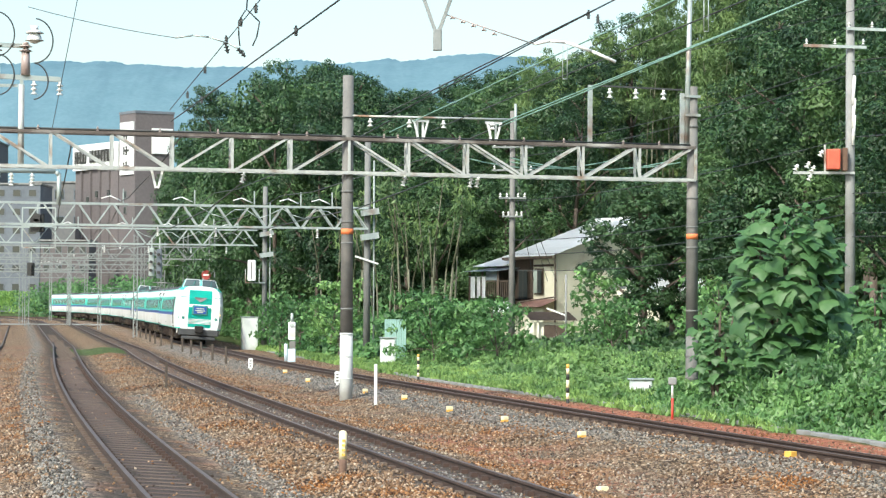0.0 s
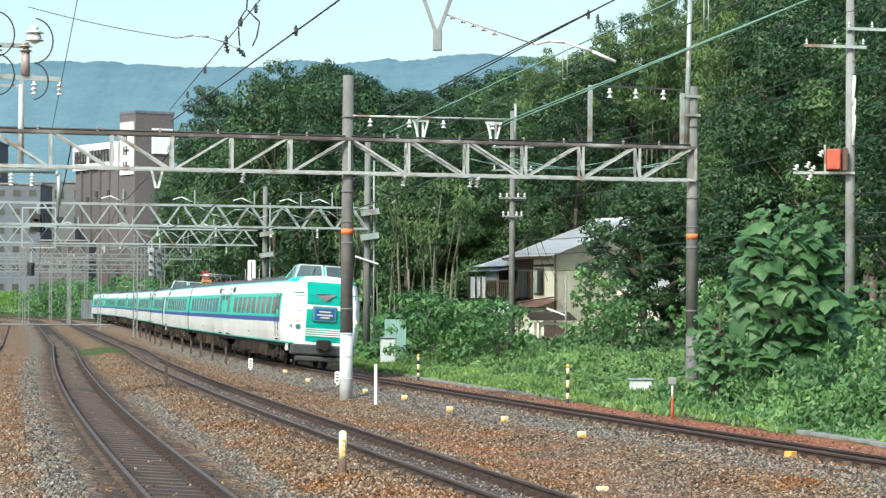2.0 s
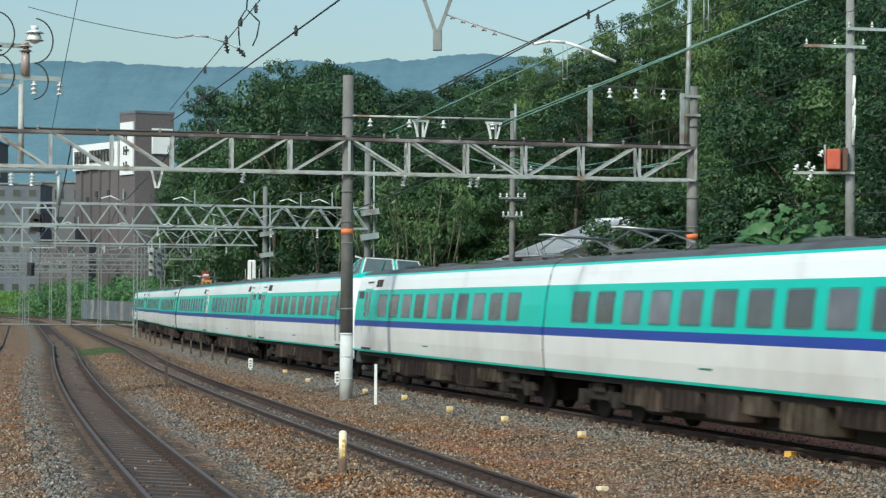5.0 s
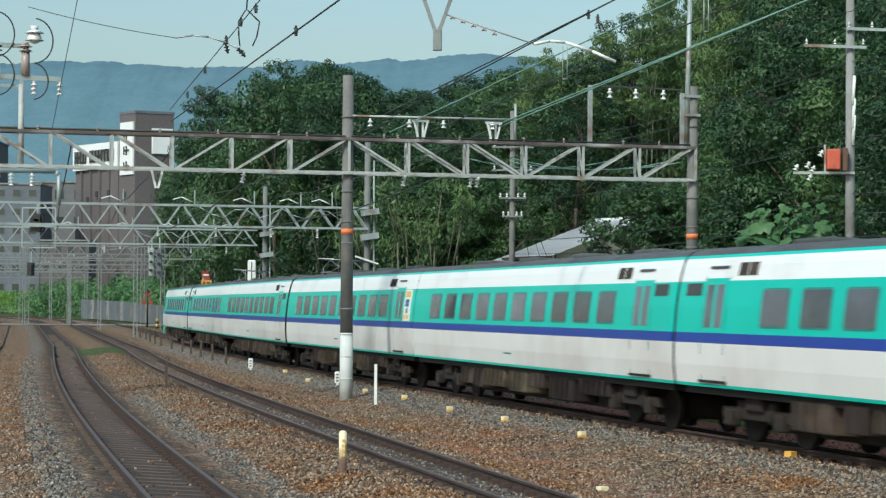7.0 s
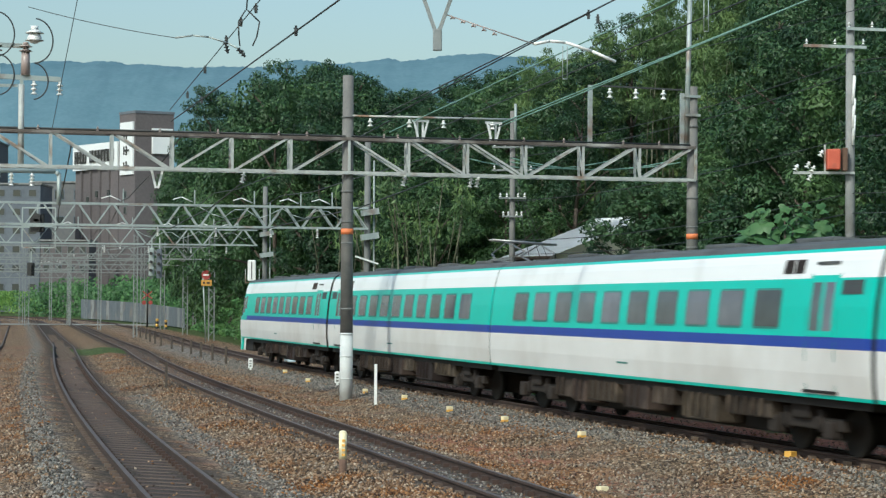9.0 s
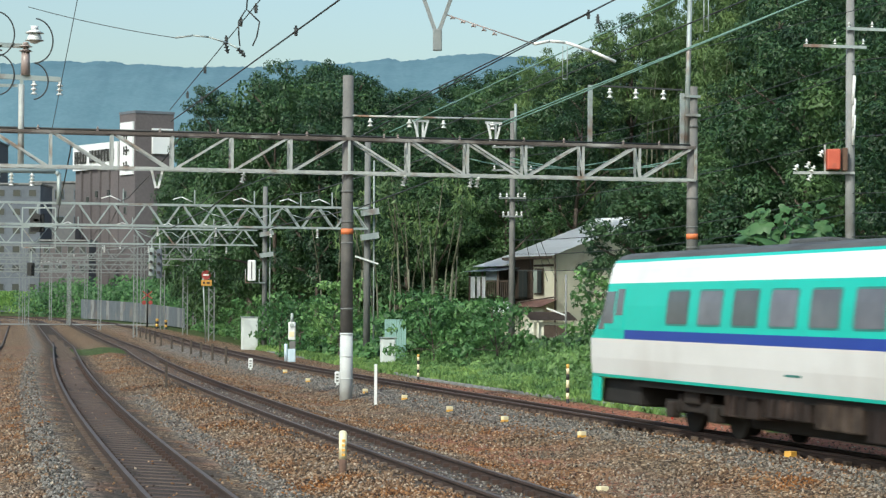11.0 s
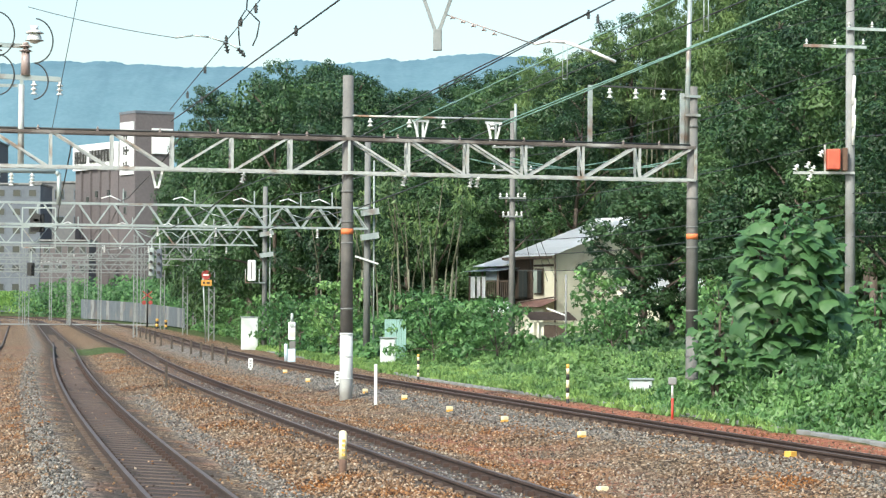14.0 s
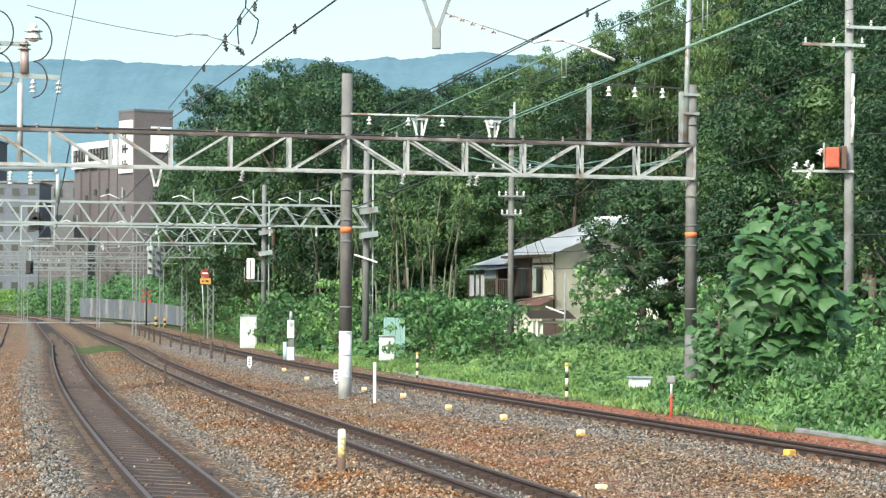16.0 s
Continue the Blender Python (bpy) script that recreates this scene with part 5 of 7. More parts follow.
    slab("wind_screen", [at(4.3, -1.36, 3.55), at(5.6, -1.36, 3.55), at(5.6, -1.36, 4.05), at(4.3, -1.36, 4.05)], 0.03, M["canopy_grey"], label="blue-grey balcony screen")
    for u0, u1 in ((2.6, 3.7), (3.8, 5.2), (5.3, 7.4)):
        slab("lean_to_panel", [at(u0, -1.5, 1.75), at(u1, -1.5, 1.75), at(u1, -1.15, 2.35), at(u0, -1.15, 2.35)], 0.04, M["roof_light"], label="pale corrugated lean-to sheet")
    bm = B()
    tube(bm, at(0.1, -0.3, 4.75), at(4.7, -0.62, 4.72), 0.05, n=8)
    part("gutter", bm, M["wood_dark"], root)
    bm = B()
    tube(bm, at(0.0, -0.14, 2.6), at(2.3, -1.2, 2.3), 0.04, n=8)
    part("drain_pipe", bm, M["wood_dark"], root)
    slab("balcony_floor", [at(2.5, -1.3, 2.6), at(7.6, -1.3, 2.6), at(7.6, -0.1, 2.6), at(2.5, -0.1, 2.6)], 0.15, M["wood_dark"])
    rail = B()
    bar(rail, at(2.5, -1.3, 3.5), at(7.6, -1.3, 3.5), 0.06, 0.06)
    rail_ob = part("balcony_rail", rail, M["wood_dark"], root, "dark balcony railing")
    for i in range(22):
        bm = B()
        bar(bm, at(2.6 + i * 0.23, -1.3, 2.6), at(2.6 + i * 0.23, -1.3, 3.5), 0.035, 0.035)
        part("baluster", bm, M["wood_dark"], rail_ob)
    for u in (2.5, 4.3, 6.1, 7.6):
        bm = B()
        bar(bm, at(u, -1.3, -0.4), at(u, -1.3, 4.1), 0.12, 0.12)
        part("balcony_post", bm, M["wood_dark"], root)
    slab("lower_wing", [at(4.6, -0.7, -0.4), at(7.5, -0.7, -0.4), at(7.5, -0.7, 2.1), at(4.6, -0.7, 2.1)], 0.1, M["plaster"])
    # laundry
    for i, (a, w) in enumerate(((6.75, 0.6), (6.2, 0.35), (5.6, 0.3))):
        ln = thing("laundry", "white laundry hung on the balcony", "laundry", "", root.matrix_basis.translation)
        g = B()
        rows_ = [[g.verts.new(at(a + w * k / 4, -1.42 + 0.04 * math.sin(k * 2.1 + i), 3.75 - 1.2 * r / 3)) for k in range(5)] for r in range(4)]
        for p, q in zip(rows_, rows_[1:]):
            for k in range(4):
                g.faces.new((p[k], p[k + 1], q[k + 1], q[k]))
        bmesh.ops.solidify(g, geom=g.faces[:], thickness=0.02)
        part("sheet", g, M["cloth"], ln)
        g = B()
        tube(g, at(a - 0.2, -1.4, 3.78), at(a + w + 0.2, -1.4, 3.78), 0.02, n=6)
        part("drying_pole", g, M["galv"], ln)


house()


def shed():
    root = thing("shed", "low cream garden shed with dark double doors", "shed", "", (5.6, 108.5, 0.3), 8)
    bm = B()
    box(bm, (0, 1.0, 0.55), (2.0, 1.9, 1.5), bevel=0.02)
    part("wall", bm, M["plaster"], root)
    bm = B()
    v = [(-1.15, -0.25, 1.42), (1.3, -0.25, 1.42), (1.3, 2.1, 1.85), (-1.15, 2.1, 1.85)]
    bm.faces.new([bm.verts.new(c) for c in v])
    bmesh.ops.solidify(bm, geom=bm.faces[:], thickness=0.1)
    part("roof", bm, M["wood_dark"], root, "dark sloping roof")
    for x in (-0.1, 0.55):
        bm = B()
        box(bm, (x, 0.02, 0.5), (0.62, 0.06, 1.35), bevel=0.01)
        d = part("door", bm, M["wood_dark"], root, "dark timber door")
        bm = B()
        box(bm, (x + 0.22, -0.03, 0.5), (0.04, 0.04, 0.2))
        part("handle", bm, M["galv"], d)
    for x in (-0.75, -1.0):
        bm = B()
        bar(bm, (x, -0.1, -0.3), (x, -0.1, 1.4), 0.09, 0.09)
        part("corner_post", bm, M["plaster"], root)


shed()


def second_house():
    root = thing("house", "small cream house half hidden behind garden trees", "house", "", (12.0, 113, 0.3), 10)
    bm = B()
    box(bm, (0, 2, 1.4), (3.6, 4, 3.4), bevel=0.02)
    part("wall", bm, M["plaster"], root)
    bm = B()
    for s in (-1, 1):
        vs = [bm.verts.new(c) for c in ((-2.2, 2 + s * 2.5, 2.9), (2.2, 2 + s * 2.5, 2.9), (2.2, 2, 4.1), (-2.2, 2, 4.1))]
        bm.faces.new(vs)
    bmesh.ops.solidify(bm, geom=bm.faces[:], thickness=0.12)
    part("roof", bm, M["roof_light"], root, "grey tiled roof")
    bm = B()
    box(bm, (0.6, -0.02, 1.7), (1.2, 0.08, 1.2))
    w = part("window", bm, M["wood_dark"], root)
    for e in (-0.28, 0.28):
        bm = B()
        box(bm, (0.6 + e, -0.06, 1.7), (0.5, 0.03, 1.05))
        part("pane", bm, M["house_glass"], w)


second_house()


# ---------------------------------------------------------------- far buildings
M["brick_tower"] = surf("brown brick cladding", (0.095, 0.083, 0.087), (0.142, 0.124, 0.129), 0.15, 0.85, 0.1, fine=2.0, stain=(0.14, 0.112, 0.112), stain_amount=0.3)
M["far_grey"] = surf("blue-grey panel wall", (0.1, 0.115, 0.14), (0.16, 0.18, 0.21), 0.2, 0.85, 0.05, fine=1.5)
M["far_beige"] = surf("pale panel wall", (0.125, 0.128, 0.135), (0.18, 0.182, 0.188), 0.2, 0.85, 0.05, fine=1.5)
M["sign_white"] = surf("white sign board", (0.72, 0.74, 0.76), (0.8, 0.81, 0.82), 0.5, 0.5, 0)


def brick_building():
    """The tall block; local x along its sign front (towards the near corner), y into its depth, origin at the near corner."""
    root = thing("factory_building", "tall brown brick factory building with a white roof sign", "building", "", (-58.3, 400, 0), 0)
    a = Vector((-0.62, 0.78, 0))       # along the sign front, away from the near corner
    b = Vector((0.9, 0.43, 0))         # along the end wall

    def prism(u0, u1, v0, v1, z0, z1, name, material, parent=root, label=""):
        bm = B()
        lo = [bm.verts.new(a * u + b * v + Vector((0, 0, z0))) for u, v in ((u0, v0), (u1, v0), (u1, v1), (u0, v1))]
        hi = [bm.verts.new(v.co + Vector((0, 0, z1 - z0))) for v in lo]
        for i in range(4):
            bm.faces.new((lo[i], lo[(i + 1) % 4], hi[(i + 1) % 4], hi[i]))
        bm.faces.new(hi), bm.faces.new(list(reversed(lo)))
        bmesh.ops.recalc_face_normals(bm, faces=bm.faces[:])
        return part(name, bm, material, parent, label)

    prism(0, 6.0, 0, 7.6, -0.5, 38.6, "tower", M["brick_tower"], label="brown brick stair tower")
    prism(-0.1, 6.1, -0.1, 7.7, 38.6, 39.1, "coping", M["far_grey"])
    prism(6.0, 24.0, 0.4, 9, -0.5, 33.5, "wall", M["brick_tower"], label="brown brick main block")
    for k in range(5):
        prism(6.4 + 3.6 * k, 6.9 + 3.6 * k, 0.0, 0.4, 0, 28.5, "pilaster", M["brick_tower"])
    long_sign = prism(6.2, 23.8, -0.3, 0.0, 28.6, 33.6, "sign_board", M["sign_white"], label="white sign board with black letters")
    tall_sign = prism(0.4, 5.2, -0.35, -0.02, 27.0, 37.0, "sign_board", M["sign_white"], label="tall white sign board")
    prism(-0.4, -0.02, 3.2, 7.2, 31.0, 35.8, "sign_board", M["sign_white"], label="white sign board on the end wall")
    marks = random.Random(77)
    for i in range(13):
        if i == 4:
            continue
        p = a * (22.3 - 1.2 * i) + b * -0.4
        bm = B()
        for e in (-0.36, 0.36):
            bar(bm, p + a * e + Vector((0, 0, 29.9)), p + a * e + Vector((0, 0, 32.3)), 0.26, 0.26)
        z = marks.choice((30.1, 31.1, 32.1))
        bar(bm, p - a * 0.4 + Vector((0, 0, z)), p + a * 0.4 + Vector((0, 0, z)), 0.26, 0.4)
        part("lettering_bar", bm, M["black"], long_sign)
    for i in range(3):
        bm = B()
        p = a * 2.6 + b * -0.4 + Vector((0, 0, 28.6 + i * 3.0))
        bar(bm, p + a * 1.0, p - a * 1.0, 0.2, 0.35), bar(bm, p + Vector((0, 0, 0.9)), p + Vector((0, 0, -0.9)), 0.3, 0.3)
        bar(bm, p + a * 0.9 + Vector((0, 0, 0.8)), p + a * 0.9 - Vector((0, 0, 0.8)), 0.2, 0.3)
        part("sign_mark", bm, M["black"], tall_sign)
    for u, z in ((3.0, 22.5), (3.0, 19.5), (9.8, 23.0), (14.5, 23.0), (18.0, 22)):
        w = prism(u, u + 1.0, -0.12 if u < 6 else 0.3, 0.02 if u < 6 else 0.5, z, z + 1.5, "window", M["far_beige"])
        prism(u + 0.12, u + 0.88, -0.17 if u < 6 else 0.25, 0.0, z + 0.15, z + 1.35, "pane", M["house_glass"], w)


brick_building()


def flat_block(x, y, w, d, h, material, label, storeys, bays):
    root = thing("apartment_building", label, "building", "buildings beyond the crossing", (x, y, 0))
    bm = B()
    box(bm, (0, d / 2, h / 2), (w, d, h), bevel=0.05)
    part("wall", bm, M[material], root)
    bm = B()
    box(bm, (0, d / 2, h + 0.15), (w + 0.5, d + 0.5, 0.3))
    part("roof", bm, M["concrete"], root)
    for s in range(storeys):
        for k in range(bays):
            bm = B()
            cx, cz = -w / 2 + (k + 0.5) * w / bays, (s + 0.55) * h / storeys
            box(bm, (cx, -0.03, cz), (w / bays * 0.55, 0.1, h / storeys * 0.42))
            wn = part("window", bm, M["far_grey"], root)
            bm = B()
            box(bm, (cx, -0.1, cz), (w / bays * 0.45, 0.04, h / storeys * 0.33))
            part("pane", bm, M["house_glass"], wn)


flat_block(-84, 402, 15, 12, 25, "far_grey", "grey apartment block beyond the tracks", 7, 5)
flat_block(-100, 440, 14, 12, 36, "brick_tower", "brown apartment block with a flat roof", 8, 4)
flat_block(-76, 430, 16, 10, 27, "far_beige", "pale low apartment block", 5, 4)
flat_block(-70, 392, 9, 8, 14, "brick_tower", "brown low office block", 4, 4)


# ---------------------------------------------------------------- fittings on the near gantry (its own space: x along the beam from the middle post)
def gantry_fittings():
    top = 7.12
    # tapered white brackets
    for x in (2.1, 4.25):
        bm = B()
        for s in (-1, 1):
            bar(bm, (x + s * 0.06, -0.05, top), (x + s * 0.2, -0.05, top + 0.55), 0.06, 0.05)
            bar(bm, (x + s * 0.08, 0.05, top), (x + s * 0.08, 0.05, top + 0.55), 0.05, 0.05)
        bar(bm, (x - 0.24, 0, top + 0.56), (x + 0.24, 0, top + 0.56), 0.1, 0.06)
        part("wire_bracket", bm, M["white"], near, "white tapered wire bracket")
    # pipe with hanging insulators
    bm = B()
    tube(bm, (0.1, -0.1, 7.76), (4.9, -0.1, 7.78), 0.03, n=8)
    arm = part("pipe_arm", bm, M["galv_rust"], near, "rusty horizontal pipe")
    for x in (0.62, 1.75, 2.75, 4.2):
        bm = B()
        insulator(bm, (x, -0.1, 7.48), 0.09, 2, 0.11)
        part("insulator", bm, M["porcelain"], arm, "white porcelain insulator")
    # goal-post frame at the hill side
    for x in (7.15, 9.98):
        bm = B()
        bar(bm, (x, 0, top), (x, 0, 8.85 if x < 8 else 8.7), 0.1, 0.12)
        part("frame_leg", bm, M["galv"], near)
    bm = B()
    bar(bm, (7.1, 0, 8.85), (10.0, 0, 8.8), 0.04, 0.05)
    cross = part("frame_bar", bm, M["wire"], near)
    for x in (7.75, 8.55, 9.4):
        bm = B()
        insulator(bm, (x, 0, 8.5), 0.1, 2, 0.14)
        part("insulator", bm, M["porcelain"], cross, "white porcelain insulator")
    # galvanised extension pole strapped to the hill-side post
    bm = B()
    tube(bm, (10.1, -0.05, 7.2), (10.2, -0.05, 11.6), 0.085, 0.07, 12)
    ext = part("extension_pole", bm, M["galv"], near, "grey galvanised extension pole")
    for z in (8.05, 8.6):
        bm = B()
        bar(bm, (10.02, -0.05, z), (10.48, -0.05, z), 0.3, 0.07)
        part("strap", bm, M["galv"], ext)
    # small insulators standing along the top chord
    for x in (-8.6, -7.0, -5.3, -3.7, -2.0, -1.2, 1.0, 1.4, 3.2, 5.1, 6.3, 8.1, 9.2):
        bm = B()
        insulator(bm, (x, -0.2, top + 0.03), 0.05, 2, 0.06)
        part("line_insulator", bm, M["porcelain_brown"], near)
    for s in (-0.12, 0.1):
        bm = B()
        tube(bm, (-13.2, s, top + 0.07), (10.2, s, top + 0.06), 0.022, n=6)
        part("cable_run", bm, M["wire"], near, "dark cable along the top chord")
    # hanging insulators under the bottom chord
    for x in (-3.0, 1.6, 3.55, 3.75):
        bm = B()
        insulator(bm, (x, 0, 5.82), 0.09, 3, 0.1, (0.25, 0, 1))
        part("insulator", bm, M["porcelain"], near, "white porcelain insulator")
    bm = B()
    for s in (-1, 1):
        bar(bm, (-5.35 + s * 0.16, 0, 6.15), (-5.35 + s * 0.03, 0, 5.62), 0.06, 0.06)
    part("drop_bracket", bm, M["white"], near, "white drop bracket")
    # bent pale pipe and its insulators under the station-side end
    bm = B()
    tube(bm, (-13.0, -0.3, 6.0), (-8.12, -0.3, 6.0), 0.06, n=10), tube(bm, (-8.12, -0.3, 6.0), (-8.03, -0.3, 5.9), 0.06, n=10), tube(bm, (-8.03, -0.3, 5.93), (-8.03, -0.3, 5.1), 0.06, n=10)
    pipe = part("bent_pipe", bm, M["galv"], near, "pale bent steel pipe")
    for x, t in ((-10.3, -0.5), (-9.75, 0.4), (-9.3, 0.0), (-8.75, 0.0)):
        bm = B()
        insulator(bm, (x, -0.3, 5.6), 0.09, 4, 0.09, (t, 0, 1))
        part("insulator", bm, M["porcelain"], pipe, "white porcelain insulator")
    # switch column on the station side
    bm = B()
    tube(bm, (-9.05, -0.15, 6.1), (-9.05, -0.15, 8.35), 0.085, 0.08, 12)
    col = part("switch_column", bm, M["galv_rust"], near, "rusty switch column")
    bm = B()
    bar(bm, (-10.4, -0.15, 8.58), (-8.0, -0.15, 8.52), 0.09, 0.13)
    bar(bm, (-10.4, -0.15, 8.3), (-9.15, -0.15, 8.32), 0.06, 0.08)
    bar(bm, (-10.4, -0.15, 9.42), (-8.85, -0.15, 9.4), 0.07, 0.12)
    bar(bm, (-9.05, -0.15, 8.35), (-9.05, -0.15, 8.6), 0.1, 0.1)
    part("switch_arm", bm, M["galv"], col)
    for x, z in ((-8.95, 8.66), (-9.75, 8.66)):
        bm = B()
        tube(bm, (x, -0.15, z - 0.05), (x, -0.15, z + 0.62), 0.13, 0.11, 12)
        insulator(bm, (x, -0.15, z + 0.6), 0.19, 2, 0.12)
        part("switch_insulator", bm, M["porcelain_brown"], col, "large brown-grey switch insulator")
    bm = B()
    insulator(bm, (-8.72, -0.2, 9.55), 0.26, 2, 0.2)
    ball(bm, (-8.72, -0.2, 9.62), 0.2, 0.8, 2)
    part("switch_cap", bm, M["porcelain"], col, "white porcelain switch head")
    for x in (-8.72, -7.98 - 0.05):
        bm = B()
        insulator(bm, (x, -0.15, 8.1), 0.1, 3, 0.12)
        part("insulator", bm, M["porcelain"], col, "white porcelain insulator")
    for cx, cz, r in ((-8.72, 9.55, 0.55), (-8.75, 8.45, 0.45), (-9.7, 8.6, 0.5), (-9.75, 9.7, 0.55)):
        cu = bpy.data.curves.new("jumper_cable", "CURVE")
        cu.dimensions, cu.bevel_depth = "3D", 0.02
        sp = cu.splines.new("POLY")
        sp.points.add(14)
        for i, p in enumerate(sp.points):
            a = -1.5 + 3.0 * i / 14
            p.co = (cx + r * math.cos(a) * 0.9, -0.2, cz + r * 1.1 * math.sin(a), 1)
        cu.materials.append(M["wire"])
        ob = new("jumper_cable", cu)
        ob.parent = near


gantry_fittings()

# ---------------------------------------------------------------- wires along the tracks
def along(p, q, back, on):
    """The line through p and q drawn out by shares of its length at both ends."""
    p, q = Vector(p), Vector(q)
    return [tuple(p - (q - p) * back), tuple(p), tuple(q), tuple(q + (q - p) * on)]


wire("messenger_wire", along((-7.48, 58, 7.44), (-1.63, 32.7, 7.15), 0.0, 0.4), 0.015, M["wire"], "dark overhead messenger wire")
wire("feeder_wire", along((-7.52, 58, 7.75), (-3.32, 38, 7.91), 0.0, 0.5), 0.011, M["wire"], "dark overhead feeder wire")
wire("trolley_wire", along((-10.56, 57, 7.11), (-7.13, 41, 8.32), 0.0, 0.5), 0.008, M["wire"], "thin dark overhead wire")
for d in (0.0, 0.1):
    wire("feeder_wire", along((-1.53 - d, 60, 7.78 + d), (3.21, 41.2, 8.36), 0.12, 0.6), 0.015, M["wire"], "dark double feeder wire")
wire("messenger_wire", along((-0.98, 60.5, 7.65), (4.31, 39.4, 8.16), 0.12, 0.6), 0.015, M["wire_green"], "green weathered copper wire")
wire("messenger_wire", along((-0.09, 61, 7.58), (5.54, 38.8, 8.08), 0.05, 0.6), 0.014, M["wire"], "dark stranded overhead wire")
for d in (0.0, 0.09):
    wire("messenger_wire", along((1.71, 61, 7.73 - d), (6.96, 40.4, 8.32), 0.06, 0.6), 0.017, M["wire_green"], "green weathered copper wire")
wire("thin_wire", along((1.6, 60.6, 8.4), (5.0, 42.0, 8.75), 0.0, 0.6), 0.009, M["wire"], "thin dark overhead wire")
wire("thin_wire", along((7.1, 61.6, 9.9), (10.5, 47, 9.4), 0.3, 0.6), 0.009, M["wire"], "thin dark overhead wire")
# from gantry to gantry towards the distance
for k, (x0, z0) in enumerate(((-10.6, 6.9), (-7.4, 7.3), (-5.6, 6.0), (-1.5, 7.7), (-0.3, 6.0), (1.7, 7.6))):
    tr = (track_a, track_b, track_b, track_c, track_c, track_c)[k]
    off = x0 - tr(60)
    wire("far_wire", [(tr(y) + off, y + 0.2, z0 - (0.35 if y not in (60, 100, 132, 175) else 0)) for y in (60, 70, 80, 90, 100, 116, 132, 153, 175, 230, 300)], 0.02, M["wire"], "overhead wire running to the far gantries")
wire("pull_off_wire", [(-8.28, 42, 8.32), (-5.35, 42, 7.72)], 0.008, M["wire"], "thin dark pull-off wire", 0.05)


def steady_arm(pts, r, material, label, at_=None):
    root = thing("steady_arm", label, "steady arm", "steady arms")
    bm = B()
    for p, q in zip(pts, pts[1:]):
        tube(bm, p, q, r, r, 8)
    part("arm", bm, material, root)
    for c, ax in at_ or ():
        bm = B()
        insulator(bm, c, 0.06, 3, 0.07, ax)
        part("insulator", bm, M["wire"], root)
    return root


steady_arm([(-5.35, 42, 7.72), (-5.0, 42, 7.77), (-4.68, 42, 7.74), (-4.3, 42, 7.62), (-3.98, 42, 7.45)], 0.018, M["galv"], "thin curved steady arm over the tracks", [((-4.1, 42, 7.5), (0.3, 0, -0.3)), ((-4.35, 42, 7.62), (0.1, 0, -0.4))])
steady_arm([(1.7, 40, 7.39), (2.0, 40, 7.45), (2.29, 40, 7.43), (2.8, 40, 7.26), (3.25, 40, 7.06)], 0.03, M["white"], "white curved steady arm over the tracks")
for x, y, z, h in ((2.28, 40, 7.35, 0.62), (4.95, 40, 8.3, 0.65)):
    loop = thing("hanger_loop", "pale wire hanger loop", "wire hanger", "hanger loops")
    bm = B()
    tube(bm, (x - 0.035, y, z), (x - 0.035, y, z - h), 0.01, n=6), tube(bm, (x + 0.05, y, z), (x + 0.05, y, z - h), 0.01, n=6), tube(bm, (x - 0.035, y, z - h), (x + 0.05, y, z - h), 0.01, n=6)
    part("loop", bm, M["galv"], loop)
for k, (u0, u1, z0, dz) in enumerate(((4.9, 10.1, 6.72, 0.34), (4.9, 10.1, 6.6, 0.22), (3.6, 8.2, 6.68, 0.3))):
    g = near.matrix_basis
    wire("slack_cable", [tuple(g @ Vector((u0, 0.45, z0))), tuple(g @ Vector((u1, 0.45, z0 + 0.1)))], 0.02, M["wire_green"], "slack blue-green cable along the gantry", dz)
# dark clamps and loops on the station-side wires
clamps = thing("wire_clamp_set", "dark clamps and looped hangers on the wires", "wire clamp")
for x, y, z in ((-6.55, 54, 7.75), (-5.5, 48.6, 7.8), (-4.5, 43.6, 7.86), (-3.96, 41.1, 7.9), (-3.5, 39.2, 7.9), (-5.9, 51.5, 7.38), (-2.6, 37.0, 7.2), (2.9, 42.5, 8.28), (3.05, 42.0, 8.12)):
    bm = B()
    insulator(bm, (x, y, z), 0.05, 2, 0.06)
    box(bm, (x, y, z), (0.05, 0.12, 0.12))
    part("clamp", bm, M["wire"], clamps)
for s in (-1, 1):
    bm = B()
    pts = [(-3.75 + s * 0.02, 40, 8.0), (-3.7 + s * 0.2, 40, 7.78), (-3.72 + s * 0.17, 40, 7.5), (-3.75 + s * 0.12, 40, 7.32)]
    for p, q in zip(pts, pts[1:]):
        tube(bm, p, q, 0.014, n=6)
    part("loop", bm, M["wire"], clamps)
bm = B()
tube(bm, (-3.75, 40, 8.0), (-3.7, 40, 8.8), 0.014, n=6)
part("hanger", bm, M["wire"], clamps)

# V-shaped hanger above the line
vh = thing("v_hanger", "grey steel V-shaped wire hanger with insulator string", "wire hanger")
bm = B()
bar(bm, (-0.43, 40, 8.35), (-0.17, 40, 7.62), 0.09, 0.07)
part("leg", bm, M["galv_far"], vh)
bm = B()
bar(bm, (0.16, 40, 8.35), (-0.1, 40, 7.62), 0.09, 0.07)
part("leg", bm, M["galv_far"], vh)
bm = B()
box(bm, (-0.13, 40, 7.46), (0.17, 0.1, 0.42), bevel=0.02)
part("stem", bm, M["galv_far"], vh)
bm = B()
for i in range(5):
    insulator(bm, (0.12 + i * 0.2, 40, 7.89 - i * 0.075), 0.045, 1, 0.08, (1, 0, -0.35))
tube(bm, (0.0, 40, 7.95), (1.7, 40, 7.39), 0.012, n=6)
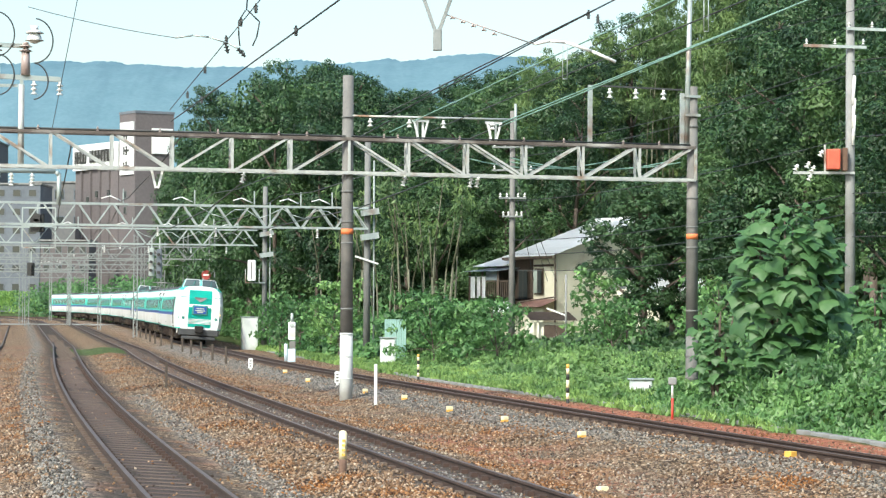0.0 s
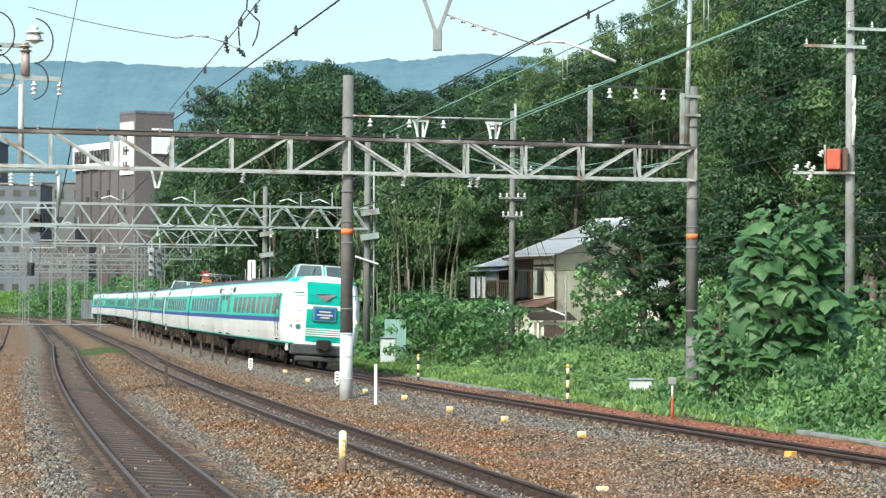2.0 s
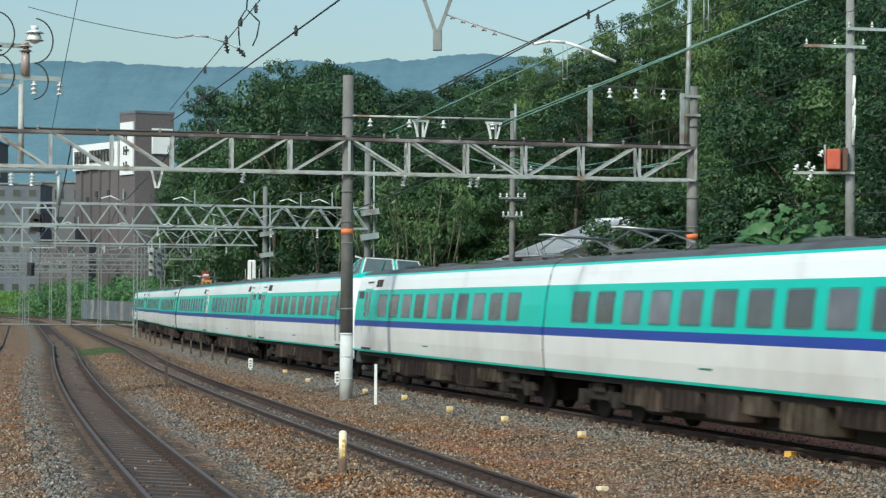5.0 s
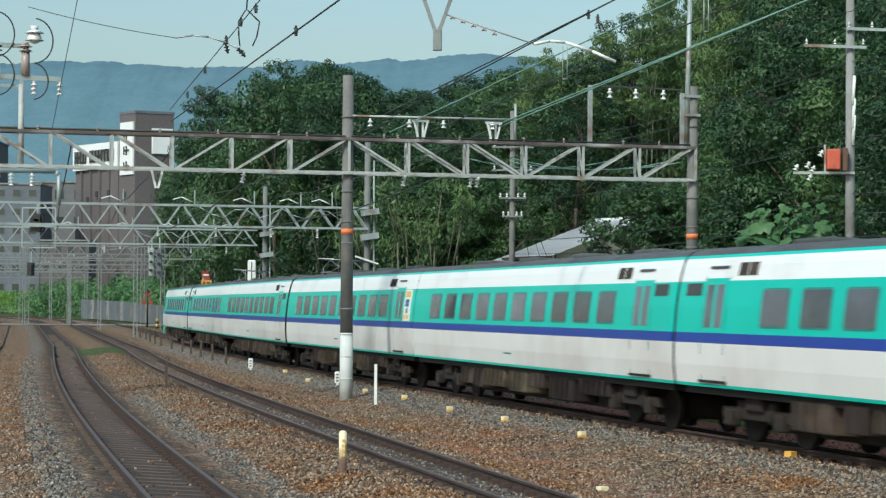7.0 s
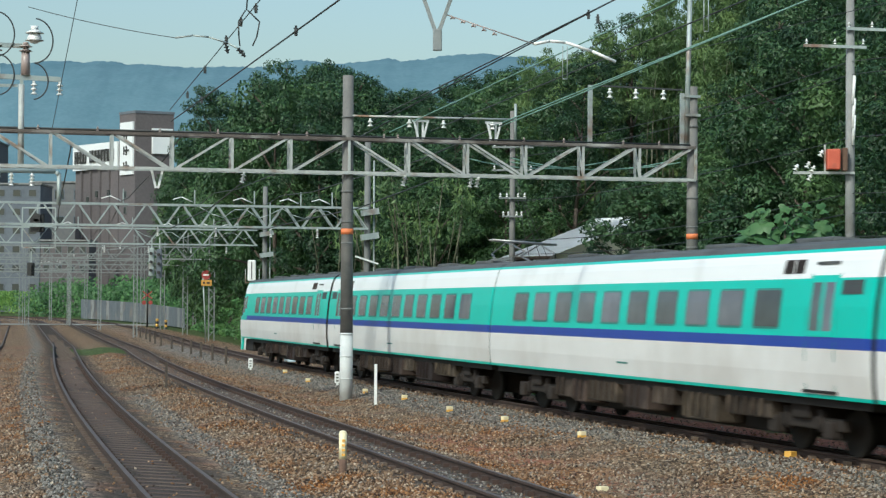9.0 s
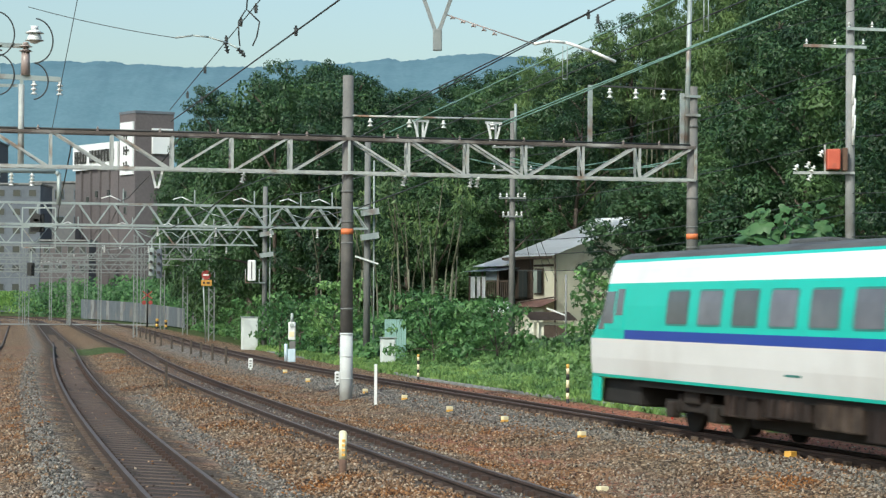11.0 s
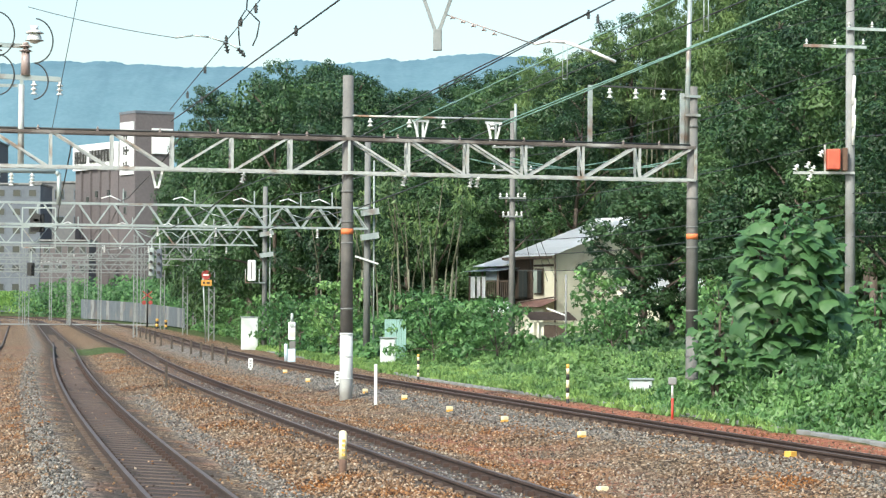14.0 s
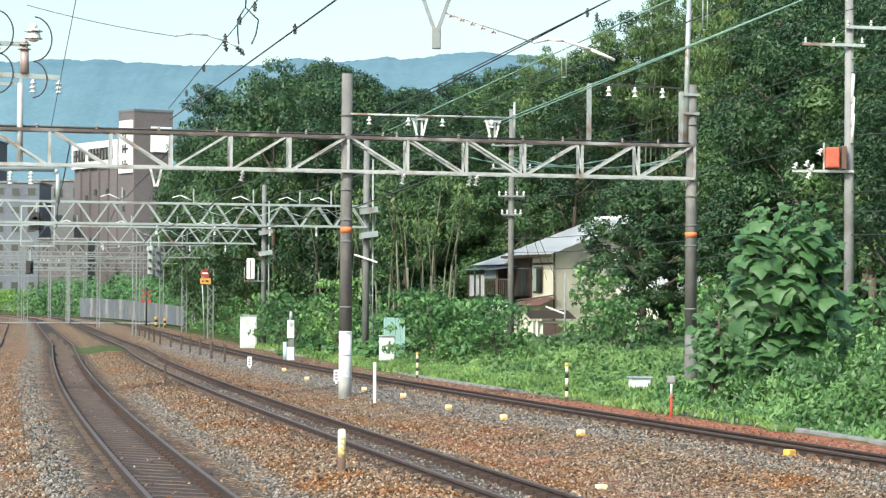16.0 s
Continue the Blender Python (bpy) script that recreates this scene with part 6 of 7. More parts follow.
part("insulator_string", bm, M["porcelain_brown"], vh, "brown insulator string")


# ---------------------------------------------------------------- poles
def utility_pole(x, y, h, r, label):
    root = thing("utility_pole", label, "utility pole", "utility poles", (x, y, ground_z(x, y)))
    bm = B()
    tube(bm, (0, 0, -0.4), (0, 0, h), r, r * 0.72, 16)
    part("shaft", bm, M["post_dark"] if y > 80 else M["concrete"], root)
    return root


up = utility_pole(12.3, 64, 12.6, 0.17, "grey concrete utility pole with a red transformer")
for x0, x1, z in ((-1.45, 0.45, 10.2), (-0.15, 1.4, 10.72)):
    bm = B()
    bar(bm, (x0, -0.2, z), (x1, -0.2, z - 0.05), 0.08, 0.09)
    arm = part("crossarm", bm, M["galv"], up, "grey steel crossarm")
    for e in (0.05, 0.5, 0.95):
        bm = B()
        insulator(bm, (x0 + (x1 - x0) * e, -0.2, z + 0.04), 0.06, 2, 0.08)
        part("insulator", bm, M["porcelain"], arm)
for z in (8.4, 7.7, 7.2):
    bm = B()
    tube(bm, (0.05, -0.18, z), (0.1, -0.18, z + 0.9), 0.05, n=8)
    part("fuse_holder", bm, M["porcelain"], up, "white fuse holder")
bm = B()
bar(bm, (-1.75, -0.2, 6.35), (0.1, -0.2, 6.35), 0.08, 0.08)
bar(bm, (-0.8, -0.2, 6.35), (-0.8, -0.2, 7.2), 0.05, 0.05)
shelf = part("bracket", bm, M["galv_rust"], up, "rusty pole bracket")
bm = B()
box(bm, (-0.56, -0.22, 6.75), (0.4, 0.4, 0.62), bevel=0.04)
tr_ = part("transformer", bm, M["transformer"], up, "faded red transformer box")
bm = B()
box(bm, (-0.22, -0.22, 6.75), (0.14, 0.4, 0.7), bevel=0.02)
part("side_panel", bm, M["rustpost"], tr_)
for x, z in ((-1.7, 6.42), (-1.35, 6.5), (-1.2, 6.38), (-1.3, 6.12), (-0.95, 6.85)):
    bm = B()
    insulator(bm, (x, -0.2, z), 0.1, 2, 0.1, (0.5, 0, 1))
    part("insulator", bm, M["porcelain"], up, "white porcelain insulator")

hp = utility_pole(3.0, 92, 10.9, 0.15, "grey concrete utility pole before the house")
bm = B()
tube(bm, (0.12, -0.1, 9.6), (0.12, -0.1, 11.2), 0.06, n=8)
part("extension", bm, M["galv"], hp)
for z, w in ((6.3, 0.45), (7.1, 0.6), (8.3, 0.9), (9.3, 0.9)):
    bm = B()
    bar(bm, (-w, -0.22, z), (w, -0.22, z), 0.07, 0.07)
    arm = part("crossarm", bm, M["galv_far"], hp)
    for e in (-0.88 * w, -0.4 * w, 0.4 * w, 0.88 * w):
        bm = B()
        insulator(bm, (e, -0.22, z + 0.04), 0.07, 2, 0.09)
        part("insulator", bm, M["porcelain"], arm)
for x in (0.6, 1.2, 1.6):
    bm = B()
    tube(bm, (x * 0.1, 0, 7.9), (x + 0.4, 0.8, 3.5), 0.012, n=5)
    part("stay_wire", bm, M["wire"], hp)
for z, dz in ((9.9, 0.0), (9.5, 0.3), (7.6, 0.2), (5.9, 0.2), (5.3, 0.4), (4.6, 0.5)):
    wire("utility_wire", [(3.0, 92, z - 0.6), (12.3, 64, z), (23, 36, z + dz)], 0.014, M["wire"], "dark sagging utility wire", 0.35, group="utility wires")

sp = thing("house_service_pole", "thin grey service pole beside the house", "utility pole", "", (6.05, 104, 0.3))
bm = B()
tube(bm, (0, 0, -0.3), (0, 0, 3.7), 0.06, 0.05, 8)
part("shaft", bm, M["concrete"], sp)
bm = B()
bar(bm, (-0.95, 0, 1.7 + 0.35), (0, 0, 1.7), 0.08, 0.08)
part("arm", bm, M["white"], sp)


def slim_mast(x, y, h, lean_wire=False, label="slim grey steel wire mast"):
    root = thing("wire_mast", label, "mast", "far wire masts", (x, y, -0.3))
    bm = B()
    for dx in (-0.14, 0.14):
        bar(bm, (dx, 0, 0), (dx, 0, h), 0.07, 0.07)
    z = 0.2
    while z < h - 0.6:
        bar(bm, (-0.14, 0, z), (0.14, 0, z + 0.3), 0.035, 0.035), bar(bm, (0.14, 0, z + 0.3), (-0.14, 0, z + 0.6), 0.035, 0.035)
        z += 0.6
    part("lattice", bm, M["galv_far"], root)
    bm = B()
    bar(bm, (-2.6, 0, h - 1.2), (0.2, 0, h - 1.0), 0.06, 0.06)
    bar(bm, (-2.2, 0, h - 2.0), (0, 0, h - 1.9), 0.05, 0.05)
    part("bracket_arm", bm, M["galv_far"], root)
    for x_ in (-2.5, -1.2):
        bm = B()
        insulator(bm, (x_, 0, h - 1.12), 0.08, 3, 0.1)
        part("insulator", bm, M["porcelain"], root)
    return root


for x, y, h in ((-24.7, 211, 8.6), (-33.2, 205, 8.4), (-39.2, 222, 8.2), (-44.0, 250, 8.6), (-49.6, 268, 9.0), (-23.2, 160, 8.0)):
    slim_mast(x, y, h)
for y in (158, 185, 215, 240, 300):
    gantry((track_c(y) + 3.2, y, grade(y)), 12.0, [-27 + 0.9 * i for i in range(31)], 6.2, 0.9, (M["galv_far"], M["galv_far"]), "distant grey zigzag truss gantry", (0.0,) if y < 200 else (0.0, -13.5), "/\\", 0.09, True, "lattice", 8.6)

# fittings of the second and third gantries
for g, y0 in ((second, 0), (third, 0)):
    for x in (-1.7, -3.2, -5.4, -8.2, -11.5):
        bm = B()
        bar(bm, (x, 0, 7.05), (x, 0, 7.75), 0.06, 0.06)
        part("wire_post", bm, M["galv"], g)
        bm = B()
        pts = [(x - 1.0, 0, 7.3), (x - 0.6, 0, 7.42), (x - 0.1, 0, 7.2)]
        for p, q in zip(pts, pts[1:]):
            tube(bm, p, q, 0.025, n=6)
        part("curved_arm", bm, M["white"], g)
    for x in (-2.4, -4.6, -7.2, -9.9):
        bm = B()
        insulator(bm, (x, 0, 5.6), 0.09, 4, 0.1)
        part("insulator", bm, M["porcelain"], g)
    bm = B()
    pts = [(-8.0 + 0.55 * i, -0.3, 6.95 - 0.5 * math.sin(i * 0.9) ** 2) for i in range(14)]
    for p, q in zip(pts, pts[1:]):
        tube(bm, p, q, 0.02, n=5)
    part("slack_cable", bm, M["galv"], g)
# sheet-metal hoods on the posts
for g, zs in ((second, (6.9, 5.75)), (third, (6.9, 5.6))):
    for z in zs:
        bm = B()
        bar(bm, (-0.35, -0.35, z - 0.12), (0.45, -0.35, z), 0.5, 0.28)
        part("hood", bm, M["galv"], g, "grey sheet-metal hood")
bm = B()
bar(bm, (0.5, -0.2, 4.4), (-0.6, -0.2, 4.75), 0.1, 0.08)
part("arm_lamp", bm, M["white"], second)


# ---------------------------------------------------------------- signals and signs
def oval_signal():
    root = thing("signal", "white oval signal back on a bracket", "railway signal", "", (-11.85, 131.4, 4.55))
    bm = B()
    box(bm, (0, 0, 0), (0.52, 0.16, 1.3), bevel=0.07)
    part("backboard", bm, M["white"], root)
    bm = B()
    box(bm, (0, -0.09, 0), (0.05, 0.03, 1.1))
    part("seam", bm, M["black"], root)
    bm = B()
    bar(bm, (-0.4, 0.1, -0.75), (0.8, 0.4, -0.75), 0.08, 0.08)
    for x in (-0.4, 0.45):
        bar(bm, (x, 0.1, -0.75), (x, 0.1, 0.1), 0.05, 0.05)
    part("bracket", bm, M["galv"], root)


oval_signal()


def gantry_signal(x, y, z, w, h, material, label):
    root = thing("signal", label, "railway signal", "signals on the gantries", (x, y, z))
    bm = B()
    box(bm, (0, 0, 0), (w, 0.25, h), bevel=0.04)
    part("case", bm, M[material], root)
    for i, e in enumerate((-0.3, 0.0, 0.3)):
        bm = B()
        tube(bm, (0, -0.12, e * h), (0, -0.32, e * h), w * 0.3, n=12)
        part("hood", bm, M["black"], root)
    bm = B()
    bar(bm, (0, 0.1, h / 2), (0, 0.1, h / 2 + 0.7), 0.07, 0.07)
    part("hanger", bm, M["galv"], root)


gantry_signal(-24.6, 128.3, 7.3, 0.85, 1.1, "black", "black square signal in a white frame on the gantry")
gantry_signal(-24.9, 128.0, 4.5, 0.42, 0.8, "black", "black signal head on the gantry")
gantry_signal(-17.75, 129.0, 5.0, 0.32, 1.7, "galv", "slim grey signal case under the gantry")
gantry_signal(-17.3, 129.2, 4.9, 0.32, 1.8, "far_grey", "slim blue-grey signal case under the gantry")
frame_w = thing("signal_cage", "white open cage round the gantry signals", "signal cage", "", (-24.6, 127.8, 6.9))
for i, (a, b) in enumerate((((-0.8, 0, -1.1), (-0.8, 0, 1.3)), ((1.2, 0, -1.1), (1.2, 0, 1.3)), ((-0.8, 0, 1.3), (1.2, 0, 1.3)), ((-0.8, 0, -1.1), (1.2, 0, -1.1)), ((-0.8, 0, 0.2), (1.2, 0, 0.2)))):
    bm = B()
    bar(bm, a, b, 0.07, 0.08)
    part("frame_bar", bm, M["galv"], frame_w)


M["dull_red"] = surf("sun-faded red", (0.25, 0.035, 0.03), (0.34, 0.06, 0.05), 6, 0.7, 0.05)
M["dull_yellow"] = surf("sun-faded yellow", (0.45, 0.22, 0.03), (0.55, 0.29, 0.06), 6, 0.7, 0.05)


def warning_sign():
    root = thing("warning_sign", "red and yellow warning sign on a leaning post", "sign", "", (-16.75, 150, -0.2))
    bm = B()
    tube(bm, (0, 0.05, 0), (-0.25, 0.05, 5.0), 0.05, n=8)
    part("post", bm, M["galv"], root)
    bm = B()
    tube(bm, (0, -0.02, 4.72), (0, -0.08, 4.72), 0.33, n=20)
    disc = part("disc", bm, M["dull_red"], root, "red disc with pale bar")
    bm = B()
    box(bm, (0, -0.09, 4.72), (0.4, 0.02, 0.1))
    part("disc_bar", bm, M["white"], disc)
    bm = B()
    box(bm, (0.03, -0.05, 4.16), (0.76, 0.05, 0.42), bevel=0.02)
    board = part("board", bm, M["dull_yellow"], root, "yellow board with dark bars")
    for i, w in enumerate((0.16, 0.3)):
        bm = B()
        box(bm, (-0.15 + i * 0.3, -0.085, 4.16), (w * 0.7, 0.02, 0.12))
        part("lettering_bar", bm, M["black"], board)


warning_sign()


def point_machine_post():
    root = thing("point_indicator", "white railway indicator with a blue-white base", "railway indicator", "", (-7.1, 100, -0.15))
    bm = B()
    box(bm, (0, 0, 1.35), (0.34, 0.2, 0.85), bevel=0.04)
    part("case", bm, M["white"], root)
    bm = B()
    tube(bm, (0, 0, 1.75), (0, 0, 2.2), 0.1, 0.06, 10)
    tube(bm, (0, -0.12, 1.62), (0, -0.16, 1.62), 0.1, n=12)
    part("lamp", bm, M["galv"], root)
    bm = B()
    box(bm, (0, -0.1, 1.2), (0.24, 0.03, 0.24))
    part("plate", bm, M["cream"], root)
    bm = B()
    box(bm, (0.03, 0, 0.62), (0.28, 0.2, 0.5), bevel=0.02)
    part("dark_case", bm, M["post_dark"], root)
    bm = B()
    box(bm, (0.0, -0.02, 0.2), (0.36, 0.26, 0.62), bevel=0.03)
    tube(bm, (-0.28, 0, -0.1), (-0.28, 0, 0.75), 0.08, n=8)
    part("base", bm, M["pale_blue"], root, "pale blue base box")


M["pale_blue"] = surf("pale blue enamel", (0.45, 0.58, 0.68), (0.6, 0.7, 0.76), 6, 0.5, 0.05)
point_machine_post()


def cabinet(x, y, w, d, h, label):
    root = thing("equipment_cabinet", label, "cabinet", "lineside cabinets", (x, y, ground_z(x, y) - 0.05), 12)
    bm = B()
    box(bm, (0, 0, h / 2), (w, d, h), bevel=0.03)
    part("body", bm, M["cabinet"], root)
    bm = B()
    box(bm, (0, 0, h + 0.03), (w + 0.1, d + 0.1, 0.06), bevel=0.02)
    part("lid", bm, M["galv"], root)
    bm = B()
    box(bm, (0, -d / 2 - 0.012, h * 0.5), (w * 0.86, 0.025, h * 0.86), bevel=0.01)
    dr = part("door", bm, M["cabinet"], root)
    bm = B()
    box(bm, (w * 0.33, -d / 2 - 0.045, h * 0.55), (0.03, 0.04, 0.16))
    part("handle", bm, M["black"], dr)


M["cabinet"] = surf("pale grey-green cabinet paint", (0.58, 0.63, 0.61), (0.68, 0.72, 0.7), 3, 0.5, 0.03, stain=(0.48, 0.5, 0.46), stain_amount=0.3)
cabinet(-11.75, 129, 0.95, 0.7, 2.0, "pale grey-green lineside equipment cabinet")
cabinet(-2.42, 94, 0.62, 0.5, 1.25, "narrow pale grey-green lineside cabinet")
cabinet(5.9, 63.0, 0.6, 0.4, 0.48, "low white concrete box in the weeds")
M["corrugated"] = surf("faded green sheet metal", (0.2, 0.36, 0.33), (0.3, 0.46, 0.42), 3, 0.6, 0.05)
gp = thing("corrugated_panel", "pale green corrugated panel behind the cabinet", "panel", "", (-2.15, 97, 0))
for i in range(9):
    bm = B()
    box(bm, (-0.45 + i * 0.11, 0.03 * (i % 2), 0.85), (0.1, 0.03, 1.9))
    part("corrugation", bm, M["corrugated"], gp)


# ---------------------------------------------------------------- posts and markers between the tracks
def stake(name, x, y, h, r, bands, label, cap=None, square=False, rz=0.0, tip=None):
    """A lineside stake; bands: (share of the height, material) from the ground up."""
    z = ground_z(x, y)
    root = thing(name, label, "marker post", "lineside marker posts", (x, y, z - 0.05), rz)
    a = -0.15
    for f, mat_ in bands:
        b = h * f
        bm = B()
        if square:
            box(bm, (0, 0, (a + b) / 2), (2 * r, 2 * r, b - a), bevel=min(0.01, r * 0.3))
        else:
            tube(bm, (0, 0, a), (0, 0, b), r, n=12)
        part("band", bm, M[mat_], root)
        a = b
    if cap:
        bm = B()
        ball(bm, (0, 0, h), r, 0.6, 2)
        part("cap", bm, M[cap], root)
    return root


_mp = stake("marker_post", -1.44, 30.9, 0.64, 0.058, ((0.4, "rustpost"), (1.0, "cream")), "cream marker post with a rusty foot", "cream")
for _i in range(4):
    bm = B()
    box(bm, (0.012, -0.056, 0.32 + 0.07 * _i), (0.05, 0.012, 0.032))
    part("figure_bar", bm, M["yellow"], _mp)
stake("white_stake", -1.77, 56.5, 1.12, 0.04, ((1.0, "white"),), "slim white stake in the ballast", square=True)
stake("steel_stake", -8.05, 61.9, 0.8, 0.035, ((1.0, "post_brown"),), "rust-brown steel stake in the ballast", square=True)
for x, y, h in ((-0.89, 78.5, 0.98), (3.54, 59.8, 1.15)):
    stake("striped_stake", x, y, h, 0.045, ((0.15, "black"), (0.3, "cream"), (0.42, "black"), (0.62, "cream"), (0.76, "black"), (0.9, "cream"), (1.0, "yellow")), "black and cream striped marker stake on the verge")
rp = stake("red_white_stake", 5.6, 51.6, 0.95, 0.03, ((0.6, "red"), (1.0, "white")), "red and white stake with a small grey box")
bm = B()
box(bm, (0, 0, 0.98), (0.2, 0.14, 0.18), bevel=0.03)
part("box", bm, M["concrete"], rp)
for x, y in ((-5.85, 79.0), (-4.56, 72.0), (-2.29, 63.1), (-1.04, 58.5), (0.19, 52.8), (1.42, 48.1), (2.81, 42.6)):
    stake("track_marker", x * 0.968, y * 0.968, 0.17, 0.065, ((0.55, "yellow"), (1.0, "cream")), "small yellow-topped block in the ballast", square=True, rz=14 + (y * 7) % 20)
stake("track_marker", 2.37, 31.3, 0.13, 0.07, ((1.0, "cream"),), "small cream block in the ballast", square=True, rz=30)
stake("track_marker", 5.75, 35.0, 0.15, 0.075, ((1.0, "yellow"),), "small yellow-orange block in the ballast", square=True, rz=40)
for x, y, h in ((-3.26, 66, 0.48), (-7.41, 82, 0.5)):
    s_ = stake("number_sign", x, y, h, 0.035, ((1.0, "white"),), "small white plate on a stake", square=True)
    bm = B()
    box(bm, (0, -0.04, h * 0.62), (0.17, 0.02, h * 0.75), bevel=0.008)
    pl = part("plate", bm, M["white"], s_)
    for i in range(3):
        bm = B()
        box(bm, (0, -0.055, h * (0.4 + 0.2 * i)), (0.08, 0.01, 0.05))
        part("lettering_bar", bm, M["post_dark"], pl)
y = 90.0
while y < 168:
    x = track_c(y) - 2.1
    stake("fence_post", x, y, 0.78, 0.05, ((1.0, "post_brown"),), "short rusty steel post beside the track", square=True)
    y += 5.6 if y < 110 else 7.5

# concrete cable trough along the verge
def trough():
    root = thing("cable_trough", "pale concrete cable trough along the verge", "cable trough", kind="structure")
    y = 36.0
    bm = B()
    box(bm, (0, 0, 0), (0.24, 0.96, 0.1), bevel=0.015)
    first = part("lid", bm, M["concrete"], root)
    i = 0
    while y < 132:
        d = track_c(y + 0.5) - track_c(y - 0.5)
        o = first if i == 0 else bpy.data.objects.new("lid", first.data)
        if i:
            scene.collection.objects.link(o)
            o.parent = root
        x = track_c(y) + 3.95 + 0.25 * math.sin(y * 0.15)
        o.matrix_basis = pose(x, y, ground_z(x, y) + 0.03, 0, 0, -math.degrees(math.atan(d)))
        y += 0.985
        i += 1


trough()


# ---------------------------------------------------------------- level crossing and far fence
cr = thing("level_crossing", "pale level crossing deck across the tracks", "level crossing", kind="structure")
bm = B()
for i in range(4):
    x0 = -56 + i * 7.0
    bar(bm, (x0, 231 + (x0 + 42) * 0.05, 0.16), (x0 + 6.9, 231 + (x0 + 49) * 0.05, 0.16), 3.4, 0.12)
part("deck", bm, M["concrete"], cr)
M["fence_grey"] = surf("dull blue-grey sheet metal", (0.085, 0.1, 0.115), (0.145, 0.165, 0.185), 1, 0.75, 0.05, stain=(0.2, 0.17, 0.15), stain_amount=0.3)
fence = thing("metal_fence", "grey sheet-metal fence beyond the crossing", "fence")
for i in range(3, 44):
    y = 206 + 2.5 * i
    x = track_c(y) + 5.2
    bm = B()
    box(bm, (x, y, grade(y) + 0.85 + 0.011 * i), (0.06, 2.46, 1.9 + 0.022 * i), rz=-math.degrees(math.atan(track_c(y + 0.5) - track_c(y - 0.5))), bevel=0.015)
    part("panel", bm, M["fence_grey"] if i % 5 else M["concrete"], fence)
for x, y, h in ((-29.9, 222, 1.1), (-28.6, 219, 1.0)):
    stake("crossing_post", x, y, h, 0.16, ((0.25, "black"), (0.5, "yellow"), (0.75, "black"), (1.0, "yellow")), "yellow and black crossing post")
xs = thing("crossing_signal", "level crossing signal with red lamps and crossed boards", "crossing signal", "", (-31.2, 224, 0.0))
bm = B()
tube(bm, (0, 0, 0), (0, 0, 4.0), 0.09, n=10)
part("post", bm, M["black"], xs)
for s in (-1, 1):
    bm = B()
    bar(bm, (-0.5, -0.12, 3.4 - s * 0.4), (0.5, -0.12, 3.4 + s * 0.4), 0.05, 0.12)
    part("crossed_board", bm, M["dull_red"], xs)
    bm = B()
    tube(bm, (s * 0.35, -0.1, 2.6), (s * 0.35, -0.25, 2.6), 0.22, n=14)
    part("lamp", bm, M["dull_red"], xs)


# ---------------------------------------------------------------- loose ballast stones
def stones(seed, n, y0, y1, size, material, label, where):
    """Angular stones strewn over the ballast where the given rule holds."""
    rng = np.random.default_rng(seed)
    y = y0 + (y1 - y0) * rng.uniform(0, 1, n) ** 1.7
    xl, xr = -0.215 * y, 0.215 * y
    x = xl + (xr - xl) * rng.uniform(0, 1, n)
    odd = rng.uniform(0, 1, n)
    keep = []
    for i in range(n):
        c, a, b = track_c(y[i]), track_a(y[i]), track_b(y[i])
        if x[i] - c < 3.4 and all(abs(abs(x[i] - t) - 0.566) > 0.09 for t in (a, b, c)) and (abs(x[i] - a) > 1.25 or odd[i] < 0.03) and (min(abs(x[i] - b), abs(x[i] - c)) > 1.0 or odd[i] < 0.4) and where(x[i] - a, x[i] - b, x[i] - c, y[i], odd[i]):
            keep.append(i)
    x, y = x[keep], y[keep]
    n = len(keep)
    z = np.array([ground_z(a, b) for a, b in zip(x, y)]) + size * 0.25
    base = np.array([(1, 0, 0), (-1, 0, 0), (0, 1, 0), (0, -1, 0), (0, 0, 0.8), (0, 0, -0.8)], float)
    V = base[None] * rng.uniform(0.45, 1.15, (n, 6, 1)) * size
    a = rng.uniform(0, 6.28, n)
    c, s = np.cos(a)[:, None], np.sin(a)[:, None]
    tilt = rng.uniform(-0.8, 0.8, n)[:, None]
    X = V[:, :, 0] * c - V[:, :, 1] * s
    Y = V[:, :, 0] * s + V[:, :, 1] * c
    Z = V[:, :, 2] + X * tilt
    V = np.stack([X + x[:, None], Y + y[:, None], Z + z[:, None]], 2).reshape(-1, 3)
    tri = np.array([(0, 2, 4), (2, 1, 4), (1, 3, 4), (3, 0, 4), (2, 0, 5), (1, 2, 5), (3, 1, 5), (0, 3, 5)])
    F = (np.arange(n)[:, None, None] * 6 + tri[None]).reshape(-1, 3)
    tagged(new("ballast_stones", fast_mesh("ballast_stones", V, F, material)), label, "ballast", kind="stuff")


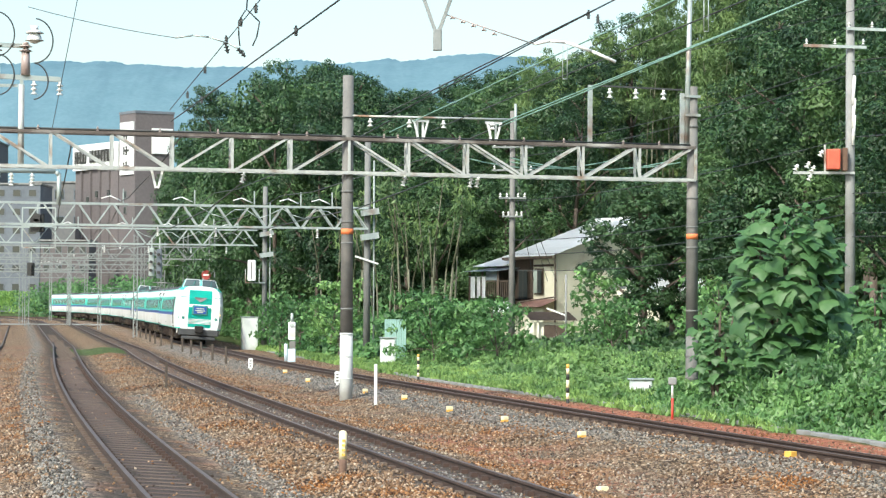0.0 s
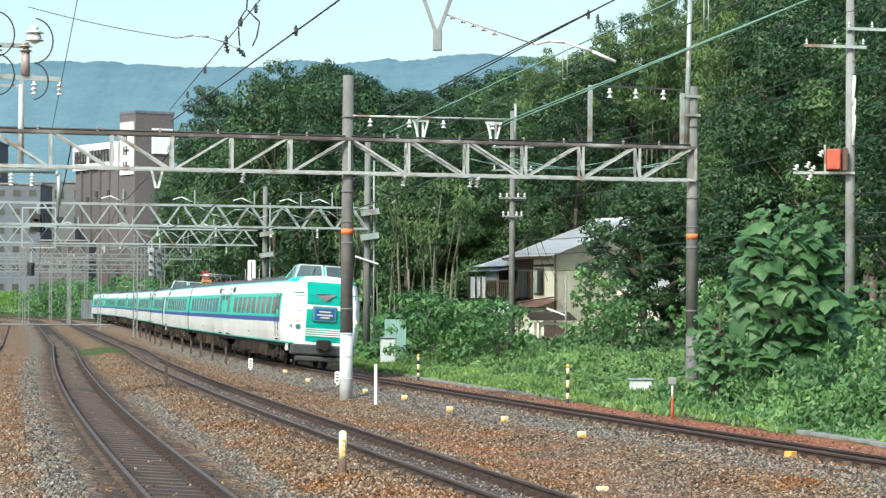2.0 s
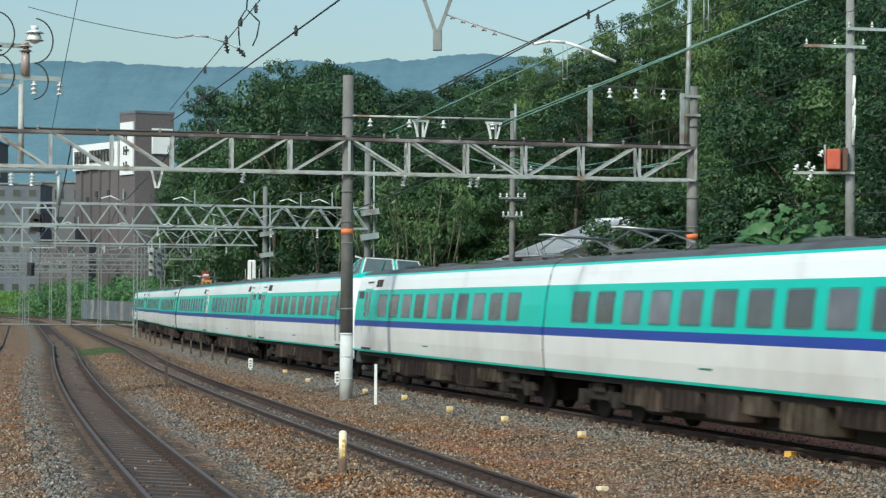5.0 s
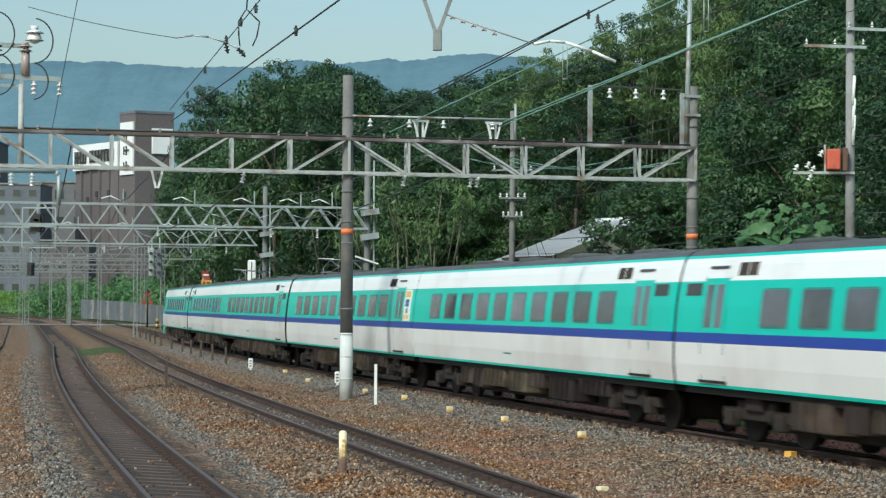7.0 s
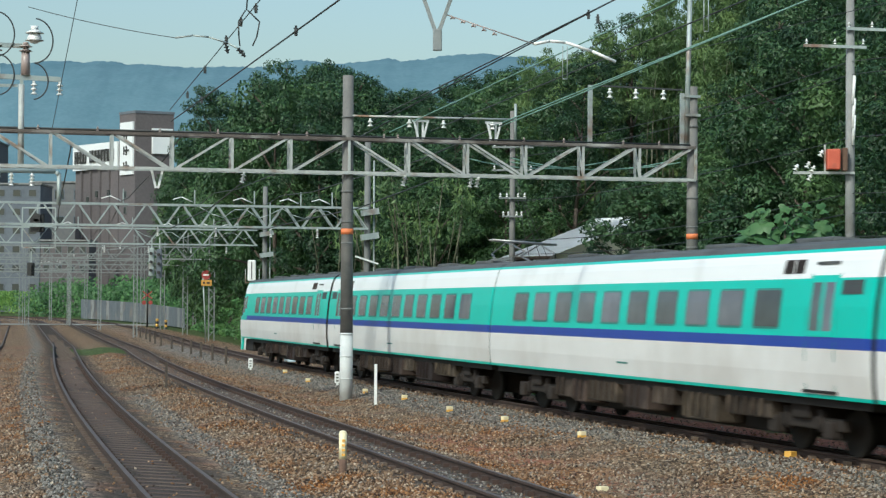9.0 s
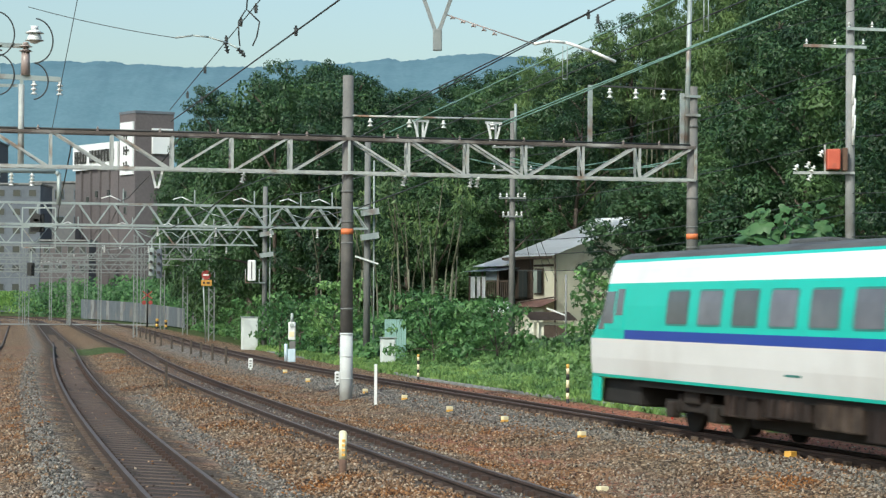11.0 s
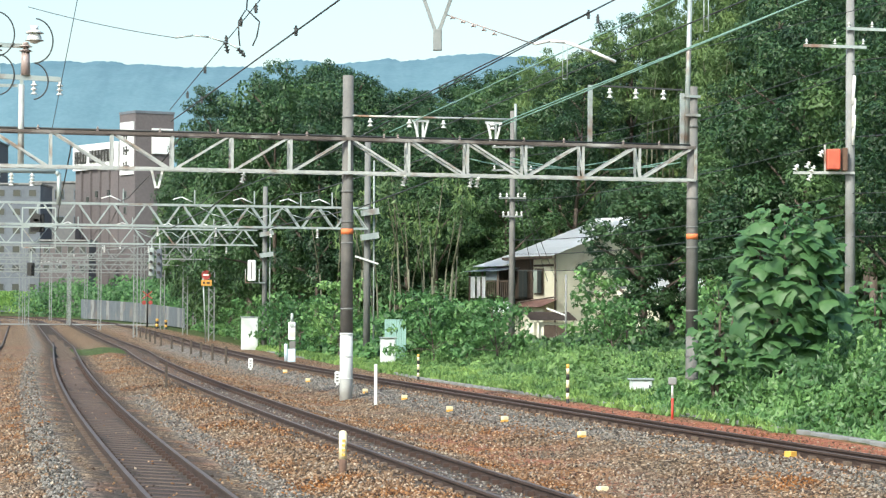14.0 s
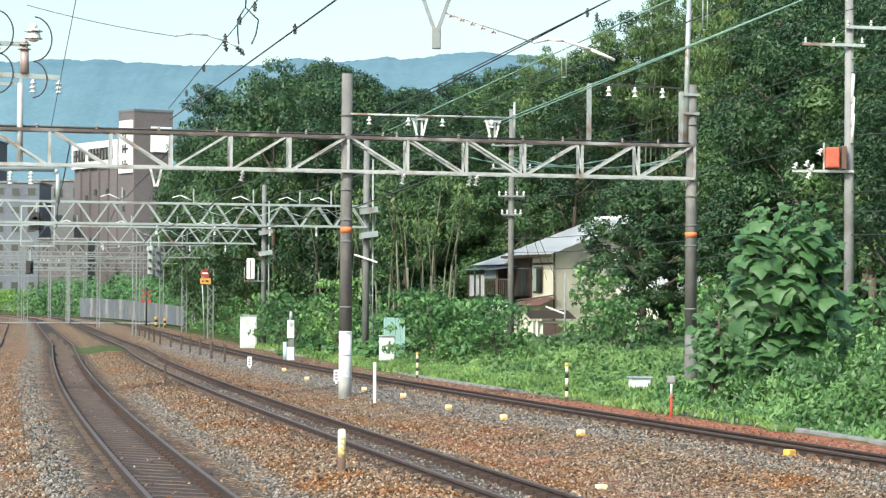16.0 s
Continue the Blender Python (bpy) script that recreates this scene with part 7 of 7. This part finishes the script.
def stone_mat(name, stops):
    m = bpy.data.materials.new(name)
    m.use_nodes = True
    n, l = m.node_tree.nodes, m.node_tree.links
    geo, r = n.new("ShaderNodeNewGeometry"), n.new("ShaderNodeValToRGB")
    while len(r.color_ramp.elements) < len(stops):
        r.color_ramp.elements.new(0.5)
    for e, (p, c) in zip(r.color_ramp.elements, stops):
        e.position, e.color = p, (*c, 1)
    l.new(geo.outputs["Random Per Island"], r.inputs[0])
    # rustier and duller patches a metre or two across
    co, patch, hsv = n.new("ShaderNodeTexCoord"), n.new("ShaderNodeTexNoise"), n.new("ShaderNodeHueSaturation")
    patch.inputs["Scale"].default_value, patch.inputs["Detail"].default_value = 0.45, 4
    l.new(co.outputs["Object"], patch.inputs["Vector"])
    for sock, lo, hi in (("Saturation", 0.72, 1.4), ("Hue", 0.508, 0.488), ("Value", 0.88, 1.1)):
        mr = n.new("ShaderNodeMapRange")
        mr.inputs[1].default_value, mr.inputs[2].default_value = 0.35, 0.65
        mr.inputs[3].default_value, mr.inputs[4].default_value = lo, hi
        l.new(patch.outputs[0], mr.inputs[0]), l.new(mr.outputs[0], hsv.inputs[sock])
    l.new(r.outputs[0], hsv.inputs["Color"])
    l.new(hsv.outputs[0], n["Principled BSDF"].inputs["Base Color"])
    n["Principled BSDF"].inputs["Roughness"].default_value = 0.9
    return m


M["stone"] = stone_mat("mixed brown ballast stone", ((0, (0.03, 0.018, 0.012)), (0.35, (0.137, 0.081, 0.045)), (0.72, (0.25, 0.156, 0.089)), (0.92, (0.31, 0.23, 0.165)), (1, (0.5, 0.4, 0.29))))
M["stone_grey"] = stone_mat("grey ballast stone", ((0, (0.035, 0.031, 0.027)), (0.5, (0.13, 0.12, 0.105)), (1, (0.33, 0.305, 0.27))))


def fresh_bed(a, b, c, y, o):
    """Whether newer grey ballast lies here; o thins it out."""
    if abs(a + 1.5) < 0.3 or abs(a - 1.5) < 0.32 and y < 60:
        return o < 0.75
    if abs(b) < 0.45 and y < 70:
        return o < 0.35
    return o < 0.8 and -1.9 - (0.85 if 45 < y < 130 else 0.3) < c < -1.9 + 0.8


def red_earth(c):
    """Bare reddish earth on the hill side of the main track."""
    return c > 1.5


stones(51, 105000, 23, 105, 0.037, M["stone"], "loose brown ballast stones", lambda a, b, c, y, o: not fresh_bed(a, b, c, y, o) and (not red_earth(c) or o > 0.75))
stones(52, 105000, 23, 105, 0.036, M["stone_grey"], "loose grey ballast stones", lambda a, b, c, y, o: fresh_bed(a, b, c, y, o) or (o > 0.94 and not red_earth(c)))


motions()
